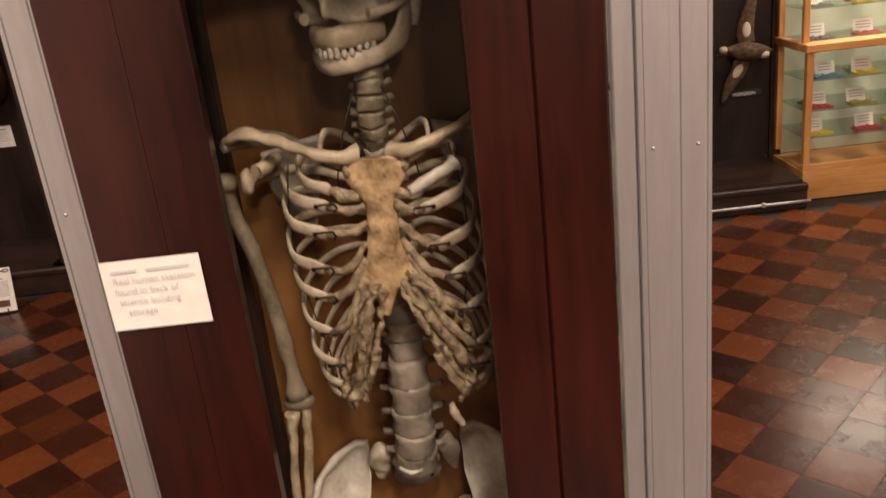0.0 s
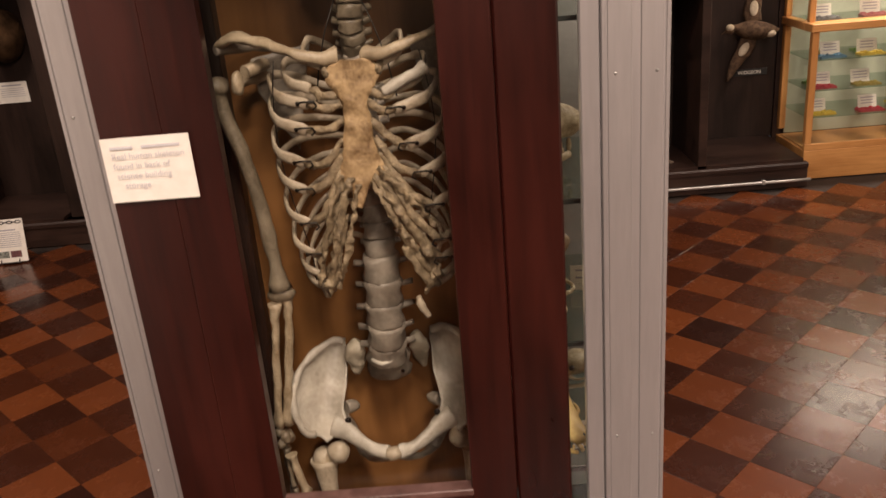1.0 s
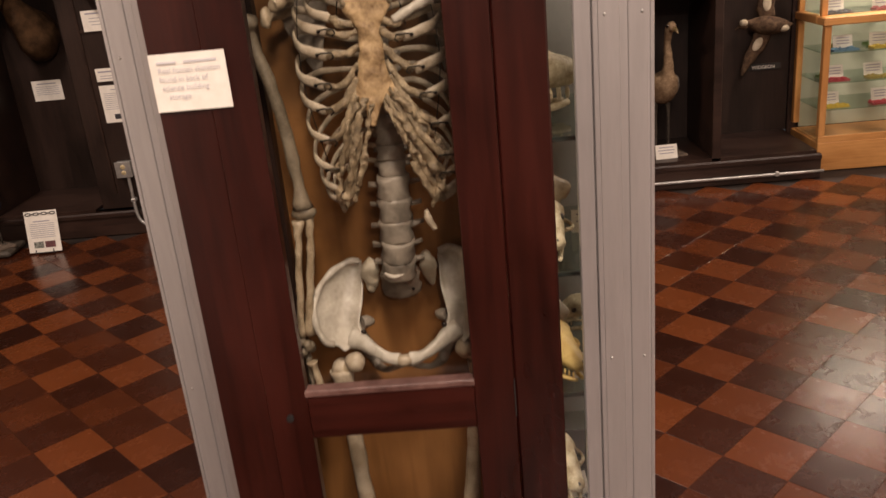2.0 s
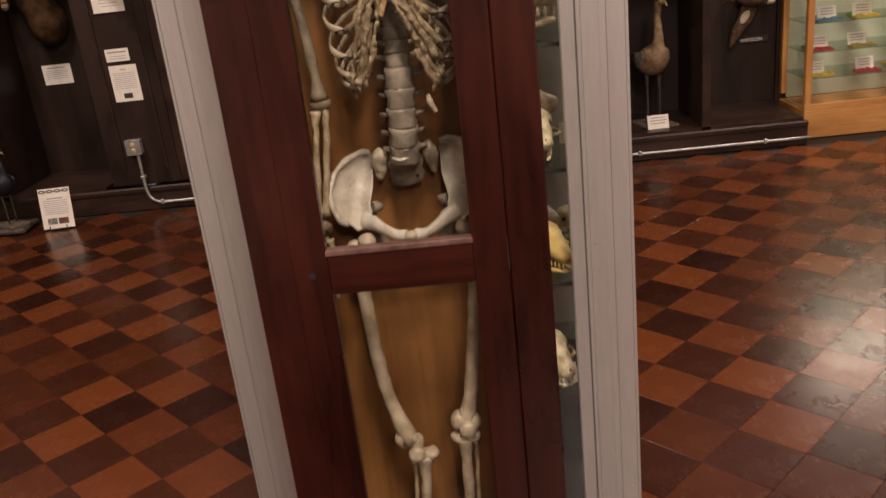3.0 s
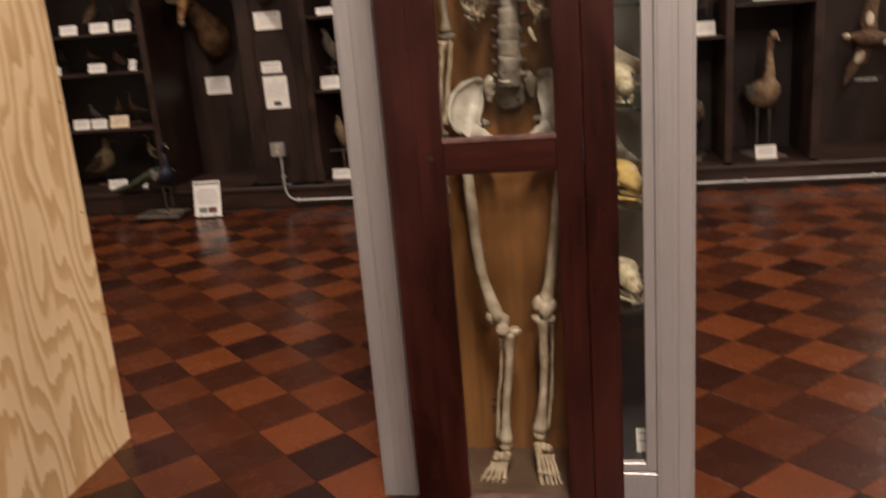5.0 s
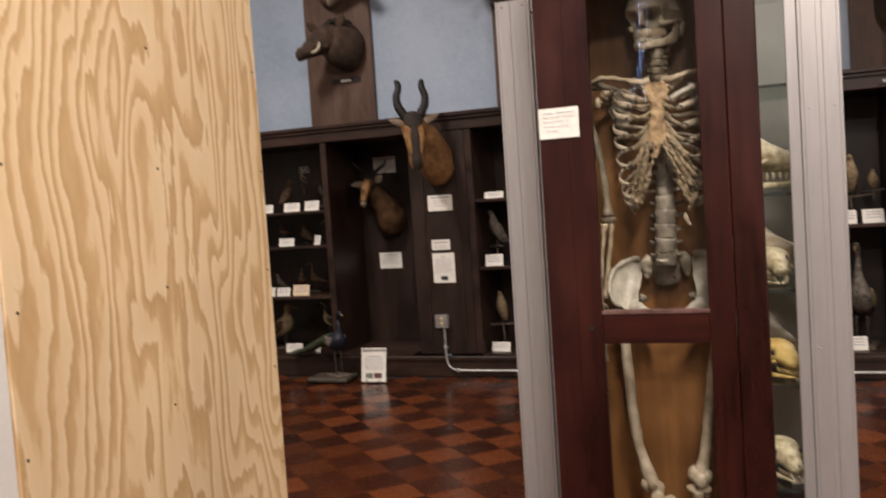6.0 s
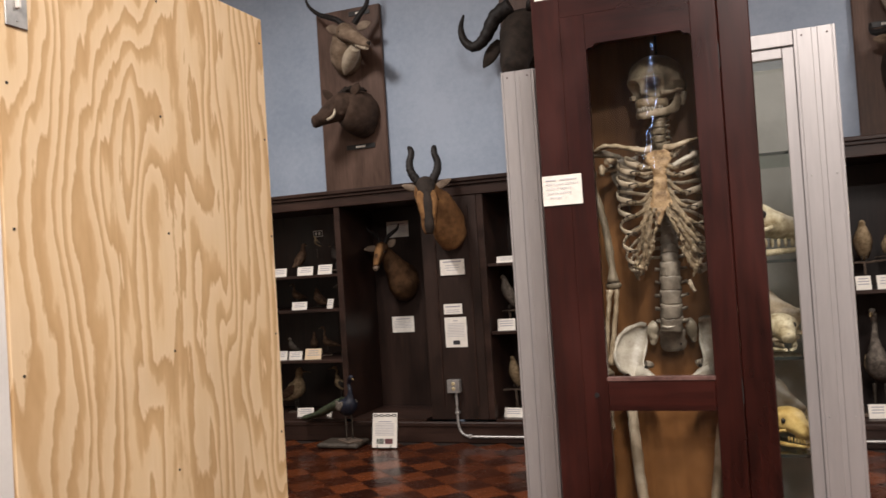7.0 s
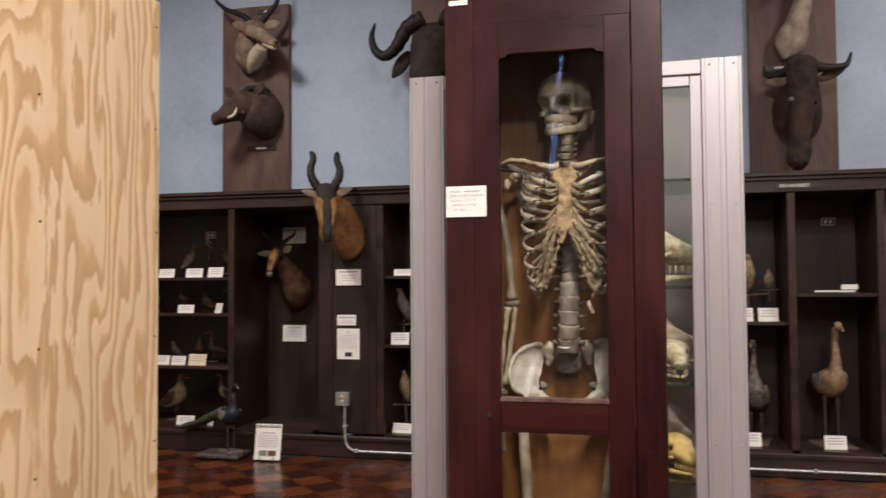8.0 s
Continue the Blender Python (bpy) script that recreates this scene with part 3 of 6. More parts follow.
def skull_shape(bm, m):
    """A cranium with deep orbits, nose opening, brow ridge, cheekbones and hollow temples, facing -y."""
    nu, nv = 120, 84
    grid = []

    def dent(az, el, a0, e0, sa, se, depth, power=2):
        q = ((az - a0) / sa) ** 2 + ((el - e0) / se) ** 2
        return depth * math.exp(-q ** (power / 2))
    for j in range(nv + 1):
        th = math.pi * j / nv
        row = []
        for i in range(nu):
            ph = 2 * math.pi * i / nu
            d = Vector((math.sin(th) * math.sin(ph), -math.sin(th) * math.cos(ph), math.cos(th)))
            p = Vector((d.x * 0.071, d.y * 0.086, d.z * 0.068))
            front = max(0.0, -d.y)
            if d.y > -0.2:
                p.x *= 1 + 0.05 * max(0.0, d.z)
            if d.z < -0.12:
                k = min(1, (-0.12 - d.z) / 0.6)
                p.x *= 1 - 0.34 * k * front
                p.z -= 0.022 * k * front ** 0.6
                p.y -= 0.010 * k * front ** 0.6 * max(0.0, 1 - abs(d.x) / 0.75)
                p.y += 0.050 * k * (1 - front)
                p.z += 0.024 * k * (1 - front)
            az, el = math.degrees(math.atan2(d.x, -d.y)), math.degrees(math.asin(max(-1, min(1, d.z))))
            depth = 0.0
            for s in (-1, 1):
                depth += dent(az, el, s * 25, -18, 17, 13, 0.058, 6)
                depth += dent(az, el, s * 64, -8, 17, 22, 0.012)
                depth -= dent(az, el, s * 43, -34, 13, 7, 0.012)
                depth -= dent(az, el, s * 45, -14, 4, 13, 0.006)
                depth -= dent(az, el, s * 23, 0, 20, 5, 0.0065)
                depth += dent(az, el, s * 34, -52, 10, 8, 0.010)
            depth += dent(az, el, 0, -38, 7 + 4 * max(0.0, (-30 - el) / 12), 9, 0.034, 5)
            depth -= dent(az, el, 0, -21, 4.5, 8, 0.009)
            p -= d * depth
            p += noise.noise_vector(p * 55) * 0.0012
            row.append(bm.verts.new(m @ p))
        grid.append(row)
    for a, b in zip(grid, grid[1:]):
        for i in range(nu):
            f = bm.faces.new((a[i], a[(i + 1) % nu], b[(i + 1) % nu], b[i]))
            f.smooth = True
    return bm


HM = Matrix.Translation((0.022, 0.148, 1.889)) @ Matrix.Rotation(radians(-19), 4, "Z") @ Matrix.Rotation(radians(2), 4, "X")


def on_skull(bm, seed, rough=0.0015):
    bmesh.ops.transform(bm, matrix=HM, verts=bm.verts[:])
    return roughen(bm, rough, 0.014, seed)


skull = part("skull", skull_shape(bmesh.new(), HM), BONE_AGED, skel, "grey-brown aged skull")
upper = smooth_tube(bmesh.new(), [(s_ * 0.036 * math.sin(a), -0.020 - 0.056 * math.cos(a), -0.062, 0.0075, 0.0125) for s_, a in ((-1, 1.5), (-1, 1.0), (-1, 0.5), (1, 0.0), (1, 0.5), (1, 1.0), (1, 1.5))], 36, 12)
part("upper_jaw", on_skull(upper, 5, 0.002), BONE_TAN, skull, "yellowed upper jaw")
jaw = [(-0.054, 0.014, -0.026, 0.0040, 0.009), (-0.054, 0.008, -0.050, 0.0050, 0.014), (-0.050, -0.006, -0.075, 0.0052, 0.0140), (-0.038, -0.040, -0.0865, 0.0052, 0.0100), (-0.020, -0.065, -0.0895, 0.0058, 0.0110), (0, -0.071, -0.0905, 0.0068, 0.0120), (0.020, -0.065, -0.0895, 0.0058, 0.0110), (0.038, -0.040, -0.0865, 0.0052, 0.0100), (0.050, -0.006, -0.075, 0.0052, 0.0140), (0.054, 0.008, -0.050, 0.0050, 0.014), (0.054, 0.014, -0.026, 0.0040, 0.009)]
part("jawbone", on_skull(smooth_tube(bmesh.new(), jaw, 56, 14), 3), BONE, skel, "yellowed jawbone")
for s in (-1, 1):
    bm = smooth_tube(bmesh.new(), [(s * 0.037, -0.058, -0.042, 0.0055, 0.0070), (s * 0.055, -0.040, -0.040, 0.0036, 0.0055), (s * 0.061, -0.014, -0.036, 0.0030, 0.0045), (s * 0.062, 0.010, -0.032, 0.0032, 0.0050), (s * 0.058, 0.030, -0.030, 0.004, 0.006)], 20, 9)
    part("cheek_arch", on_skull(bm, 8 + s), BONE, skull)
    bm = smooth_tube(bmesh.new(), [(s * 0.058, 0.034, -0.034, 0.009), (s * 0.057, 0.032, -0.055, 0.008), (s * 0.055, 0.028, -0.068, 0.004)], 10, 9)
    part("ear_process", on_skull(bm, 2 + s), BONE_AGED, skull)
for row, z in ((0, -0.0745), (1, -0.0790)):
    for k in range(12):
        if (row, k) in ((0, 4), (0, 7), (0, 8), (1, 2), (1, 9), (1, 10)):
            continue
        a = radians(-66 + 12 * k)
        bm = bmesh.new()
        ball(bm, HM @ Vector((0.036 * math.sin(a), -0.024 - 0.055 * math.cos(a), z)), (0.0036, 0.0036, 0.0054), 8, 6)
        part("tooth", bm, BONE_PALE, skull if row == 0 else skel)

# spine: cervical, thoracic and lumbar bodies along one curve
spine = curve_points([(0.030, 0.118, 1.800), (0.027, 0.100, 1.745), (0.026, 0.118, 1.690), (0.027, 0.150, 1.600), (0.029, 0.150, 1.500), (0.027, 0.134, 1.400), (0.024, 0.136, 1.305), (0.019, 0.152, 1.240)], 120)
arc = np.concatenate([[0], np.cumsum([np.linalg.norm(np.array(b[:3]) - np.array(a[:3])) for a, b in zip(spine, spine[1:])])])


def along(u):
    """The point at the share u of the spine's length."""
    i = min(len(spine) - 2, int(np.searchsorted(arc, u * arc[-1]) - 1) if u > 0 else 0)
    f = (u * arc[-1] - arc[i]) / max(1e-9, arc[i + 1] - arc[i])
    return Vector(spine[i][:3]).lerp(Vector(spine[i + 1][:3]), f)


VERT = []
weights = [0.6] * 7 + [0.95] * 12 + [1.35] * 5
total, acc = sum(weights), 0
for k, w in enumerate(weights):
    u = (acc + w / 2) / total
    acc += w
    p, q = along(u), along(min(1.0, u + 0.01))
    VERT.append(p)
    ax = (q - p).normalized()
    h = (0.455 if k < 19 else 0.50) * w / total * arc[-1]
    r = (0.0155 if k < 7 else 0.0150 + 0.0006 * (k - 7)) if k < 19 else 0.0255 + 0.0006 * (k - 19)
    bm = bmesh.new()
    tube(bm, [p - ax * h * 1.1, p - ax * h * 0.8, p, p + ax * h * 0.8, p + ax * h * 1.1], [r * 0.97, r * 1.06, r * 0.93, r * 1.06, r * 0.97], 18, up=(0, 1, 0))
    span = 0.024 if k < 7 else (0.028 if k < 19 else 0.041)
    tube(bm, [p + Vector((-span, 0.017, 0.004)), p + Vector((-span * 0.5, 0.018, 0)), p + Vector((0, 0.016, 0)), p + Vector((span * 0.5, 0.018, 0)), p + Vector((span, 0.017, 0.004))], [0.004, 0.0048, 0.007, 0.0048, 0.004], 8)
    tube(bm, [p + Vector((0, 0.014, 0)), p + Vector((0, 0.034, -0.006)), p + Vector((0, 0.048, -0.016))], [0.006, 0.0045, 0.004], 8)
    roughen(bm, 0.0036, 0.013, k)
    # neck vertebrae get their shade from the dim bone colour
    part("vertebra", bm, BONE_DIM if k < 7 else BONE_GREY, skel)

# breastbone
bm = bmesh.new()
half = [(1.697, 0.014), (1.694, 0.026), (1.686, 0.033), (1.674, 0.033), (1.662, 0.026), (1.652, 0.019), (1.646, 0.0165), (1.636, 0.0165), (1.626, 0.0175), (1.612, 0.0175), (1.598, 0.0195), (1.582, 0.023), (1.568, 0.028), (1.556, 0.030), (1.545, 0.022), (1.535, 0.011), (1.522, 0.008), (1.510, 0.005)]
cx = SX + 0.003
layers = []
for d, s in ((0.012, 0.82), (0.0045, 1.0), (-0.001, 0.97), (-0.0042, 0.74)):
    mid_x = [cx - 0.010 * max(0.0, (1.60 - z) / 0.09) ** 2 for z, w in half]
    left = [(m_ - w * s, z) for (z, w), m_ in zip(half, mid_x)]
    right = [(m_ + w * s, z) for (z, w), m_ in zip(half, mid_x)]
    layers.append([bm.verts.new((x, 0.056 + d + 0.014 * max(0.0, z - 1.6), z)) for x, z in left + right[::-1]])
for a, b in zip(layers, layers[1:]):
    for i in range(len(a)):
        f = bm.faces.new((a[i], a[(i + 1) % len(a)], b[(i + 1) % len(a)], b[i]))
        f.smooth = True
nh = len(half)
for ring in (layers[0], layers[-1]):
    for i in range(nh - 1):
        f = bm.faces.new((ring[i], ring[i + 1], ring[2 * nh - 2 - i], ring[2 * nh - 1 - i]))
        f.smooth = True
for _ in range(2):
    bmesh.ops.subdivide_edges(bm, edges=bm.edges[:], cuts=1, use_grid_fill=True)
roughen(bm, 0.0034, 0.018, 7)
roughen(bm, 0.0010, 0.006, 3)
part("breastbone", bm, BONE_RUST, skel, "rust-stained breastbone")

# ribs with their dried cartilage and wire clips: reach to the side, then the tip's offset and height
RIBS = {
    -1: ((0.058, 0.034, 1.690), (0.088, 0.052, 1.664), (0.110, 0.058, 1.645), (0.114, 0.064, 1.613), (0.116, 0.072, 1.571), (0.114, 0.074, 1.535), (0.110, 0.075, 1.489), (0.107, 0.074, 1.444), (0.102, 0.068, 1.410), (0.096, 0.064, 1.388), (0.090, 0.072, 1.374), (0.080, 0.074, 1.380)),
    1: ((0.060, 0.036, 1.690), (0.088, 0.050, 1.656), (0.102, 0.046, 1.630), (0.107, 0.058, 1.584), (0.111, 0.072, 1.546), (0.113, 0.084, 1.501), (0.113, 0.090, 1.453), (0.111, 0.090, 1.425), (0.108, 0.087, 1.398), (0.103, 0.083, 1.385), (0.090, 0.070, 1.400), (0.066, 0.056, 1.400)),
}
SEAT = ((0.030, 1.685), (0.022, 1.655), (0.016, 1.644), (0.017, 1.622), (0.019, 1.600), (0.024, 1.580), (0.027, 1.562), (0.024, 1.548))
for side in (-1, 1):
    for k in range(12):
        v = VERT[7 + k]
        reach, dx, zt = RIBS[side][k]
        drop = 0.026 + 0.002 * min(k, 6)
        back = min(0.214, v.y + 0.052)
        ym = 0.118 + 0.002 * k
        rows = [(v.x + side * 0.014, v.y + 0.014, v.z + 0.004), (cx + side * reach * 0.42, back - 0.004, v.z + 0.004), (cx + side * reach * 0.80, (back + ym) / 2 + 0.016, (v.z + zt + drop) / 2 + 0.006), (cx + side * reach, ym, zt + drop)]
        front = 0.064 + (0.0 if k < 7 else 0.006 * (k - 6))
        if k < 10:
            rows += [(cx + side * (reach * 0.62 + dx * 0.38 + 0.008), (ym + front) / 2 - 0.016, zt + drop * 0.42), (cx + side * dx, front, zt)]
        else:
            rows += [(cx + side * (reach + dx) / 2, (ym + front) / 2, zt + drop * 0.3), (cx + side * dx, front + 0.004, zt)]
        n = 30
        pts = curve_points(rows, n)
        tall = (0.0062, 0.0074, 0.0082, 0.0084, 0.0080, 0.0070, 0.0064, 0.0060, 0.0056, 0.0052, 0.0044, 0.0040)[k]
        rr = [(0.0030, 0.0044 + (tall - 0.0044) * (i / n) ** 1.3) for i in range(n + 1)]
        rr[-1] = (0.0022, tall * 0.8)
        bm = tube(bmesh.new(), pts, rr, 10)
        roughen(bm, 0.0013, 0.018, k + 20 * side)
        rib = part("rib", bm, BONE, skel)
        tip = Vector(pts[-1])
        if k < 8:
            target = Vector((cx + side * SEAT[k][0], 0.058, SEAT[k][1]))
        else:
            target = Vector((cx + side * (0.030, 0.044)[k - 8], 0.060, (1.500, 1.450)[k - 8])) if k < 10 else None
        if target is not None:
            sag = -0.004 if k < 4 else -0.014
            mid = (tip + target) / 2 + Vector((0, -0.004, sag))
            rad = 0.0046 if k < 5 else 0.0050
            bm = smooth_tube(bmesh.new(), [(*tip, rad, rad), (*mid, rad * 0.8, rad * 1.2), (*target, rad * 0.8, rad)], 18, 10)
            roughen(bm, 0.0036, 0.009, k * 3 + side)
            part("cartilage", bm, CARTILAGE, rib, "dark dried cartilage")
        if 1 < k < 8:
            loop = [tip + Vector((side * 0.014, -0.0055, 0.004)), tip + Vector((side * 0.004, -0.0085, 0.0055)), tip + Vector((-side * 0.008, -0.0085, 0.005)), tip + Vector((-side * 0.011, -0.008, -0.001)), tip + Vector((-side * 0.006, -0.008, -0.0045))]
            part("wire_clip", tube(bmesh.new(), loop, 0.0014, 6), WIRE, rib, "dark wire hook")
            # drilled hole drawn as a small dark ball, its shade as colour
            hole = tip + Vector((side * 0.013, -0.0035, 0.003))
            part("hole_shade", ball(bmesh.new(), hole, (0.0028, 0.0022, 0.0028), 8, 6), WIRE, rib)
# costal margin, ragged dried strands on both sides
STRANDS = {
    -1: ([(0.010, 0.052, 1.552, 0.0041), (-0.006, 0.050, 1.510, 0.0046), (-0.022, 0.054, 1.455, 0.0046), (-0.034, 0.062, 1.408, 0.0049), (-0.042, 0.068, 1.386, 0.0035)],
         [(0.000, 0.052, 1.556, 0.0035), (-0.022, 0.052, 1.505, 0.0043), (-0.038, 0.058, 1.450, 0.0046), (-0.050, 0.066, 1.405, 0.0041)],
         [(0.016, 0.053, 1.542, 0.0029), (0.004, 0.052, 1.490, 0.0035), (-0.012, 0.056, 1.435, 0.0041), (-0.026, 0.064, 1.398, 0.0029)]),
    1: ([(0.038, 0.052, 1.552, 0.0035), (0.056, 0.050, 1.520, 0.0046), (0.078, 0.054, 1.482, 0.0049), (0.098, 0.062, 1.440, 0.0052), (0.108, 0.068, 1.404, 0.0046)],
        [(0.036, 0.052, 1.545, 0.0035), (0.052, 0.049, 1.508, 0.0041), (0.070, 0.053, 1.470, 0.0043), (0.084, 0.060, 1.446, 0.0035)],
        [(0.044, 0.053, 1.562, 0.0029), (0.068, 0.052, 1.535, 0.0038), (0.092, 0.058, 1.502, 0.0041), (0.112, 0.068, 1.470, 0.0035)],
        [(0.106, 0.068, 1.420, 0.0058), (0.100, 0.070, 1.398, 0.0058), (0.090, 0.076, 1.376, 0.0035)]),
}
for side in (-1, 1):
    for q, rows in enumerate(STRANDS[side]):
        bm = smooth_tube(bmesh.new(), rows, 44, 12)
        roughen(bm, 0.0052, 0.010, 31 + side + 5 * q)
        roughen(bm, 0.0022, 0.005, 11 + side + 3 * q)
        part("costal_strand", bm, CARTILAGE, skel, "ragged dried costal cartilage")
bm = smooth_tube(bmesh.new(), [(0.078, 0.080, 1.368, 0.004), (0.082, 0.080, 1.352, 0.0055), (0.090, 0.082, 1.336, 0.0040)], 12, 9)
part("rib_fragment", roughen(bm, 0.002, 0.01, 3), BONE, skel, "loose wired rib end")
part("rib_fragment", roughen(smooth_tube(bmesh.new(), [(0.114, 0.066, 1.679, 0.0095, 0.010), (0.104, 0.062, 1.675, 0.0055, 0.007), (0.080, 0.058, 1.664, 0.0055, 0.0075), (0.060, 0.056, 1.655, 0.005, 0.0065)], 18, 10), 0.0018, 0.012, 5), BONE_PALE, skel, "pale wired rib end")
# wires laced down the sides
for side, x0 in ((-1, -0.070), (1, 0.108)):
    pts = [(x0 + side * 0.012 * math.sin(0.5 * i), 0.080 - 0.006 * math.cos(i), 1.70 - 0.030 * i) for i in range(11)]
    part("lacing_wire", tube(bmesh.new(), pts, 0.0008, 5), WIRE, skel, "thin dark lacing wire")
for side in (-1, 1):
    part("lacing_wire", tube(bmesh.new(), [(0.026 + side * 0.012, 0.10, 1.775), (0.026 + side * 0.03, 0.085, 1.73), (0.026 + side * 0.042, 0.08, 1.69), (0.026 + side * 0.05, 0.075, 1.645)], 0.0009, 5), WIRE, skel, "thin dark lacing wire")
part("hook_rod", tube(bmesh.new(), [(0.03, 0.13, 1.945), (0.03, 0.13, 2.268)], 0.003, 8), WIRE, skel, "dark hanging rod")

# shoulders and arms
for side in (-1, 1):
    def sx(d):
        return cx + side * d
    rows = [(sx(0.018), 0.062, 1.702, 0.0105, 0.0120), (sx(0.034), 0.056, 1.702, 0.0075, 0.0082), (sx(0.064), 0.058, 1.708, 0.0070, 0.0062), (sx(0.102), 0.080, 1.720, 0.0085, 0.0062), (sx(0.146), 0.112, 1.727, 0.0120, 0.0072), (sx(0.172), 0.132, 1.716, 0.0090, 0.0050)]
    bm = smooth_tube(bmesh.new(), rows, 30, 12)
    roughen(bm, 0.0034, 0.018, side)
    part("collarbone", bm, BONE_TAN, skel)
    bm = bmesh.new()
    corner = [Vector((sx(0.066), 0.188, 1.706)), Vector((sx(0.142), 0.158, 1.692)), Vector((sx(0.138), 0.158, 1.650)), Vector((sx(0.098), 0.190, 1.560))]
    nn = 10
    sheets = []
    for off in (-0.0022, 0.0022):
        grid = []
        for a in range(nn + 1):
            row = []
            for b_ in range(nn + 1):
                p = corner[0].lerp(corner[1], a / nn).lerp(corner[3].lerp(corner[2], a / nn), b_ / nn)
                p.y += off + 0.008 * math.sin(math.pi * a / nn) * math.sin(math.pi * b_ / nn)
                row.append(bm.verts.new(p))
            grid.append(row)
        for a in range(nn):
            for b_ in range(nn):
                f = bm.faces.new((grid[a][b_], grid[a + 1][b_], grid[a + 1][b_ + 1], grid[a][b_ + 1]))
                f.smooth = True
        sheets.append(grid)
    g0, g1 = sheets
    for a in range(nn):
        for e0, e1, h0, h1 in ((g0[a][0], g0[a + 1][0], g1[a][0], g1[a + 1][0]), (g0[a][nn], g0[a + 1][nn], g1[a][nn], g1[a + 1][nn]), (g0[0][a], g0[0][a + 1], g1[0][a], g1[0][a + 1]), (g0[nn][a], g0[nn][a + 1], g1[nn][a], g1[nn][a + 1])):
            bm.faces.new((e0, e1, h1, h0))
    smooth_tube(bm, [(sx(0.070), 0.196, 1.676, 0.004), (sx(0.118), 0.182, 1.704, 0.007), (sx(0.156), 0.146, 1.714, 0.0105), (sx(0.176), 0.124, 1.712, 0.006)], 16, 10)
    roughen(bm, 0.0024, 0.018, 4 + side)
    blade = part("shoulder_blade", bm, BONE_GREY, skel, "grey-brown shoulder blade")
    bm = smooth_tube(bmesh.new(), [(sx(0.124), 0.152, 1.686, 0.009), (sx(0.122), 0.118, 1.690, 0.008), (sx(0.136), 0.098, 1.686, 0.0085)], 14, 10)
    ball(bm, (sx(0.156), 0.128, 1.668), (0.008, 0.010, 0.017), 14, 10)
    smooth_tube(bm, [(sx(0.156), 0.130, 1.668, 0.008), (sx(0.138), 0.146, 1.670, 0.007), (sx(0.122), 0.158, 1.670, 0.006)], 8, 10)
    part("shoulder_socket", roughen(bm, 0.0035, 0.012, side + 2), BONE_TAN, blade, "tan shoulder socket")
    # upper arms, wrists and fingers in dim bone: shade put into the colour
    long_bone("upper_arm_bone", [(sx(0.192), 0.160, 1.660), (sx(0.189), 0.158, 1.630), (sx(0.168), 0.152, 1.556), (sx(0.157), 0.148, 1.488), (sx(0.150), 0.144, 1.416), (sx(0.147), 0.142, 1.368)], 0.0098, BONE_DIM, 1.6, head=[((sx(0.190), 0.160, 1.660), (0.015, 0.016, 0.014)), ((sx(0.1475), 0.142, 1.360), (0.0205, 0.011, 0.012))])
    long_bone("forearm_bone", [(sx(0.140), 0.144, 1.362), (sx(0.147), 0.138, 1.280), (sx(0.167), 0.132, 1.150)], 0.0062, BONE_TAN, 1.75)
    long_bone("forearm_bone", [(sx(0.158), 0.137, 1.350), (sx(0.168), 0.132, 1.262), (sx(0.180), 0.128, 1.152)], 0.0056, BONE_TAN, 1.75)
    bm = bmesh.new()
    rr = random.Random(3)
    for k in range(8):
        ball(bm, (sx(0.174) + rr.uniform(-0.012, 0.012), 0.130 + rr.uniform(-0.010, 0.010), 1.138 - 0.009 * (k // 3) + rr.uniform(-0.003, 0.003)), rr.uniform(0.0065, 0.0085), 8, 6)
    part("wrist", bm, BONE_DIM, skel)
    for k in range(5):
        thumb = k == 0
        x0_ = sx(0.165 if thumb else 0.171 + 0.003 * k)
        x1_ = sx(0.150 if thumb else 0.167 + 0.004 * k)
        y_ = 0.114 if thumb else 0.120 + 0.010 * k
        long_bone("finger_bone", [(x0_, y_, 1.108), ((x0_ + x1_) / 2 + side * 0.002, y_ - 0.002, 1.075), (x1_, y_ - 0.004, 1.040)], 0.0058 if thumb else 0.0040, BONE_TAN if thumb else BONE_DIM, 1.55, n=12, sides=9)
        if not thumb:
            long_bone("finger_bone", [(x1_, y_ - 0.004, 1.034), (x1_, y_ - 0.006, 1.008), (x1_ - side * 0.002, y_ - 0.010, 0.982)], 0.0034, BONE_DIM, 1.5, n=10, sides=8)

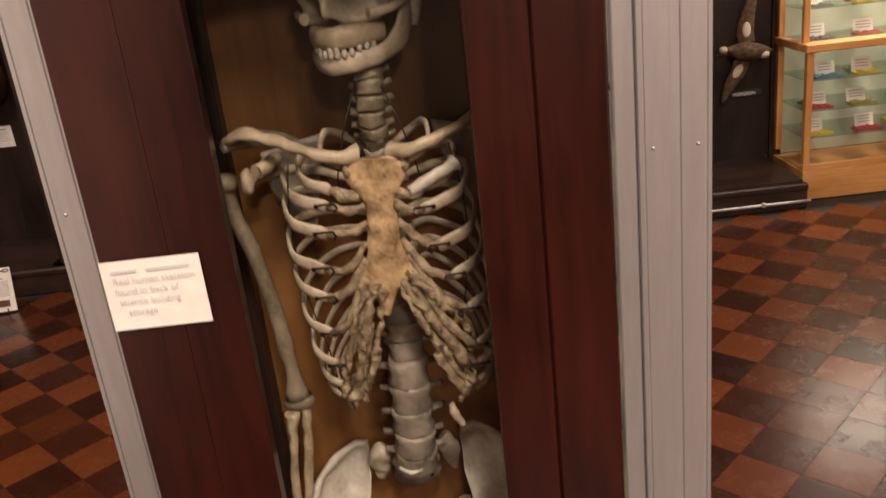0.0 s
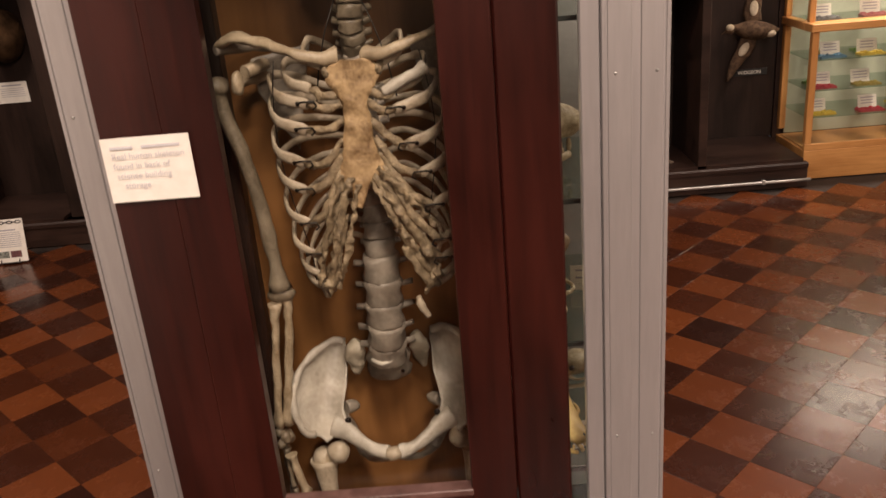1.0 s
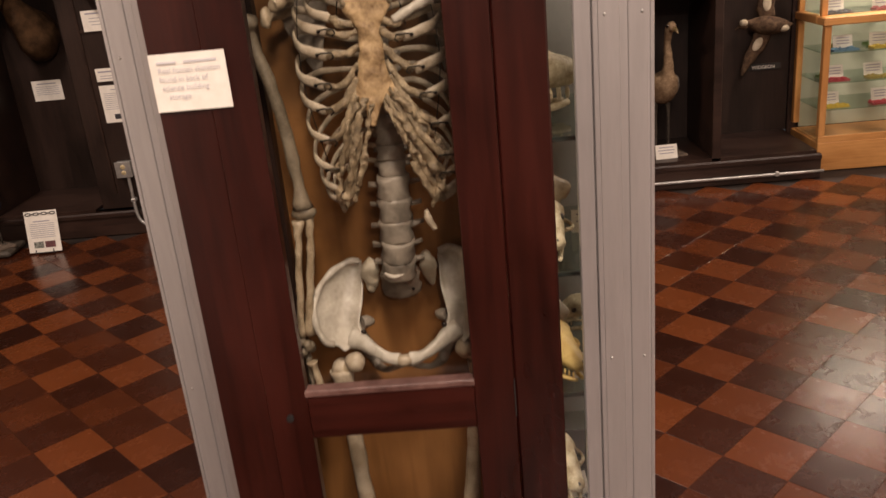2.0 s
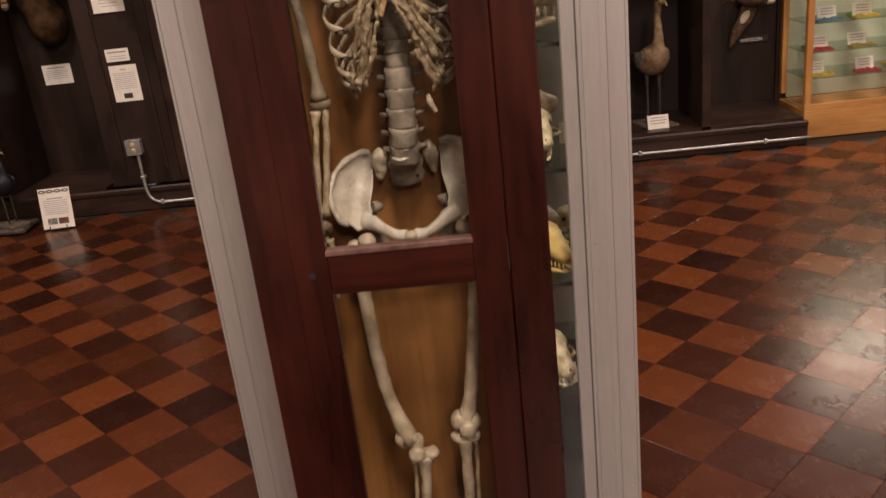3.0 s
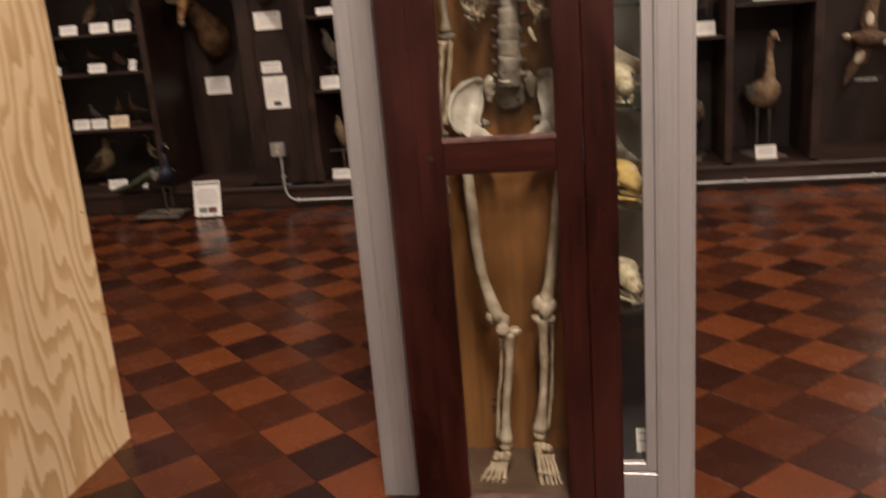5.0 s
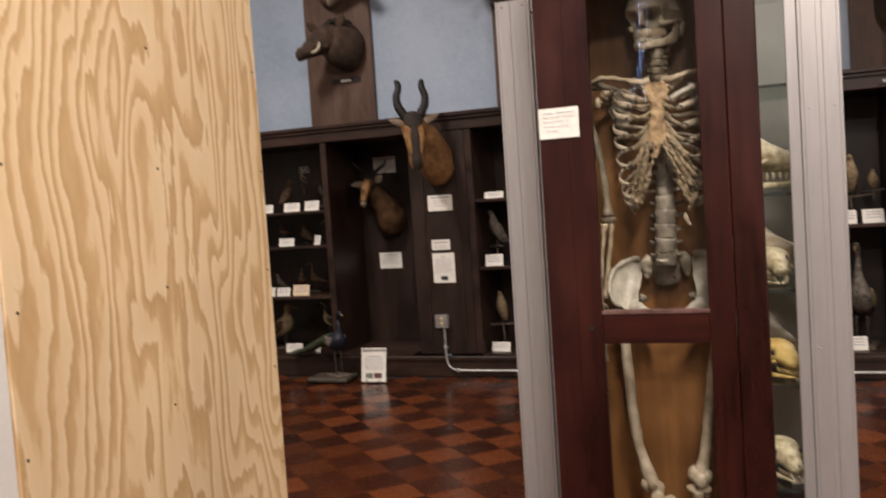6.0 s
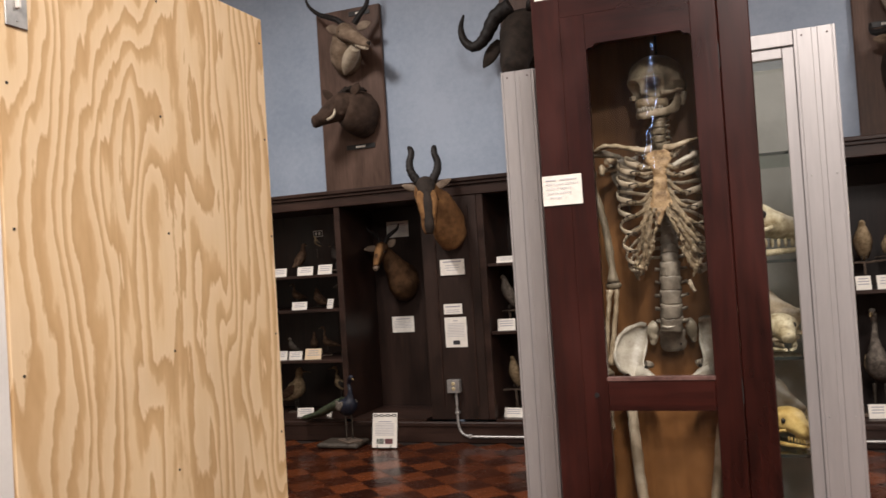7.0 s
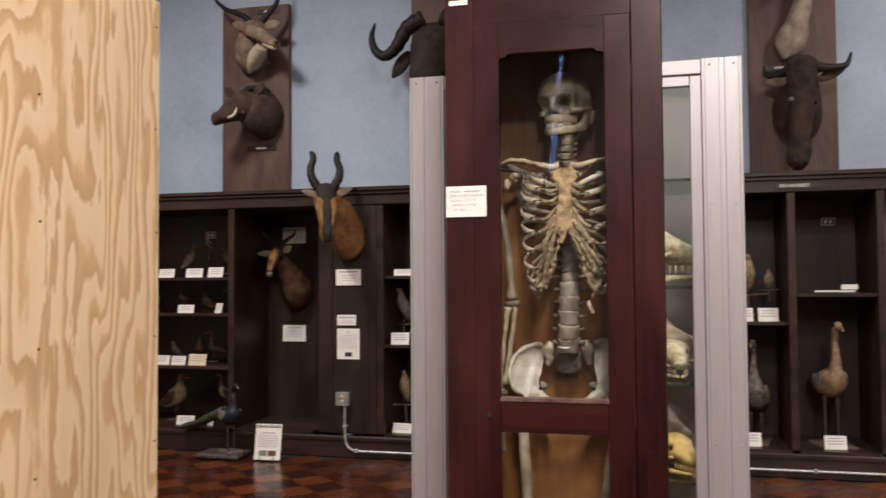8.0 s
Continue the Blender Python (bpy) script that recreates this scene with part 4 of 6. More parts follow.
# pelvis
PCX = 0.0165
for side in (-1, 1):
    def P(d, y, z):
        x = PCX + side * d * 1.05
        return (x, y + 0.042, z - 0.020 + 0.070 * (x - PCX) * max(0.0, min(1.0, (z - 1.13) / 0.10)))
    crest = curve_points([P(0.066, 0.158, 1.272), P(0.086, 0.154, 1.276), P(0.112, 0.134, 1.266), P(0.131, 0.112, 1.248), P(0.1395, 0.092, 1.214), P(0.133, 0.083, 1.178), P(0.124, 0.080, 1.158), P(0.108, 0.090, 1.148), P(0.098, 0.092, 1.134)], 40)
    inner = curve_points([P(0.063, 0.156, 1.262), P(0.064, 0.152, 1.246), P(0.064, 0.146, 1.226), P(0.066, 0.138, 1.206), P(0.070, 0.126, 1.188), P(0.072, 0.117, 1.172), P(0.066, 0.108, 1.156), P(0.056, 0.098, 1.144), P(0.046, 0.088, 1.134)], 40)
    bm = bmesh.new()
    nb = 14
    sheets = []
    for off in (-1, 1):
        g_ = []
        for a, b_ in zip(crest, inner):
            row = []
            for j in range(nb + 1):
                v = j / nb
                p = Vector(a) * (1 - v) + Vector(b_) * v
                hollow = math.sin(math.pi * v) ** 0.8
                p.y += 0.020 * hollow + off * (0.0062 - 0.0034 * hollow + 0.003 * v)
                row.append(bm.verts.new(p))
            g_.append(row)
        for r0, r1 in zip(g_, g_[1:]):
            for j in range(nb):
                f = bm.faces.new((r0[j], r0[j + 1], r1[j + 1], r1[j]))
                f.smooth = True
        sheets.append(g_)
    s0, s1 = sheets
    for j in (0, nb):
        for i in range(len(s0) - 1):
            f = bm.faces.new((s0[i][j], s0[i + 1][j], s1[i + 1][j], s1[i][j]))
            f.smooth = True
    for i in (0, len(s0) - 1):
        for j in range(nb):
            bm.faces.new((s0[i][j], s0[i][j + 1], s1[i][j + 1], s1[i][j]))
    tube(bm, [tuple(c) for c in crest[:34]], [0.0052 + 0.0012 * math.sin(i * 0.5) ** 2 for i in range(34)], 10)
    roughen(bm, 0.0022, 0.022, 9 + side)
    hip = part("hip_blade", bm, BONE_PALE, skel, "pale flared hip blade")
    bm = bmesh.new()
    smooth_tube(bm, [P(0.086, 0.110, 1.148) + (0.016, 0.020), P(0.070, 0.100, 1.143) + (0.012, 0.017), P(0.050, 0.086, 1.133) + (0.009, 0.0125), P(0.028, 0.072, 1.124) + (0.0085, 0.0105), P(0.011, 0.064, 1.123) + (0.0095, 0.0125), P(0.005, 0.063, 1.124) + (0.009, 0.012)], 26, 14)
    roughen(bm, 0.0022, 0.018, 12 + side)
    part("pubic_branch", bm, BONE_PALE, hip)
    bm = smooth_tube(bmesh.new(), [P(0.080, 0.124, 1.150) + (0.015,), P(0.072, 0.142, 1.120) + (0.013,), P(0.062, 0.150, 1.090) + (0.011,), P(0.052, 0.140, 1.074) + (0.010,)], 18, 12)
    smooth_tube(bm, [P(0.052, 0.140, 1.074) + (0.008,), P(0.036, 0.110, 1.082) + (0.0055,), P(0.018, 0.078, 1.104) + (0.006,), P(0.006, 0.066, 1.114) + (0.007,)], 18, 10)
    smooth_tube(bm, [P(0.070, 0.132, 1.166) + (0.011,), P(0.060, 0.140, 1.164) + (0.010,), P(0.054, 0.144, 1.160) + (0.006,)], 10, 10)
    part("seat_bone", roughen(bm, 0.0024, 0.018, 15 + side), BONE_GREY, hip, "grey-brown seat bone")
    # hip hole: a solid dark ball in place of a shaded opening
    part("hole_shade", ball(bmesh.new(), P(0.0655, 0.1015, 1.162), (0.0050, 0.0036, 0.0056), 12, 8), WIRE, hip, "dark ball for the shade in a drilled hole")
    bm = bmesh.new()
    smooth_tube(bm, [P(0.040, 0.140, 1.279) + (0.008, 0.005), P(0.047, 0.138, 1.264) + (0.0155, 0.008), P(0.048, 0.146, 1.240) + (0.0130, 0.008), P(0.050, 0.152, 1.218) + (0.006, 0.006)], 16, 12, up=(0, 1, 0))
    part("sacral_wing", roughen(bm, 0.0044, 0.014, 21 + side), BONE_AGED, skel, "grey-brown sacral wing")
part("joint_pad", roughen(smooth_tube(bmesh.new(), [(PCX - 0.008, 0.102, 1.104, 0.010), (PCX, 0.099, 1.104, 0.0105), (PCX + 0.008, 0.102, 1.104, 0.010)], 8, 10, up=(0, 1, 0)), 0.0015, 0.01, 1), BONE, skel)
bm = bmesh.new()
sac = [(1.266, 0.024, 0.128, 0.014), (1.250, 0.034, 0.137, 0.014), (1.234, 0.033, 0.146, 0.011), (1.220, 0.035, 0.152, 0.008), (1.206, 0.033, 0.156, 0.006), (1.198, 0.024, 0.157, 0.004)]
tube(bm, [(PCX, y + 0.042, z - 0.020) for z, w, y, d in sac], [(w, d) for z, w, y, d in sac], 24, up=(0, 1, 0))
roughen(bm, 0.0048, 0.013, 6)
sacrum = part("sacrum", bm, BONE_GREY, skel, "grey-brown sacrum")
# sacrum hole, again a dark ball for its shade
part("hole_shade", ball(bmesh.new(), (PCX + 0.020, 0.1845, 1.196), (0.003, 0.003, 0.003), 10, 6), WIRE, sacrum)
part("disc_rim", roughen(smooth_tube(bmesh.new(), [(PCX - 0.019, 0.132, 1.249, 0.0022), (PCX - 0.005, 0.122, 1.246, 0.0030), (PCX + 0.009, 0.124, 1.248, 0.0028), (PCX + 0.019, 0.134, 1.252, 0.0016)], 14, 8), 0.001, 0.008, 2), BONE_PALE, sacrum, "pale worn rim")

# legs
LEGS = [
    (-1, [(-0.099, 0.152, 1.068), (-0.094, 0.136, 0.996), (-0.081, 0.106, 0.858), (-0.068, 0.106, 0.757), (-0.040, 0.108, 0.655)], (-0.073, 0.142, 1.086), [(-0.012, 0.106, 0.620), (-0.021, 0.112, 0.50), (-0.032, 0.116, 0.42), (-0.040, 0.116, 0.302)], -0.022, (-0.040, 0.112, 0.288), [(-0.118, 0.050, 0.196), (-0.102, 0.046, 0.190), (-0.084, 0.042, 0.188), (-0.068, 0.042, 0.190), (-0.048, 0.044, 0.192)]),
    (1, [(0.140, 0.152, 1.070), (0.131, 0.136, 0.994), (0.112, 0.106, 0.86), (0.098, 0.106, 0.76), (0.080, 0.104, 0.690)], (0.117, 0.142, 1.098), [(0.076, 0.106, 0.655), (0.073, 0.112, 0.55), (0.066, 0.116, 0.44), (0.052, 0.116, 0.335)], 0.020, (0.052, 0.112, 0.322), [(0.108, 0.050, 0.205), (0.098, 0.046, 0.200), (0.086, 0.044, 0.198), (0.074, 0.044, 0.202), (0.056, 0.046, 0.206)]),
]
for side, fem, head, tib, fib, ank, toes in LEGS:
    k0, k1 = Vector(fem[-1]), Vector(tib[0])
    long_bone("thigh_bone", fem, 0.0142, BONE, 1.55, n=28, head=[(head, 0.0175), (fem[0], (0.017, 0.016, 0.022)), (k0 + Vector((-0.014, 0.0, 0.004)), (0.0165, 0.018, 0.022)), (k0 + Vector((0.014, 0.0, -0.002 if side > 0 else -0.008)), (0.0165, 0.018, 0.022)), (k0 + Vector((0, -0.006, 0.004)), (0.022, 0.014, 0.018))])
    bm = smooth_tube(bmesh.new(), [(*head, 0.013), (*((Vector(head) + Vector(fem[0])) / 2), 0.0115), (*fem[0], 0.014)], 8, 10)
    part("thigh_neck", bm, BONE_TAN, skel)
    part("kneecap", roughen(ball(bmesh.new(), k0 + Vector((0.004 if side > 0 else 0.014, -0.024, -0.006 if side > 0 else -0.022)), (0.018, 0.009, 0.018), 14, 10), 0.002, 0.014, side), BONE, skel)
    long_bone("shin_bone", tib, 0.0112, BONE, 1.9, n=26, head=[(k1 + Vector((-0.013, 0, -0.002)), (0.018, 0.018, 0.012)), (k1 + Vector((0.013, 0, 0.0)), (0.018, 0.018, 0.012)), (Vector(tib[-1]) + Vector((-side * 0.012, 0, -0.006)), (0.009, 0.011, 0.013))])
    long_bone("calf_bone", [(p[0] + fib * (1.0 if i else 1.1), p[1] + 0.012, p[2] - (0.020 if i == 0 else 0.004)) for i, p in enumerate(tib)], 0.0048, BONE_TAN, 1.7, n=22, sides=9)
    bm = bmesh.new()
    rr = random.Random(11 + side)
    a = Vector(ank)
    tm = sum((Vector(t) for t in toes), Vector()) / 5
    ball(bm, a, (0.017, 0.017, 0.014), 12, 8)
    ball(bm, a + Vector((0, 0.030, -0.022)), (0.016, 0.026, 0.018), 12, 8)
    for q in range(7):
        f = 0.16 + 0.05 * (q // 3)
        ball(bm, a.lerp(tm, f + 0.06) + Vector(((q % 3 - 1) * 0.014, 0.004, rr.uniform(-0.004, 0.004))), rr.uniform(0.0095, 0.012), 8, 6)
    roughen(bm, 0.002, 0.012, side)
    part("ankle", bm, BONE_TAN, skel)
    for q, t in enumerate(toes):
        t = Vector(t)
        s = a.lerp(tm, 0.38) + Vector(((q - 2) * 0.0085 * -side, 0.002, 0.0))
        big = (q == 4) if side < 0 else (q == 4)
        m1 = s.lerp(t, 0.60) + Vector((0, -0.003, 0.003))
        long_bone("foot_bone", [s, s.lerp(m1, 0.5) + Vector((0, -0.002, 0.002)), m1], 0.0068 if big else 0.0054, BONE_TAN, 1.5, n=10, sides=8)
        long_bone("toe_bone", [m1.lerp(t, 0.06), m1.lerp(t, 0.5), t], 0.0062 if big else 0.0048, BONE_TAN, 1.4, n=9, sides=8)

# the whole skeleton hangs in the middle of the case's depth
skel.scale = (1.0235, 1.0235, 1.0235)
skel.location = (0.017, 0.1706, 0.161)

# museum stamp on the backing
for z, w in ((0.338, 0.016), (0.316, 0.022), (0.308, 0.012), (0.300, 0.022)):
    part("stamp_bar", B(-0.085 - w / 2, -0.085 + w / 2, CD - 0.0162, CD - 0.0152, z - 0.0028, z + 0.0028), BLACK_INK, case, "dark ink stamp marks")


# ---- paper notes and cards ----
def writing(parent, body, size, at, mat, rot=(90, 0, 0), spread=1.0):
    c = bpy.data.curves.new("writing", "FONT")
    c.body, c.size, c.space_character = body, size, spread
    c.extrude = 0.0001
    c.materials.append(mat)
    tmp = bpy.data.objects.new("writing", c)
    me = bpy.data.meshes.new_from_object(tmp)
    bpy.data.objects.remove(tmp)
    ob = new("writing", me)
    ob.matrix_world = pose(*(Vector(at) - ORIGIN[parent.name]), *rot)
    ob.parent = parent
    return ob


PENCIL = plain("faint_pencil", (0.54, 0.53, 0.56), 0.8)
note = thing("paper_note", (-0.211, -0.001, 1.615), "white handwritten paper note taped to a mahogany case", "note")
bm = bmesh.new()
g_ = [[bm.verts.new((x, -0.0046 - 0.0022 * ((u / 6 - 0.35) ** 2) * (1 if v else 0.3), z)) for u, x in enumerate(np.linspace(-0.262, -0.160, 7))] for v, z in enumerate((1.577, 1.615, 1.653))]
for r0, r1 in zip(g_, g_[1:]):
    for i in range(6):
        bm.faces.new((r0[i], r0[i + 1], r1[i + 1], r1[i]))
res = bmesh.ops.extrude_face_region(bm, geom=bm.faces[:])
bmesh.ops.translate(bm, vec=(0, 0.0004, 0), verts=[e for e in res["geom"] if isinstance(e, bmesh.types.BMVert)])
part("sheet", bm, PAPER, note)
for k, (txt, x, z) in enumerate((("Real human skeleton", -0.252, 1.6285), ("found in back of", -0.252, 1.6170), ("science building", -0.250, 1.6055), ("storage", -0.243, 1.5940))):
    writing(note, txt, 0.0100, (x, -0.0062, z), PENCIL)
for x0_, x1_ in ((-0.252, -0.226), (-0.216, -0.172)):
    part("writing_bar", B(x0_, x1_, -0.0062, -0.0056, 1.6400, 1.6430), PENCIL, note)

rc = random.Random(21)


def card(x, y, z, w, h, lean=12, turn=0.0, mat=None, label="small white printed label card on a dark shelf", lines=3, group="label cards"):
    """A label card standing with its lower edge at z, leaning back."""
    o = thing("label_card", (x, y, z), label, "label card", group)
    m = pose(x, y, z, -lean, 0, turn)
    def put(name, bm, mt):
        bmesh.ops.transform(bm, matrix=m, verts=bm.verts[:])
        part(name, bm, mt, o)
    put("sheet", B(-w / 2, w / 2, -0.0008, 0.0008, 0, h), mat or PAPER)
    for k in range(lines):
        ww = w * rc.uniform(0.30, 0.38)
        zz = h * (0.80 - 0.60 * k / max(1, lines))
        put("print_bar", B(-ww, ww, -0.0016, -0.0010, zz - h * 0.035, zz + h * 0.035), INK)
    return o


def wall_sheet(x, y, z, w, h, name="notice", label="white printed notice on dark walnut panelling", bars=(), picture=None):
    o = thing(name, (x, y, z), label, "notice", "notices on the panelling")
    part("sheet", B(x - w / 2, x + w / 2, y - 0.002, y - 0.0006, z - h / 2, z + h / 2), PAPER, o)
    for zz, ww, hh in bars:
        part("print_bar", B(x - ww / 2, x + ww / 2, y - 0.0028, y - 0.0022, z + zz - hh / 2, z + zz + hh / 2), INK, o)
    if picture:
        px_, pz_, pw_, ph_ = picture
        part("picture", B(x + px_ - pw_ / 2, x + px_ + pw_ / 2, y - 0.003, y - 0.0022, z + pz_ - ph_ / 2, z + pz_ + ph_ / 2), BLACK_INK, o, "small dark printed picture")
    return o


lines4 = [(0.045, 0.16, 0.010), (0.015, 0.12, 0.004), (-0.005, 0.13, 0.004), (-0.025, 0.10, 0.004)]
wall_sheet(-2.165, FRONT - 0.0085, 1.452, 0.214, 0.130, bars=lines4)
wall_sheet(-2.185, FRONT - 0.0005, 1.105, 0.162, 0.085, bars=[(0.02, 0.13, 0.010), (-0.008, 0.11, 0.004), (-0.024, 0.12, 0.004)])
wall_sheet(-2.170, FRONT - 0.0005, 0.912, 0.192, 0.248, bars=[(0.095, 0.04, 0.006)] + [(0.07 - 0.013 * k, 0.15, 0.003) for k in range(9)], picture=(0.0, -0.085, 0.06, 0.034))
for zc in (0.951, 1.842):
    wall_sheet(-2.935, YB - 0.0405, zc, 0.222, 0.148, bars=[(0.05, 0.14, 0.008)] + [(0.028 - 0.014 * k, 0.17, 0.003) for k in range(5)], label="white printed notice on an alcove back board")
for x, z in ((-3.78, 1.862), (1.58, 1.862)):
    o = wall_sheet(x, YB - 0.0405, z, 0.10, 0.06, "number_plate", "small framed number plate on an alcove back")
    part("frame", B(x - 0.045, x + 0.045, YB - 0.0440, YB - 0.0437, z - 0.024, z + 0.024), BLACK, o)
    for dx in (-0.02, 0.016):
        part("digit_bar", B(x + dx - 0.010, x + dx + 0.010, YB - 0.0450, YB - 0.0442, z - 0.014, z + 0.014), PAPER, o)

# left alcove cards, shelf by shelf
CY0 = 4.53
for x, z, w, h, tn in ((-3.89, 1.462, 0.150, 0.078, 0), (-3.62, 1.462, 0.155, 0.080, 3), (-3.42, 1.462, 0.150, 0.088, -6), (-4.25, 1.462, 0.15, 0.08, 0),
                       (-3.70, 1.155, 0.150, 0.072, 2), (-3.39, 1.155, 0.085, 0.086, -25), (-4.1, 1.155, 0.15, 0.07, 0),
                       (-3.93, 0.705, 0.145, 0.082, 0), (-3.77, 0.705, 0.135, 0.078, 0), (-4.15, 0.705, 0.14, 0.08, 0),
                       (-3.70, 0.193, 0.160, 0.078, 5), (-3.46, 0.193, 0.075, 0.098, -30)):
    card(x, CY0, z, w, h, 14, tn)
card(-3.59, CY0, 0.705, 0.165, 0.098, 16, 0, CREAM_PAPER, "cream printed label card on a dark shelf")
for x, z, w, h, tn in ((-1.73, 1.462, 0.16, 0.055, 0), (-1.76, 0.905, 0.145, 0.098, 10), (-1.75, 0.193, 0.165, 0.078, -8)):
    card(x, CY0, z, w, h, 16, tn)
for x, z, w, h in ((1.055, 1.105, 0.14, 0.10), (0.90, 1.105, 0.10, 0.10), (0.93, 0.193, 0.12, 0.10), (1.49, 0.193, 0.150, 0.098)):
    card(x, CY0, z, w, h, 14, 4)
o = thing("shelf_sign", (1.50, CY0, 1.31), "low white lettered strip on a dark shelf", "sign")
part("strip", B(1.35, 1.66, CY0 - 0.004, CY0, 1.311, 1.336), BLACK, o)
part("letter_bar", B(1.37, 1.64, CY0 - 0.006, CY0 - 0.0045, 1.318, 1.330), PAPER, o)
part("card", B(1.55, 1.66, CY0 + 0.002, CY0 + 0.004, 1.337, 1.372), PAPER, o)

# ---- outlet box, conduits ----
out = thing("outlet_box", (-2.205, FRONT, 0.472), "galvanised surface outlet box with ivory sockets", "outlet")
part("box_body", B(-2.257, -2.153, FRONT - 0.055, FRONT - 0.0005, 0.420, 0.524, bevel=0.004), STEEL, out)
part("cover", B(-2.259, -2.151, FRONT - 0.0575, FRONT - 0.0555, 0.418, 0.526, bevel=0.001), STEEL, out)
IVORY = plain("ivory_plastic", (0.55, 0.45, 0.26), 0.4)
for dz in (-0.020, 0.020):
    so = part("socket", ball(bmesh.new(), (-2.205, FRONT - 0.0575, 0.472 + dz), (0.017, 0.003, 0.0155), 14, 8), IVORY, out, "ivory socket")
    for dx in (-0.006, 0.006):
        part("slot", B(-2.205 + dx - 0.0012, -2.205 + dx + 0.0012, FRONT - 0.0612, FRONT - 0.0602, 0.472 + dz - 0.004, 0.472 + dz + 0.004), BLACK, so)
con = thing("conduit", (-2.1, FRONT - 0.02, 0.05), "thin grey steel conduit bent along the plinth", "conduit")
yc = FRONT - 0.033
part("pipe", smooth_tube(bmesh.new(), [(-2.190, yc, 0.418, 0.011), (-2.190, yc, 0.25, 0.011), (-2.186, yc, 0.150, 0.011), (-2.165, yc, 0.092, 0.011), (-2.120, yc, 0.063, 0.011), (-2.05, yc, 0.056, 0.011), (-1.6, yc, 0.056, 0.011), (0.2, yc, 0.056, 0.011), (2.51, yc, 0.056, 0.011)], 120, 10), STEEL, con)
for x in (-2.09, -1.0, 0.4, 1.33, 2.2):
    part("strap", B(x - 0.012, x + 0.012, yc - 0.013, yc + 0.0105, 0.042, 0.076, bevel=0.003), STEEL, con)
part("strap", B(-2.206, -2.174, yc - 0.013, yc + 0.031, 0.24, 0.262, bevel=0.003), STEEL, con)

# ---- floor sign with chain print ----
sign = thing("floor_sign", (-2.75, 4.15, 0), "white printed sign with chain border on black easel", "sign")
sm = pose(-2.75, 4.15, 0.012, -12, 0, 4)


def tilt(name, bm, mat, label="", parent=None):
    bmesh.ops.transform(bm, matrix=sm, verts=bm.verts[:])
    return part(name, bm, mat, parent or sign, label)


tilt("sheet", B(-0.108, 0.108, -0.002, 0.002, 0.0, 0.279), PAPER)
for k in range(4):
    bm = bmesh.new()
    ring = [(-0.081 + 0.054 * k + 0.018 * math.cos(a), -0.004, 0.259 + 0.0085 * math.sin(a)) for a in np.linspace(0, 2 * math.pi, 17)]
    tube(bm, ring, 0.0030, 6, caps=False)
    tilt("chain_link", bm, BLACK_INK)
for k in range(3):
    tilt("chain_link", B(-0.054 + 0.054 * k - 0.014, -0.054 + 0.054 * k + 0.014, -0.006, -0.0035, 0.256, 0.262), BLACK_INK)
tilt("print_bar", B(-0.055, 0.055, -0.0034, -0.0022, 0.205, 0.213), INK)
for k in range(8):
    tilt("print_bar", B(-0.082, 0.082, -0.0034, -0.0022, 0.19 - 0.013 * k, 0.1935 - 0.013 * k), INK)
tilt("picture", B(-0.070, -0.006, -0.0036, -0.0022, 0.030, 0.072), mottled("photo_green", (0.03, 0.04, 0.03), (0.35, 0.36, 0.32), 60, 0.6), "small printed photograph")
tilt("picture", B(0.004, 0.072, -0.0036, -0.0022, 0.030, 0.072), mottled("photo_red", (0.05, 0.015, 0.02), (0.20, 0.08, 0.08), 60, 0.6), "small printed photograph")
bm = B(-0.06, 0.06, -0.016, 0.004, -0.006, 0.0, bevel=0.001)
for x in (-0.058, 0.058):
    box(bm, x - 0.003, x + 0.003, -0.018, -0.014, -0.010, 0.020)
    box(bm, x - 0.003, x + 0.003, 0.004, 0.009, -0.008, 0.16)
tilt("easel", bm, BLACK, "black wire easel")

# ---- mounted heads ----
FAWN = mottled("fawn_fur", (0.085, 0.040, 0.014), (0.225, 0.115, 0.044), 14, 0.8, bumps=0.7, fine=190, dist=0.004, spec=0.2)
DEEP_FAWN = mottled("deep_fawn_fur", (0.030, 0.015, 0.007), (0.105, 0.056, 0.026), 14, 0.85, bumps=0.7, fine=190, dist=0.004, spec=0.15)
ORANGE_FUR = mottled("orange_fur", (0.12, 0.058, 0.020), (0.27, 0.145, 0.056), 18, 0.8, bumps=0.6, fine=190, dist=0.003, spec=0.2)
PALE_FUR = mottled("pale_buff_fur", (0.18, 0.14, 0.105), (0.38, 0.315, 0.25), 12, 0.85, bumps=0.7, fine=170, dist=0.004, spec=0.2)
ASH_FUR = mottled("ash_fawn_fur", (0.105, 0.070, 0.045), (0.27, 0.205, 0.145), 12, 0.85, bumps=0.7, fine=170, dist=0.004, spec=0.2)
GREY_FUR = mottled("grey_brown_fur", (0.12, 0.085, 0.06), (0.30, 0.24, 0.18), 12, 0.85, bumps=0.7, fine=170, dist=0.004, spec=0.2)
DARK_FUR = mottled("dark_fur", (0.012, 0.009, 0.007), (0.040, 0.029, 0.022), 12, 0.8, bumps=0.7, fine=150, dist=0.005, spec=0.25)
BROWN_FUR = mottled("brown_fur", (0.026, 0.016, 0.011), (0.075, 0.048, 0.034), 12, 0.85, bumps=0.7, fine=150, dist=0.005, spec=0.2)
SOOT_FUR = mottled("sooty_fur", (0.015, 0.010, 0.0075), (0.052, 0.034, 0.025), 12, 0.85, bumps=0.7, fine=150, dist=0.005, spec=0.15)
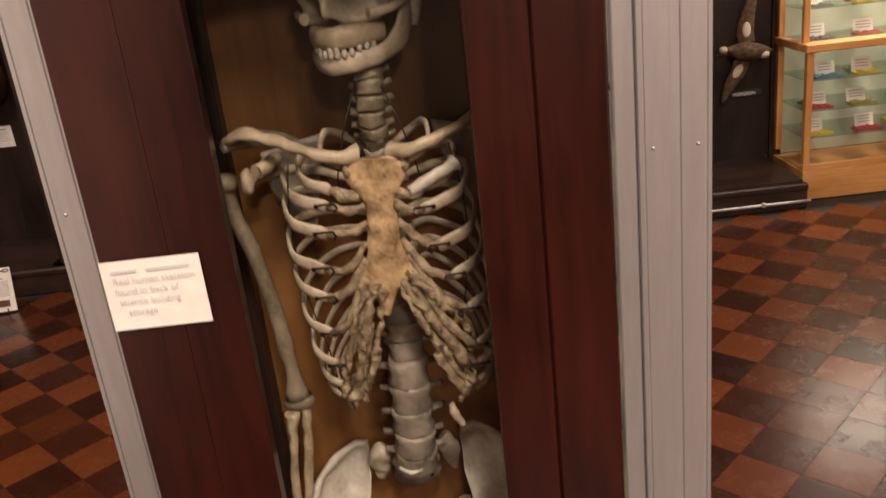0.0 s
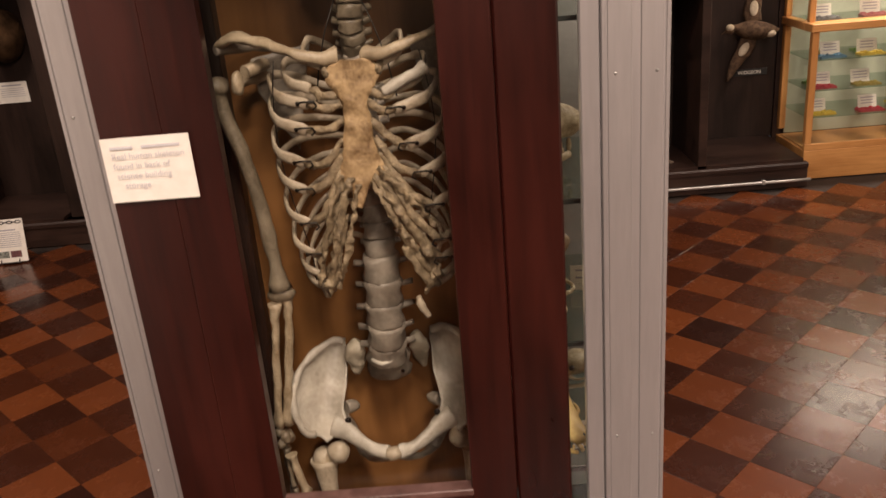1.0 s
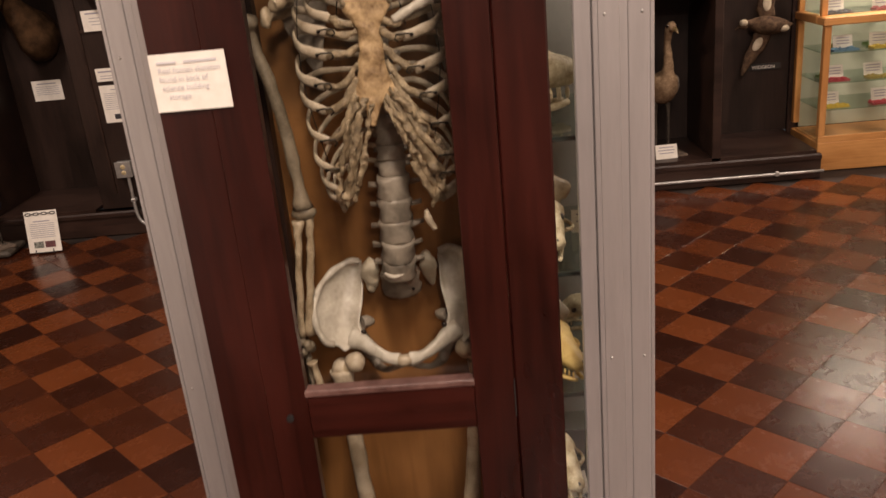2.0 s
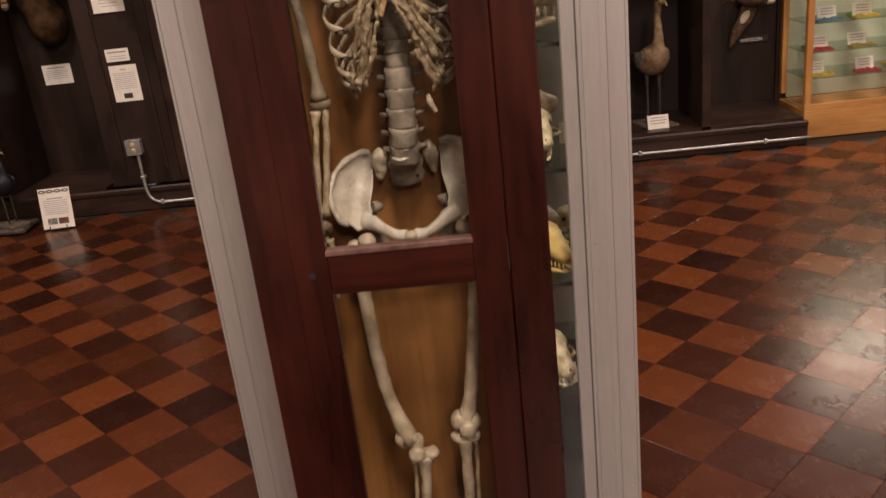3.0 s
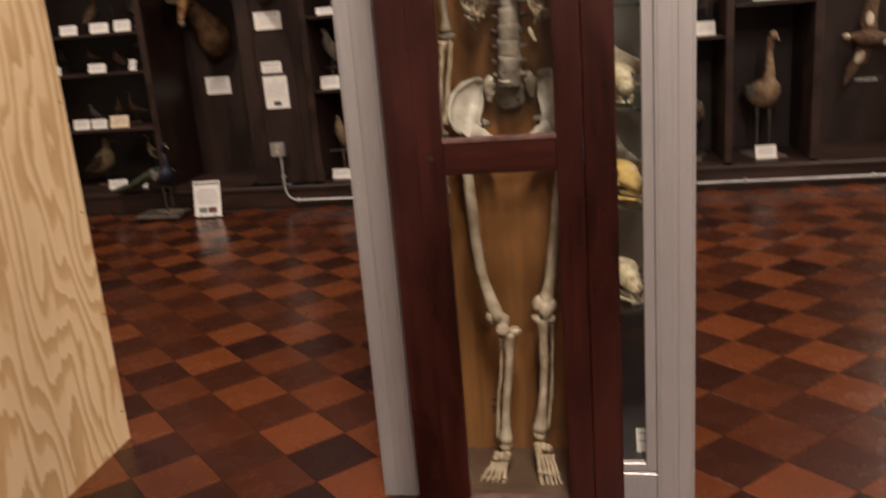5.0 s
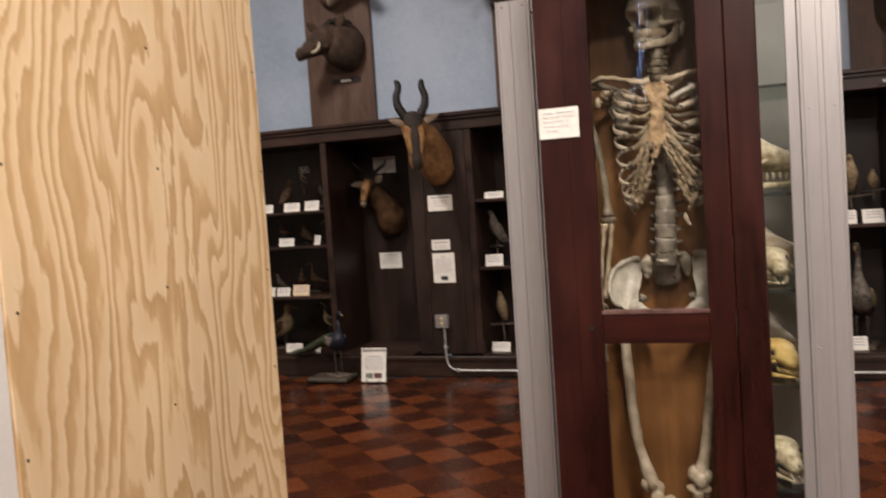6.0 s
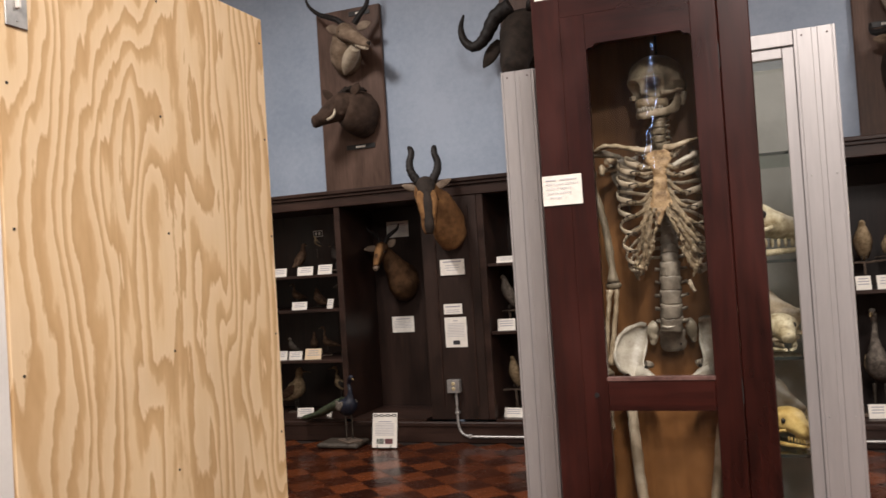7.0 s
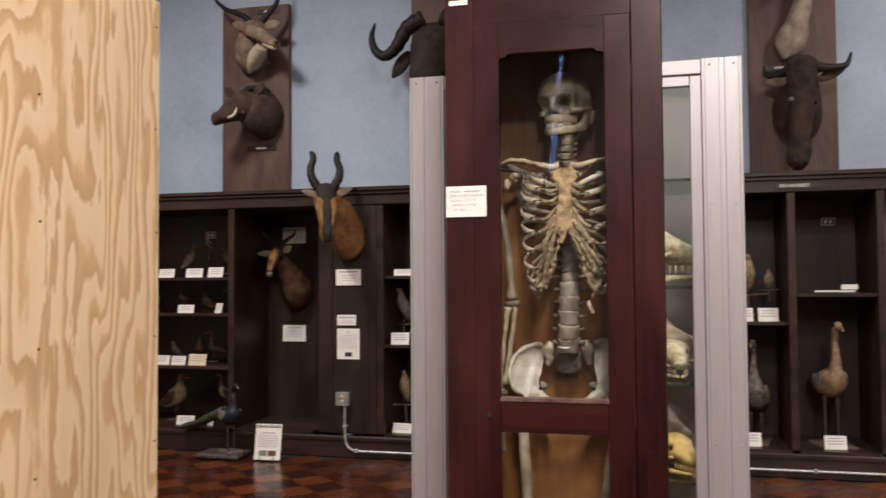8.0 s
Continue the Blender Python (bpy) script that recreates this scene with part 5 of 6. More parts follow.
WHITE_FUR = mottled("cream_fur", (0.34, 0.28, 0.20), (0.55, 0.48, 0.37), 14, 0.85, bumps=0.6, fine=180, dist=0.004, spec=0.2)
HORN = mottled("black_horn", (0.005, 0.0045, 0.0045), (0.020, 0.016, 0.014), 40, 0.55, spec=0.25, bumps=0.6, fine=120, dist=0.004)
EYE = plain("glass_eye", (0.008, 0.005, 0.004), 0.08)
TUSK = mottled("ivory_tusk", (0.45, 0.38, 0.26), (0.66, 0.60, 0.48), 30, 0.4)


def ridged_horn(ctrl, n=46, ridges=0.10, sides=12):
    rows = curve_points(ctrl, n)
    return tube(bmesh.new(), [r[:3] for r in rows], [max(0.003, float(r[3]) * (1 + ridges * math.sin(i * 1.9) * (1 - i / n))) for i, r in enumerate(rows)], sides)


def ear(base, tip, width):
    """A cupped leaf from base to tip."""
    b, t = Vector(base), Vector(tip)
    rows = [(*b.lerp(t, u), max(0.004, width * math.sin(math.pi * (0.12 + 0.85 * u)) ** 0.8), max(0.003, width * 0.28 * math.sin(math.pi * (0.12 + 0.85 * u)))) for u in np.linspace(0, 1, 7)]
    return smooth_tube(bmesh.new(), rows, 12, 10, up=(0, 1, 0.2))


def mount(name, label, at, rows, fur, horns=(), ears=(), eyes=(), ear_mat=None, extra=(), neck=(), up=(0, 0, 1)):
    o = thing(name, at, label, "animal mount", "mounted heads")
    bm = smooth_tube(bmesh.new(), rows, 44, 24, up=up)
    roughen(bm, 0.010, 0.09, at[0])
    roughen(bm, 0.004, 0.025, at[2])
    head = part("head", bm, fur, o)
    if neck:
        bm = smooth_tube(bmesh.new(), neck, 36, 26)
        roughen(bm, 0.010, 0.09, at[0] + 3)
        part("neck", roughen(bm, 0.004, 0.022, at[2] + 3), fur, o)
    for h in horns:
        part("horn", ridged_horn(h), HORN, head, "dark ridged horn")
    for b, t, w in ears:
        part("ear", ear(b, t, w), ear_mat or fur, head)
    for e, r in eyes:
        part("eye", ball(bmesh.new(), e, r, 12, 8), EYE, head, "shiny dark glass eye")
    for nm, bm2, mt, lb in extra:
        part(nm, bm2, mt, head, lb)
    return o


def mirror_pts(rows, cx_):
    return [(2 * cx_ - r[0], *r[1:]) for r in rows]


# red-brown antelope with lyre horns on the pillar
HX, HY = -2.250, 4.155


def faced(rows, deg=26):
    """Rows turned about the upright axis through the crown of the head."""
    c_, s_ = math.cos(radians(deg)), math.sin(radians(deg))
    return [(HX + (r[0] - HX) * c_ - (r[1] - HY) * s_, HY + (r[0] - HX) * s_ + (r[1] - HY) * c_, *r[2:]) for r in rows]


h1 = [(HX + 0.026, 4.185, 2.110, 0.034), (HX + 0.064, 4.18, 2.165, 0.037), (HX + 0.106, 4.19, 2.240, 0.034), (HX + 0.114, 4.20, 2.315, 0.030), (HX + 0.094, 4.21, 2.380, 0.027), (HX + 0.096, 4.24, 2.425, 0.025), (HX + 0.104, 4.30, 2.450, 0.018)]
blaze = smooth_tube(bmesh.new(), faced([(HX, 4.050, 2.060, 0.028, 0.016), (HX, 4.008, 1.965, 0.040, 0.018), (HX, 3.980, 1.86, 0.035, 0.016), (HX, 3.968, 1.785, 0.040, 0.026), (HX, 3.982, 1.728, 0.030, 0.026)]), 18, 12)
mount("antelope_mount", "red-brown antelope head with dark face and lyre horns", (-2.2, FRONT - 0.009, 1.75),
      [(-2.140, 4.428, 1.725, 0.118, 0.175), (-2.140, 4.36, 1.78, 0.118, 0.19), (-2.17, 4.27, 1.93, 0.100, 0.145), (-2.22, 4.20, 2.035, 0.080, 0.10)] + faced([(HX, 4.155, 2.085, 0.086, 0.070), (HX, 4.10, 2.03, 0.092, 0.060), (HX, 4.045, 1.90, 0.070, 0.052), (HX, 4.018, 1.785, 0.055, 0.045), (HX, 4.010, 1.728, 0.034, 0.028)]), FAWN,
      horns=[faced(h1), faced(mirror_pts(h1, HX))],
      ears=[((HX + 0.06, 4.19, 2.09), (HX + 0.19, 4.25, 2.165), 0.030), ((HX - 0.06, 4.16, 2.09), (HX - 0.19, 4.12, 2.135), 0.030)],
      eyes=[(faced([(HX + 0.084, 4.09, 2.00)])[0], 0.014), (faced([(HX - 0.084, 4.09, 2.00)])[0], 0.014)], ear_mat=GREY_FUR,
      extra=[("cheek", smooth_tube(bmesh.new(), faced([(HX + s * 0.040, 4.078, 2.060, 0.034, 0.030), (HX + s * 0.046, 4.042, 1.985, 0.040, 0.034), (HX + s * 0.036, 4.008, 1.90, 0.030, 0.026), (HX + s * 0.026, 3.990, 1.83, 0.018, 0.016)]), 16, 12), ORANGE_FUR, "orange-tan cheek") for s in (-1, 1)] + [("forehead", smooth_tube(bmesh.new(), faced([(HX, 4.165, 2.160, 0.060, 0.045), (HX, 4.120, 2.120, 0.080, 0.050), (HX, 4.068, 2.070, 0.062, 0.030), (HX, 4.042, 2.030, 0.034, 0.016)]), 14, 14), DARK_FUR, "dark forehead between the horns"), ("face_blaze", blaze, DARK_FUR, "dark blaze down the face")])
# small antelope in the alcove
IX = -2.978
h2 = [(IX + 0.026, 4.83, 1.695, 0.020), (IX + 0.040, 4.85, 1.755, 0.019), (IX + 0.090, 4.87, 1.800, 0.017), (IX + 0.140, 4.87, 1.835, 0.013), (IX + 0.162, 4.86, 1.876, 0.006)]
mount("antelope_mount", "small tan antelope head with slender curved horns", (-2.86, YB - 0.04, 1.34),
      [(IX, 4.880, 1.672, 0.040, 0.045), (IX, 4.825, 1.668, 0.060, 0.056), (IX - 0.001, 4.770, 1.618, 0.052, 0.046), (IX - 0.003, 4.722, 1.545, 0.035, 0.036), (IX - 0.004, 4.692, 1.495, 0.027, 0.028), (IX - 0.004, 4.676, 1.474, 0.014, 0.014)], DEEP_FAWN,
      horns=[h2, mirror_pts(h2, IX)],
      ears=[((IX - 0.050, 4.85, 1.672), (IX - 0.195, 4.85, 1.668), 0.030), ((IX + 0.050, 4.85, 1.680), (IX + 0.120, 4.86, 1.735), 0.034)],
      eyes=[((IX - 0.051, 4.772, 1.628), 0.012), ((IX + 0.051, 4.768, 1.630), 0.012)], ear_mat=GREY_FUR,
      extra=[("face", smooth_tube(bmesh.new(), [(IX, 4.792, 1.700, 0.030, 0.016), (IX, 4.748, 1.640, 0.040, 0.020), (IX - 0.002, 4.706, 1.565, 0.032, 0.018), (IX - 0.004, 4.682, 1.512, 0.022, 0.014)], 16, 12), ORANGE_FUR, "orange-tan face"),
             ("muzzle", smooth_tube(bmesh.new(), [(IX - 0.004, 4.702, 1.505, 0.026, 0.024), (IX - 0.004, 4.679, 1.482, 0.026, 0.024), (IX - 0.004, 4.668, 1.472, 0.017, 0.015)], 8, 10), GREY_FUR, "pale muzzle")],
      neck=[(-2.875, 5.097, 1.350, 0.130, 0.175), (-2.878, 5.03, 1.355, 0.130, 0.172), (-2.900, 4.96, 1.450, 0.098, 0.125), (-2.945, 4.89, 1.570, 0.066, 0.080), (IX, 4.845, 1.650, 0.052, 0.050)])
# greyish antelope high on the board
h3 = [(-3.215, 4.82, 3.735, 0.029), (-3.29, 4.82, 3.805, 0.027), (-3.40, 4.84, 3.860, 0.025), (-3.50, 4.85, 3.905, 0.021), (-3.60, 4.85, 4.00, 0.015), (-3.63, 4.83, 4.12, 0.008)]
h3b = [(-3.12, 4.82, 3.745, 0.029), (-3.06, 4.83, 3.825, 0.026), (-3.005, 4.85, 3.900, 0.022), (-2.985, 4.87, 4.00, 0.016), (-2.99, 4.87, 4.10, 0.008)]
mount("antelope_mount", "grey-brown antelope head with pale throat on a board", (-3.32, YB - 0.05, 3.5),
      [(-3.285, 4.885, 3.700, 0.060, 0.060), (-3.22, 4.830, 3.690, 0.086, 0.080), (-3.15, 4.780, 3.640, 0.076, 0.072), (-3.065, 4.735, 3.580, 0.055, 0.056), (-2.975, 4.692, 3.520, 0.044, 0.043), (-2.930, 4.668, 3.492, 0.034, 0.032), (-2.912, 4.656, 3.480, 0.014, 0.014)], ASH_FUR,
      horns=[h3, h3b], ears=[((-3.30, 4.86, 3.715), (-3.425, 4.85, 3.765), 0.046), ((-3.10, 4.83, 3.705), (-2.965, 4.85, 3.740), 0.042)],
      eyes=[((-3.235, 4.752, 3.672), 0.015), ((-3.102, 4.738, 3.640), 0.015)], ear_mat=GREY_FUR,
      extra=[("chin", smooth_tube(bmesh.new(), [(-3.06, 4.745, 3.530, 0.034, 0.026), (-2.985, 4.700, 3.480, 0.032, 0.022), (-2.935, 4.676, 3.458, 0.022, 0.016)], 10, 12), WHITE_FUR, "pale chin"),
             ("throat", smooth_tube(bmesh.new(), [(-3.11, 4.80, 3.52, 0.050, 0.045), (-3.19, 4.87, 3.47, 0.074, 0.060), (-3.27, 4.94, 3.40, 0.062, 0.050), (-3.325, 4.98, 3.335, 0.014, 0.012)], 18, 14), WHITE_FUR, "pale throat"),
             ("nose", ball(bmesh.new(), (-2.914, 4.660, 3.497), (0.024, 0.020, 0.018), 10, 7), DARK_FUR, "dark nose")],
      neck=[(-3.335, 5.088, 3.515, 0.135, 0.165), (-3.335, 5.02, 3.515, 0.135, 0.160), (-3.32, 4.95, 3.575, 0.118, 0.125), (-3.28, 4.88, 3.655, 0.088, 0.088)])
# warthog
mount("warthog_mount", "dark warthog head with pale tusks on a board", (-3.22, YB - 0.05, 2.95),
      [(-3.24, 4.91, 3.035, 0.100, 0.110), (-3.315, 4.83, 3.000, 0.128, 0.125), (-3.395, 4.75, 2.935, 0.094, 0.095), (-3.455, 4.690, 2.885, 0.070, 0.062), (-3.495, 4.652, 2.862, 0.076, 0.056), (-3.512, 4.636, 2.856, 0.048, 0.034)], BROWN_FUR,
      ears=[((-3.41, 4.87, 3.085), (-3.52, 4.88, 3.195), 0.042), ((-3.20, 4.85, 3.105), (-3.13, 4.87, 3.210), 0.042)],
      eyes=[((-3.415, 4.785, 3.015), 0.013), ((-3.300, 4.735, 3.005), 0.013)],
      extra=[("tusk", ridged_horn([(-3.375, 4.675, 2.868, 0.014), (-3.315, 4.650, 2.880, 0.014), (-3.288, 4.648, 2.915, 0.011), (-3.290, 4.660, 2.952, 0.004)], 16, 0, 8), TUSK, "curved pale tusk"),
             ("tusk", ridged_horn([(-3.495, 4.705, 2.872, 0.012), (-3.545, 4.700, 2.885, 0.010), (-3.550, 4.710, 2.925, 0.004)], 16, 0, 8), TUSK, "curved pale tusk"),
             ("wart", ball(bmesh.new(), (-3.275, 4.755, 2.925), (0.034, 0.034, 0.026), 12, 8), BROWN_FUR, ""),
             ("mane", roughen(smooth_tube(bmesh.new(), [(-3.33, 4.85, 3.125, 0.030, 0.022), (-3.27, 4.92, 3.165, 0.045, 0.035), (-3.22, 5.02, 3.180, 0.055, 0.035), (-3.20, 5.085, 3.170, 0.045, 0.03)], 24, 14), 0.022, 0.022, 4), DARK_FUR, "bristly dark mane")],
      neck=[(-3.205, 5.088, 2.950, 0.165, 0.215), (-3.21, 5.00, 2.950, 0.168, 0.218), (-3.25, 4.90, 2.960, 0.150, 0.190), (-3.30, 4.84, 2.975, 0.120, 0.140)])
# buffalo
h5 = [(-1.58, 4.66, 3.60, 0.075), (-1.72, 4.66, 3.53, 0.065), (-1.83, 4.67, 3.37, 0.052), (-1.93, 4.68, 3.315, 0.044), (-2.02, 4.70, 3.38, 0.036), (-2.055, 4.72, 3.50, 0.026), (-2.03, 4.74, 3.62, 0.010)]
mount("buffalo_mount", "black buffalo head with broad hooked horns", (-1.50, YB - 0.05, 3.38),
      [(-1.50, 5.098, 3.36, 0.30, 0.30), (-1.50, 4.92, 3.36, 0.28, 0.28), (-1.51, 4.76, 3.36, 0.22, 0.23), (-1.52, 4.62, 3.28, 0.16, 0.18), (-1.53, 4.50, 3.10, 0.12, 0.13), (-1.53, 4.46, 3.0, 0.11, 0.10), (-1.53, 4.44, 2.96, 0.06, 0.05)], DARK_FUR,
      horns=[h5, mirror_pts(h5, -1.50)], ears=[((-1.72, 4.74, 3.35), (-1.88, 4.74, 3.14), 0.06), ((-1.28, 4.74, 3.35), (-1.12, 4.74, 3.14), 0.06)],
      eyes=[((-1.655, 4.60, 3.30), 0.016), ((-1.375, 4.60, 3.30), 0.016)])
# wildebeest on the right board
mount("wildebeest_mount", "dark wildebeest head with long face and curved horns", (1.36, YB - 0.05, 2.8),
      [(1.372, 4.88, 3.035, 0.085, 0.075), (1.366, 4.80, 3.030, 0.116, 0.090), (1.356, 4.745, 2.910, 0.106, 0.088), (1.340, 4.705, 2.720, 0.092, 0.084), (1.320, 4.670, 2.500, 0.076, 0.074), (1.306, 4.650, 2.350, 0.092, 0.078), (1.299, 4.645, 2.268, 0.084, 0.064), (1.296, 4.645, 2.228, 0.042, 0.038)], SOOT_FUR,
      horns=[[(1.395, 4.78, 3.050, 0.046), (1.49, 4.755, 3.004, 0.038), (1.60, 4.755, 2.998, 0.029), (1.675, 4.77, 3.022, 0.021), (1.710, 4.78, 3.112, 0.008)], [(1.335, 4.80, 3.050, 0.046), (1.26, 4.84, 3.010, 0.038), (1.18, 4.90, 2.995, 0.029), (1.125, 4.95, 3.022, 0.021), (1.115, 4.97, 3.090, 0.008)]],
      ears=[((1.475, 4.82, 2.925), (1.672, 4.81, 2.998), 0.038), ((1.26, 4.84, 2.925), (1.12, 4.90, 2.950), 0.036)],
      eyes=[((1.440, 4.715, 2.735), 0.016), ((1.258, 4.700, 2.730), 0.016)], ear_mat=ASH_FUR,
      extra=[("brow", smooth_tube(bmesh.new(), [(1.262, 4.705, 2.765, 0.018), (1.275, 4.680, 2.758, 0.022), (1.290, 4.668, 2.750, 0.014)], 8, 10), ASH_FUR, "tan ring over the eye"),
             ("nostril", ball(bmesh.new(), (1.265, 4.578, 2.285), (0.018, 0.014, 0.026), 10, 8), HORN, "dark nostril"), ("nostril", ball(bmesh.new(), (1.335, 4.578, 2.285), (0.018, 0.014, 0.026), 10, 8), HORN, "dark nostril"),
             ("beard", roughen(smooth_tube(bmesh.new(), [(1.335, 4.78, 2.60, 0.040, 0.05), (1.335, 4.84, 2.50, 0.060, 0.09), (1.345, 4.94, 2.42, 0.050, 0.08)], 20, 14), 0.022, 0.025, 2), DARK_FUR, "dark throat beard")],
      neck=[(1.362, 5.088, 2.72, 0.185, 0.29), (1.362, 4.99, 2.78, 0.170, 0.25), (1.366, 4.89, 2.92, 0.130, 0.15)])
# pale bust above it
mount("antelope_mount", "pale long-necked antelope mount high on a board", (1.36, YB - 0.05, 3.4),
      [(1.268, 5.02, 3.145, 0.018, 0.070), (1.292, 5.01, 3.205, 0.080, 0.082), (1.318, 5.00, 3.275, 0.118, 0.092), (1.352, 4.99, 3.380, 0.100, 0.098), (1.392, 4.98, 3.500, 0.074, 0.090), (1.425, 4.96, 3.640, 0.068, 0.080), (1.452, 4.93, 3.800, 0.072, 0.076), (1.462, 4.89, 3.900, 0.068, 0.070), (1.462, 4.86, 3.945, 0.030, 0.030)], PALE_FUR, up=(0, 1, 0),
      ears=[((1.51, 4.90, 3.92), (1.60, 4.90, 3.98), 0.03), ((1.41, 4.90, 3.93), (1.32, 4.90, 3.98), 0.03)],
      extra=[("muzzle", smooth_tube(bmesh.new(), [(1.462, 4.90, 3.90, 0.062, 0.058), (1.445, 4.80, 3.865, 0.050, 0.048), (1.425, 4.70, 3.815, 0.036, 0.034), (1.418, 4.66, 3.795, 0.018, 0.016)], 14, 14), GREY_FUR, "")])
# name strips
for x, y, z, w, lb in ((-3.255, YB - 0.052, 2.655, 0.30, "black name strip with white letters on a board"), (-3.19, YB - 0.052, 3.93, 0.22, "black name strip with white letters on a board"), (1.248, FRONT - 0.0105, 2.085, 0.285, "black name strip with white letters on a header"), (1.24, YB - 0.052, 3.10, 0.20, "black name strip with white letters on a board"), (2.312, YB - 0.0405, 0.665, 0.262, "black name strip with white letters in an alcove")):
    o = thing("name_strip", (x, y, z), lb, "sign", "name strips")
    part("strip", B(x - w / 2, x + w / 2, y - 0.008, y - 0.0006, z - 0.023, z + 0.023, bevel=0.002), BLACK, o)
    if w == 0.285:
        writing(o, "RED HARTEBEEST", 0.030, (x - 0.115, y - 0.0085, z - 0.010), PAPER, spread=0.85)
    elif w == 0.262:
        writing(o, "WIDGEON", 0.034, (x - 0.08, y - 0.0085, z - 0.012), PAPER)
    else:
        part("letter_bar", B(x - w * 0.17, x + w * 0.17, y - 0.0092, y - 0.0082, z - 0.009, z + 0.009), PAPER, o)

# ---- mounted birds ----
PLUME = {
    "brown": mottled("brown_plumage", (0.035, 0.020, 0.012), (0.13, 0.08, 0.048), 30, 0.8, bumps=0.6, fine=140, dist=0.004, spec=0.2),
    "grey": mottled("grey_plumage", (0.07, 0.06, 0.05), (0.24, 0.21, 0.175), 30, 0.8, bumps=0.6, fine=140, dist=0.004, spec=0.2),
    "cream": mottled("cream_plumage", (0.16, 0.115, 0.06), (0.40, 0.31, 0.19), 30, 0.8, bumps=0.6, fine=140, dist=0.004, spec=0.2),
    "dark": mottled("dark_plumage", (0.012, 0.010, 0.009), (0.05, 0.04, 0.033), 30, 0.7, bumps=0.6, fine=140, dist=0.004, spec=0.3),
    "blue": mottled("peacock_blue", (0.003, 0.004, 0.010), (0.006, 0.010, 0.026), 30, 0.55, bumps=0.6, fine=140, dist=0.004),
    "fawn": mottled("fawn_plumage", (0.16, 0.10, 0.055), (0.34, 0.24, 0.15), 30, 0.8, bumps=0.6, fine=140, dist=0.004, spec=0.2),
}
BILL = mottled("horn_bill", (0.10, 0.07, 0.03), (0.26, 0.18, 0.08), 40, 0.4)
SHANK = mottled("dark_shank", (0.025, 0.02, 0.015), (0.07, 0.055, 0.04), 40, 0.6)
TWIG = mottled("grey_branch", (0.05, 0.035, 0.025), (0.15, 0.11, 0.08), 25, 0.9, bumps=0.8, fine=120, dist=0.004)


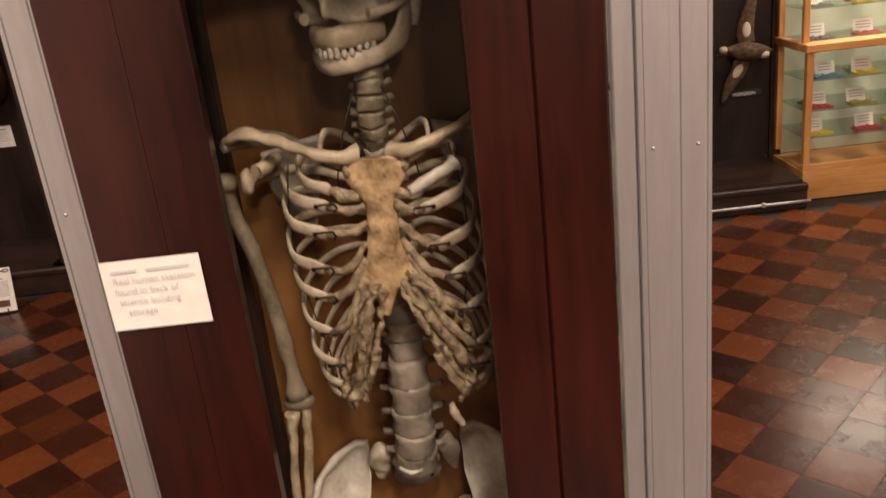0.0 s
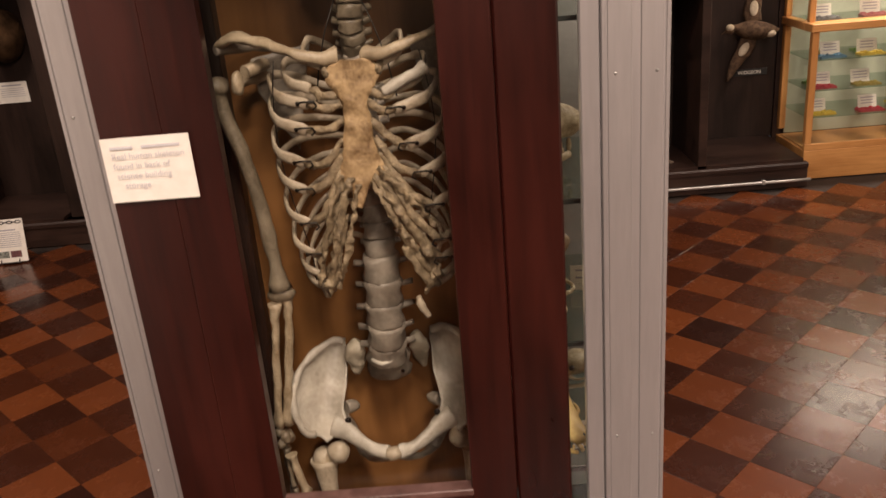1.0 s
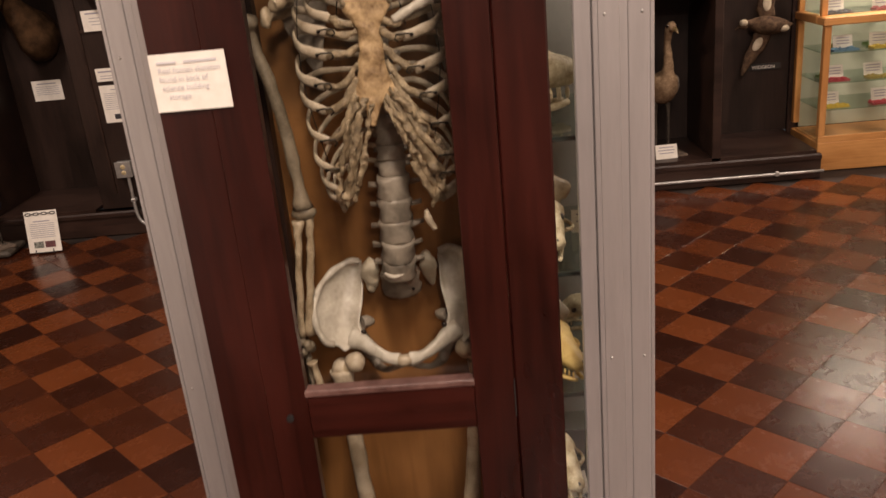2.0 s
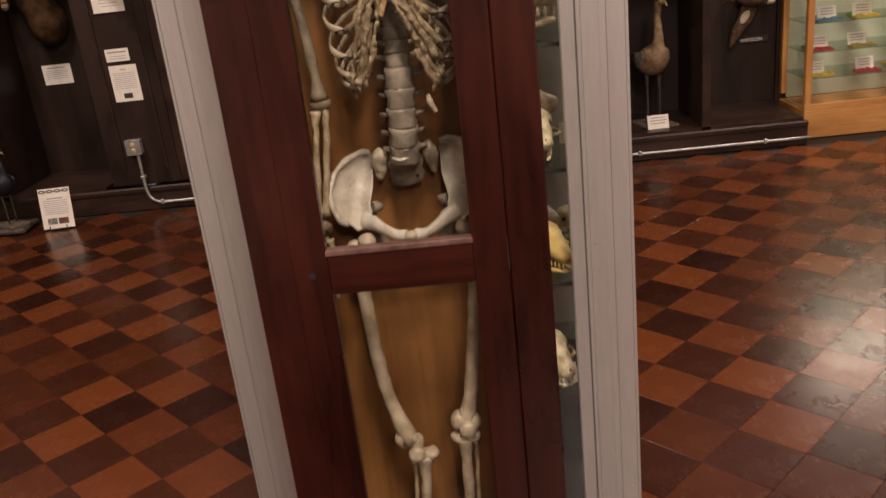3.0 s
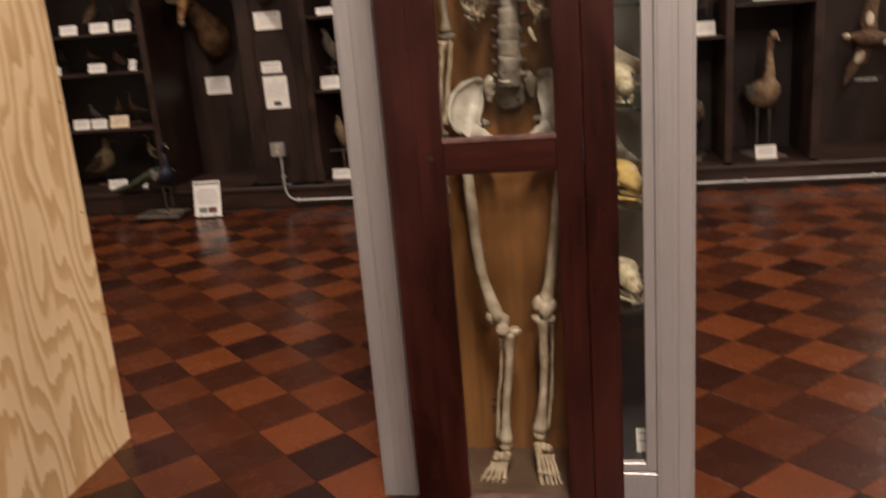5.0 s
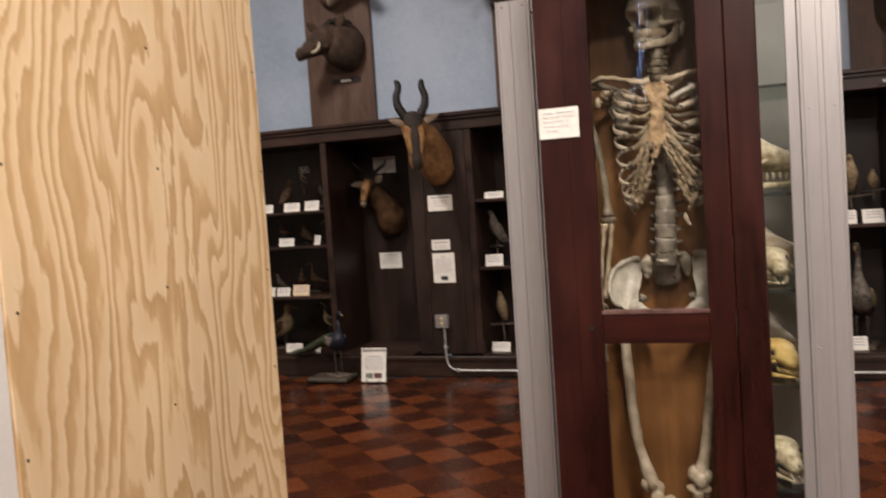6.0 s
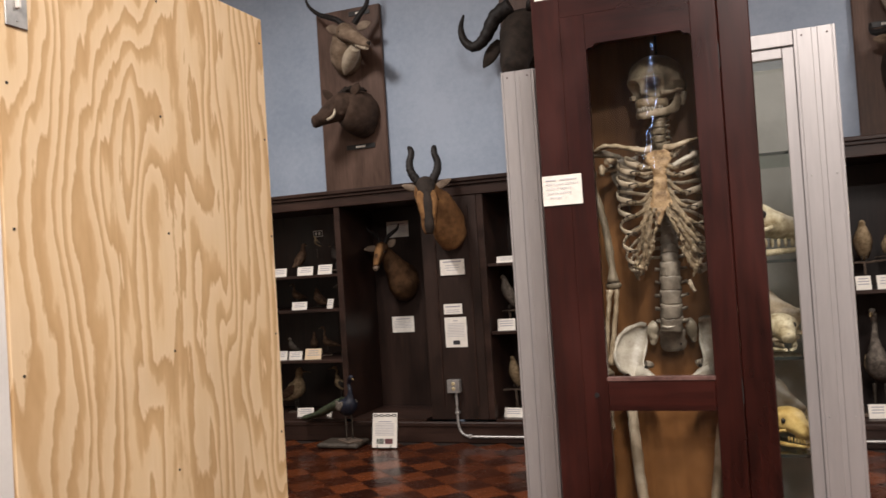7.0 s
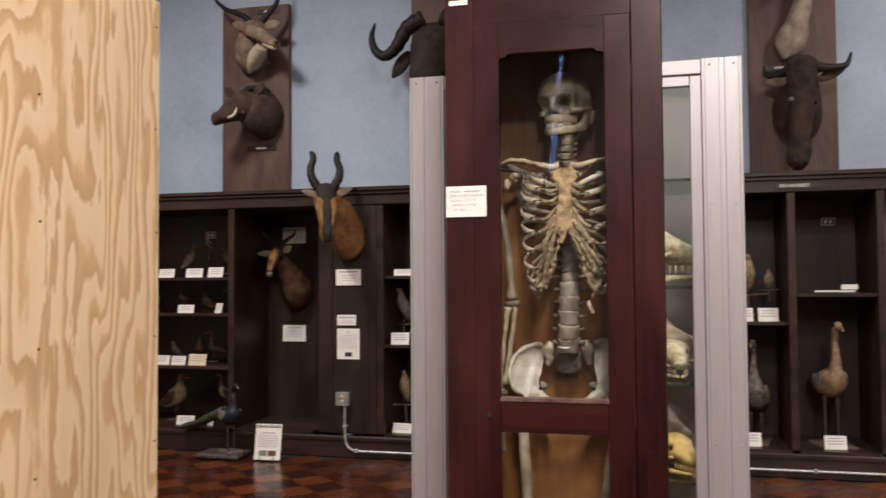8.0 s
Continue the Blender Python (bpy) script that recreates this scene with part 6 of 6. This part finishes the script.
def bird(label, at, h, turn, mat, neck=0.12, legs=0.22, plump=0.16, bill=0.10, stand="base", name="mounted_bird", wing=None, upright=0.5, head_mat=None):
    """A stuffed bird of height h that faces turn degrees round from +x."""
    o = thing(name, at, label, "stuffed bird", "stuffed birds")
    m = pose(*at, 0, 0, turn) @ Matrix.Scale(h, 4)
    def put(nm, bm, mt, parent, lb=""):
        bmesh.ops.transform(bm, matrix=m, verts=bm.verts[:])
        return part(nm, bm, mt, parent, lb)
    top = 1.0 - 0.08
    b0, b1 = legs, top - neck
    mid = (b0 + b1) / 2
    back = (b1 - b0) * (1.0 - upright)
    rows = [(-0.30 - back * 0.5, 0, b0 - 0.02 + (1 - upright) * 0.12, 0.030, 0.014), (-0.14 - back * 0.3, 0, b0 + 0.06 + (1 - upright) * 0.06, plump * 0.6, plump * 0.55), (-0.03, 0, mid - 0.02, plump, plump * 1.05), (0.06, 0, b0 + (b1 - b0) * 0.72, plump * 0.86, plump * 0.86), (0.085, 0, b1, plump * 0.45, plump * 0.45)]
    if neck > 0.2:
        rows += [(0.10, 0, b1 + neck * 0.35, plump * 0.26, plump * 0.26), (0.075, 0, b1 + neck * 0.7, plump * 0.22, plump * 0.22)]
    rows += [(0.10, 0, top - 0.035, plump * 0.40 if neck < 0.2 else plump * 0.26, plump * 0.40 if neck < 0.2 else plump * 0.26), (0.14, 0, top + 0.02, plump * 0.40 if neck < 0.2 else plump * 0.28, plump * 0.36 if neck < 0.2 else plump * 0.26), (0.20, 0, top + 0.01, plump * 0.18, plump * 0.16)]
    bm = smooth_tube(bmesh.new(), rows, 34, 14, up=(0, 1, 0))
    roughen(bm, 0.012, 0.07, at[0])
    body = put("body", bm, mat, o)
    put("bill", tube(bmesh.new(), [(0.18, 0, top + 0.008), (0.18 + bill * 0.6, 0, top - 0.004), (0.18 + bill, 0, top - 0.022)], [0.020, 0.012, 0.003], 8), BILL, body)
    for s in (-1, 1):
        w = smooth_tube(bmesh.new(), [(0.05, s * plump * 0.86, b0 + (b1 - b0) * 0.74, 0.030, 0.012), (-0.04, s * plump * 0.98, mid, plump * 0.55, 0.018), (-0.20 - back * 0.35, s * plump * 0.62, b0 + 0.06 + (1 - upright) * 0.08, plump * 0.34, 0.014), (-0.36 - back * 0.5, s * plump * 0.2, b0 - 0.03 + (1 - upright) * 0.10, 0.012, 0.008)], 16, 10, up=(0, 1, 0))
        put("wing", roughen(w, 0.006, 0.05, s), wing or mat, body)
        put("eye", ball(bmesh.new(), (0.155, s * plump * 0.30, top + 0.022), 0.010, 8, 6), EYE, body)
        leg = smooth_tube(bmesh.new(), [(-0.01, s * 0.05, b0 + 0.04, 0.022), (0.0, s * 0.05, b0 * 0.6 + 0.01, 0.011), (0.0, s * 0.05, 0.012, 0.010)], 8, 8)
        for a in (-0.5, 0, 0.5):
            tube(leg, [(0, s * 0.05, 0.012), (0.06 * math.cos(a), s * 0.05 + 0.06 * math.sin(a), 0.008)], [0.008, 0.004], 6)
        put("leg", leg, SHANK, body)
    if stand == "base":
        put("stand", B(-0.16, 0.18, -0.13, 0.13, -0.035, 0.004, bevel=0.01), TWIG, o, "rough wooden stand")
    elif stand == "branch":
        put("branch", roughen(smooth_tube(bmesh.new(), [(0.05, -0.55, -0.05, 0.030), (0.01, -0.2, -0.015, 0.032), (0.0, 0.1, -0.018, 0.030), (0.03, 0.5, 0.02, 0.022)], 16, 9), 0.012, 0.06, h), TWIG, o, "bare grey branch")
        put("upright_peg", tube(bmesh.new(), [(0, 0, -0.03), (0, 0.02, -0.62)], [0.03, 0.04], 8), TWIG, o)
    return o


bird("streaked bittern-like stuffed bird on a dark shelf", (-3.93, 4.78, 0.20), 0.40, -5, PLUME["cream"], 0.15, 0.25, 0.20, 0.26, upright=0.35, wing=PLUME["brown"])
bird("slender black and white stuffed wader on a dark shelf", (-3.47, 4.80, 0.30), 0.32, 210, PLUME["cream"], 0.28, 0.24, 0.13, 0.16, wing=PLUME["dark"])
bird("small dark stuffed songbird on a shelf", (-3.96, 4.80, 0.72), 0.17, 240, PLUME["grey"])
bird("slim brown stuffed bird on a shelf", (-3.72, 4.80, 0.72), 0.22, -60, PLUME["brown"], 0.2)
bird("upright heron-like stuffed bird on a shelf", (-3.58, 4.80, 0.72), 0.27, 200, PLUME["brown"], 0.34, 0.25, 0.13)
bird("small dark stuffed songbird on a shelf", (-3.38, 4.80, 0.72), 0.22, 250, PLUME["grey"])
bird("dark stuffed wader on a shelf", (-3.88, 4.80, 1.17), 0.23, 230, PLUME["brown"], 0.25, 0.32)
bird("plump brown stuffed bird crouched on a shelf", (-3.65, 4.80, 1.17), 0.17, 160, PLUME["brown"], 0.05, 0.08, 0.24, upright=0.1)
bird("grey stuffed songbird on a twig", (-3.42, 4.82, 1.30), 0.13, 10, PLUME["grey"], stand="branch", upright=0.2)
bird("dark stuffed pigeon on a shelf", (-4.15, 4.80, 1.17), 0.22, 300, PLUME["dark"])
bird("dark stuffed bird hanging head up beside a branch", (-3.83, 4.84, 1.49), 0.28, 70, PLUME["brown"], stand="base", upright=0.9)
bird("yellow-breasted stuffed songbird on a twig", (-3.66, 4.85, 1.70), 0.13, 200, PLUME["cream"], stand="branch", wing=PLUME["dark"])
bird("dark stuffed woodpecker-like bird on a shelf", (-3.46, 4.84, 1.50), 0.24, 180, PLUME["dark"], head_mat=None, upright=0.3)
bird("pale grey stuffed hawk on a branch", (-1.775, 4.70, 1.06), 0.30, 215, PLUME["grey"], 0.08, 0.12, 0.17, 0.05, "branch", upright=0.85)
bird("cream-breasted stuffed owl on a branch", (-1.765, 4.70, 0.40), 0.28, 265, PLUME["cream"], 0.05, 0.10, 0.17, 0.04, "branch", wing=PLUME["brown"], upright=0.9)
bird("tall fawn stuffed crane with a long neck", (1.50, 4.72, 0.20), 0.93, 282, PLUME["fawn"], 0.32, 0.38, 0.115, 0.08, upright=0.55, wing=PLUME["grey"])
bird("small pale stuffed owl on a perch", (1.085, 4.72, 1.335), 0.15, 265, PLUME["cream"], 0.05, 0.10, 0.22, 0.04, "branch", upright=0.9)
bird("large buff stuffed owl on a shelf", (0.93, 4.70, 1.30), 0.30, 265, PLUME["cream"], 0.05, 0.10, 0.20, 0.04, "branch", wing=PLUME["brown"], upright=0.9)
bird("grey and white stuffed goose on an alcove floor", (0.975, 4.72, 0.21), 0.78, 255, PLUME["grey"], 0.30, 0.22, 0.11, 0.08, wing=PLUME["cream"], upright=0.6)
# peacock beside the floor sign
pk = bird("blue peafowl with grey wings on a low dark stone", (-3.10, 4.22, 0.06), 0.56, -35, PLUME["blue"], 0.30, 0.40, 0.14, 0.06, "base", "peafowl", PLUME["grey"], 0.30)
train = smooth_tube(bmesh.new(), [(-3.16, 4.25, 0.36, 0.06, 0.05), (-3.30, 4.32, 0.32, 0.07, 0.04), (-3.46, 4.36, 0.25, 0.075, 0.03), (-3.62, 4.38, 0.21, 0.05, 0.018)], 14, 12)
part("train", roughen(train, 0.012, 0.06, 1), mottled("green_train", (0.014, 0.022, 0.012), (0.07, 0.085, 0.045), 40, 0.5, bumps=0.6, fine=120, dist=0.004), pk, "folded green-brown train")
part("rock", roughen(B(-3.36, -2.98, 4.10, 4.36, 0.0, 0.045, bevel=0.015), 0.012, 0.08, 2), SHANK, pk, "flat dark stone")

# flying duck on the alcove back
duck = thing("flying_duck", (2.29, YB - 0.04, 0.98), "dark stuffed duck mounted in flight on walnut board", "stuffed bird", "stuffed birds")
bd = part("body", roughen(smooth_tube(bmesh.new(), [(2.48, 5.0, 0.962, 0.010, 0.008), (2.43, 5.0, 0.965, 0.035, 0.030), (2.36, 5.0, 0.968, 0.062, 0.06), (2.28, 5.0, 0.975, 0.070, 0.065), (2.21, 5.0, 0.982, 0.045, 0.045), (2.165, 5.0, 0.990, 0.026, 0.026), (2.13, 5.0, 0.990, 0.034, 0.032), (2.10, 5.0, 0.975, 0.016, 0.012), (2.075, 5.0, 0.958, 0.008, 0.004)], 36, 14), 0.008, 0.05, 1), PLUME["brown"], duck)
part("crown_patch", ball(bmesh.new(), (2.128, 4.985, 1.003), (0.030, 0.026, 0.024), 12, 8), WHITE_FUR, bd, "white crown")
part("rump_patch", ball(bmesh.new(), (2.405, 4.975, 0.945), (0.040, 0.032, 0.026), 12, 8), WHITE_FUR, bd, "white flank")
for pts, ptch in (([(2.30, 1.02, 0.055), (2.285, 1.10, 0.062), (2.30, 1.20, 0.050), (2.325, 1.32, 0.036), (2.345, 1.44, 0.008)], (2.290, 1.12)), ([(2.27, 0.93, 0.055), (2.255, 0.86, 0.060), (2.21, 0.79, 0.046), (2.165, 0.71, 0.032), (2.135, 0.63, 0.008)], (2.235, 0.845))):
    w = smooth_tube(bmesh.new(), [(x, 5.01, z, r, 0.012) for x, z, r in pts], 20, 10, up=(0, 1, 0))
    wg = part("wing", roughen(w, 0.005, 0.03, ptch[1]), PLUME["brown"], bd)
    part("wing_patch", ball(bmesh.new(), (ptch[0], 4.996, ptch[1]), (0.030, 0.006, 0.052), 12, 8, Matrix.Rotation(radians(0 if ptch[1] > 1 else 32), 4, "Y")), WHITE_FUR, wg, "white wing patch")
part("bracket", B(2.27, 2.31, 5.05, 5.0995, 0.95, 0.99), BLACK, duck)

# ---- animal skulls in the metal showcase ----
YELLOW_BONE = mottled("yellow_bone", (0.38, 0.24, 0.06), (0.62, 0.46, 0.17), 26, 0.5, bumps=0.35, fine=200, dist=0.001)
OLD_BONE = mottled("old_bone", (0.20, 0.145, 0.065), (0.64, 0.57, 0.40), 36, 0.55, bumps=0.6, fine=200, dist=0.001)


def animal_skull(at, length, turn, mat, label, snout=0.5, tall=0.36, teeth=True):
    """A long-faced skull facing +x before its turn, resting on its jaw."""
    o = thing("animal_skull", at, label, "skull", "skulls on glass shelves")
    m = pose(*at, 0, 0, turn) @ Matrix.Scale(length, 4)
    def put(nm, bm, mt, parent, lb=""):
        bmesh.ops.transform(bm, matrix=m, verts=bm.verts[:])
        return part(nm, bm, mt, parent, lb)
    t = tall
    bm = smooth_tube(bmesh.new(), [(-0.46, 0, t * 0.62, 0.05, 0.06), (-0.38, 0, t * 0.72, t * 0.42, t * 0.32), (-0.22, 0, t * 0.78, t * 0.50, t * 0.36), (-0.06, 0, t * 0.76, t * 0.46, t * 0.33), (0.10, 0, t * 0.66, t * 0.34, t * 0.27), (0.30, 0, t * 0.56, t * 0.22 * (0.6 + snout), t * 0.22), (0.48, 0, t * 0.50, t * 0.16 * (0.6 + snout), t * 0.16), (0.53, 0, t * 0.46, 0.03, 0.04)], 34, 18)
    for v in bm.verts:
        for s in (-1, 1):
            d = (v.co - Vector((0.00, s * t * 0.45, t * 0.80))).length
            v.co.y -= s * 0.11 * math.exp(-(d / 0.075) ** 2)
            d = (v.co - Vector((-0.25, s * t * 0.5, t * 0.7))).length
            v.co.y -= s * 0.05 * math.exp(-(d / 0.10) ** 2)
    roughen(bm, 0.014, 0.09, at[2])
    c = put("cranium", bm, mat, o)
    for s in (-1, 1):
        put("cheek_arch", smooth_tube(bmesh.new(), [(0.10, s * t * 0.36, t * 0.56, 0.028), (-0.02, s * t * 0.56, t * 0.52, 0.024), (-0.18, s * t * 0.62, t * 0.52, 0.022), (-0.32, s * t * 0.46, t * 0.60, 0.026)], 14, 8), mat, c)
        j = smooth_tube(bmesh.new(), [(-0.30, s * t * 0.40, t * 0.48, 0.035), (-0.30, s * t * 0.40, t * 0.20, 0.050), (-0.16, s * t * 0.36, t * 0.13, 0.042), (0.15, s * t * 0.22, t * 0.13, 0.034), (0.44, s * t * 0.07, t * 0.16, 0.026)], 18, 9)
        put("lower_jaw", roughen(j, 0.008, 0.06, s), mat, o)
        # a black ball paints the shade inside the eye hollow
        put("socket_shade", ball(bmesh.new(), (0.0, s * t * 0.34, t * 0.80), (0.055, 0.03, 0.05), 10, 8), BLACK, c, "black ball for the shade in an eye hollow")
        if teeth:
            for k in range(6):
                put("tooth", ball(bmesh.new(), (0.42 - 0.075 * k, s * t * (0.13 + 0.022 * k), t * 0.29), (0.020, 0.014, 0.05), 6, 5), mat, c)
    # likewise a black ball for the shaded nose opening
    put("nose_shade", ball(bmesh.new(), (0.47, 0, t * 0.60), (0.07, 0.035, 0.035), 10, 8), BLACK, c, "black ball for the shade in the nose opening")
    return o


animal_skull((0.240, 0.56, 1.4005), 0.27, 18, OLD_BONE, "large pale animal skull on a glass shelf", 0.6, 0.62)
animal_skull((0.292, 0.50, 1.1305), 0.16, -80, OLD_BONE, "pale carnivore skull with bared teeth on glass", 0.5, 0.62)
animal_skull((0.240, 0.69, 1.1305), 0.23, -20, BONE_TAN, "long narrow animal skull on a glass shelf", 0.3, 0.75)
animal_skull((0.305, 0.49, 0.8605), 0.16, -60, YELLOW_BONE, "yellowed animal skull on a glass shelf", 0.5, 0.62)
animal_skull((0.245, 0.66, 0.8605), 0.21, -40, BONE_DIM, "weathered grey animal skull on a glass shelf", 0.4, 0.80)
animal_skull((0.355, 0.70, 0.8605), 0.12, 200, OLD_BONE, "small pale animal skull on a glass shelf", 0.5, 0.6)
animal_skull((0.300, 0.50, 0.5605), 0.17, -70, OLD_BONE, "pale rodent-like skull on a glass shelf", 0.5, 0.6)
animal_skull((0.070, 0.58, 1.1305), 0.22, -60, OLD_BONE, "pale animal skull on a glass shelf", 0.5, 0.6)
animal_skull((0.080, 0.58, 0.8605), 0.22, -90, YELLOW_BONE, "yellowed animal skull on a glass shelf", 0.5, 0.6)
animal_skull((0.000, 0.60, 1.4005), 0.22, -90, OLD_BONE, "pale animal skull on a glass shelf", 0.5, 0.6)
for x, y, z, tn in ((0.385, 0.62, 1.1305, -8), (0.335, 0.46, 0.5605, 30), (0.345, 0.44, 0.0855, 0), (0.36, 0.47, 0.8605, 20)):
    card(x, y, z, 0.055, 0.05 if z > 0.1 else 0.075, 20, tn, label="small white label card inside a metal showcase", lines=2)

# ---- coloured cards and heaps in the oak showcase ----
HUES = {"red": (0.42, 0.035, 0.05), "yellow": (0.62, 0.46, 0.05), "blue": (0.10, 0.24, 0.36), "olive": (0.34, 0.27, 0.06), "slate": (0.16, 0.17, 0.18), "green": (0.20, 0.38, 0.10), "pink": (0.52, 0.16, 0.16)}
HEAP = {k: mottled(k + "_specimens", tuple(0.6 * q for q in c), c, 40, 0.6, bumps=0.8, fine=160, dist=0.006) for k, c in HUES.items()}
ro = random.Random(8)
plan = {0.42: ("yellow", "red", "olive", "blue", "yellow", "red"), 0.60: ("red", "olive", "pink", "yellow", "green", "red"), 0.80: ("blue", "yellow", "yellow", "olive", "red", "blue"), 1.04: ("slate", "pink", "olive", "slate", "red", "blue"), 1.25: ("slate", "yellow", "green", "yellow", "blue", "olive"), 1.47: ("olive", "red", "blue", "slate", "yellow", "pink")}
for z, hues in plan.items():
    base_y = OY if z < 1 else UY
    for k, hue in enumerate(hues):
        x = OX + 0.16 + 0.29 * k + ro.uniform(-0.03, 0.03)
        y = base_y + 0.10
        tray = B(x - 0.085, x + 0.085, y - 0.035, y + 0.05, z + 0.0005, z + 0.012)
        for q in range(14):
            ball(tray, (x + ro.uniform(-0.075, 0.075), y + ro.uniform(-0.03, 0.045), z + 0.014), (ro.uniform(0.008, 0.016), ro.uniform(0.008, 0.014), ro.uniform(0.005, 0.012)), 7, 5)
        solo("specimen_tray", tray, HEAP[hue], hue + " specimens heaped on a small tray in a showcase", "specimen tray", "specimen trays", at=(x, y, z))
        card(x + ro.uniform(-0.02, 0.02), y + 0.062, z + 0.0005, 0.13, 0.095, 15, ro.uniform(-6, 6), label="white printed label card inside an oak showcase", lines=3, group="showcase cards")
        hue2 = ro.choice(list(HUES))
        if ro.random() < 0.6:
            yy = base_y + 0.27
            tray = B(x - 0.05, x + 0.09, yy - 0.03, yy + 0.05, z + 0.0005, z + 0.012)
            for q in range(8):
                ball(tray, (x + ro.uniform(-0.05, 0.08), yy + ro.uniform(-0.03, 0.045), z + 0.014), (0.012, 0.011, ro.uniform(0.006, 0.016)), 7, 5)
            solo("specimen_tray", tray, HEAP[hue2], hue2 + " specimens heaped on a small tray in a showcase", "specimen tray", "specimen trays", at=(x, yy, z))
# small white label on the mahogany header
o = thing("header_label", (-0.225, 0, 2.122), "tiny white label stuck to a mahogany case", "label")
part("sheet", B(-0.252, -0.205, -0.0015, -0.0003, 2.108, 2.120), PAPER, o)

# ---- string of lights hanging in the hall, mirrored in the case's glass ----
sl = thing("string_light", (-0.30, -2.9, 2.9), "string of tiny blue-white lights hanging in the hall", "string light")
LED = plain("blue_white_led", (0.6, 0.7, 1.0), 0.4, 0, (0.45, 0.62, 1.0), 24.0)
strands = []
for ph in (0.0, 1.0):
    strands.append([(-0.27 - 0.10 * u + 0.010 * math.sin(11 * u + 2.4 * ph) * (1 + 0.5 * ph) + 0.005 * math.sin(47 * u + ph) + 0.040 * ph * (0.3 + u), -2.9 + 0.02 * ph, 2.80 - 0.85 * u) for u in np.linspace(0, 1, 44)])
for st in strands:
    cable = part("cable", tube(bmesh.new(), [(st[0][0], st[0][1], CEIL - 0.001)] + st, 0.0015, 6), WIRE, sl)
    part("light_strand", tube(bmesh.new(), [(p[0], p[1] + 0.004, p[2]) for p in st], [0.0006 if i % 2 else 0.0013 for i in range(len(st))], 6), LED, cable, "glowing blue-white strand")

# ---- floor tiles, laid diagonally ----
HALF = 0.1625
TX, TY = -1.176, 1.20


def tile_mesh(name, mat):
    """One square tile with its corners on the axes, its top at zero, chamfered round the edge."""
    bm = bmesh.new()
    g0, g1, h = HALF - 0.0009, HALF - 0.0022, -0.0007
    ring = [(1, 0), (0, 1), (-1, 0), (0, -1)]
    lo = [bm.verts.new((x * g0, y * g0, -0.0055)) for x, y in ring]
    mid = [bm.verts.new((x * g0, y * g0, h)) for x, y in ring]
    top = [bm.verts.new((x * g1, y * g1, 0)) for x, y in ring]
    bm.faces.new(top)
    for i in range(4):
        j = (i + 1) % 4
        bm.faces.new((lo[i], lo[j], mid[j], mid[i]))
        bm.faces.new((mid[i], mid[j], top[j], top[i]))
    return mesh_from(name, bm, mat)


tile_meshes = (tile_mesh("tile_light", TILE_LIGHT), tile_mesh("tile_dark", TILE_DARK))
far = ([[], []], [[], []])
cells = []
for i in range(-45, 46):
    for j in range(-45, 46):
        cx, cy = TX + HALF * (i - j), TY + HALF * (i + j) + HALF
        if X0 + HALF < cx < X1 - HALF and Y0 + HALF < cy < FRONT - 0.0:
            cells.append((abs(cx) * 0.8 + abs(cy - 1.1), cx, cy, i, j))
cells.sort()
rt = random.Random(5)
for k, (d, cx, cy, i, j) in enumerate(cells):
    kind = i % 2 ^ j % 2
    if k < 300:
        ob = new("tile", tile_meshes[kind])
        ob.location = (cx, cy, rt.uniform(-0.0003, 0.0003))
        ob.rotation_euler = (rt.uniform(-0.0012, 0.0012), rt.uniform(-0.0012, 0.0012), 0)
        ob.parent = floor
        continue
    vs, fs = far[kind]
    n = len(vs)
    a, b = HALF - 0.0009, HALF - 0.0022
    tilt = (rt.uniform(-0.0012, 0.0012), rt.uniform(-0.0012, 0.0012))
    for g, z in ((a, -0.0055), (a, -0.0007), (b, 0.0)):
        for x, y in ((1, 0), (0, 1), (-1, 0), (0, -1)):
            vs.append((cx + x * g, cy + y * g, z + tilt[0] * x * g + tilt[1] * y * g))
    fs.append((n + 8, n + 9, n + 10, n + 11))
    for q in range(4):
        r = (q + 1) % 4
        fs.append((n + q, n + r, n + 4 + r, n + 4 + q))
        fs.append((n + 4 + q, n + 4 + r, n + 8 + r, n + 8 + q))
for (vs, fs), mat, nm in zip(far, (TILE_LIGHT_FAR, TILE_DARK_FAR), ("rust_tiles", "umber_tiles")):
    me = bpy.data.meshes.new(nm)
    me.from_pydata(vs, [], fs)
    me.materials.append(mat)
    ob = new(nm, me)
    ob.parent = floor
    tagged(ob, kind="stuff")
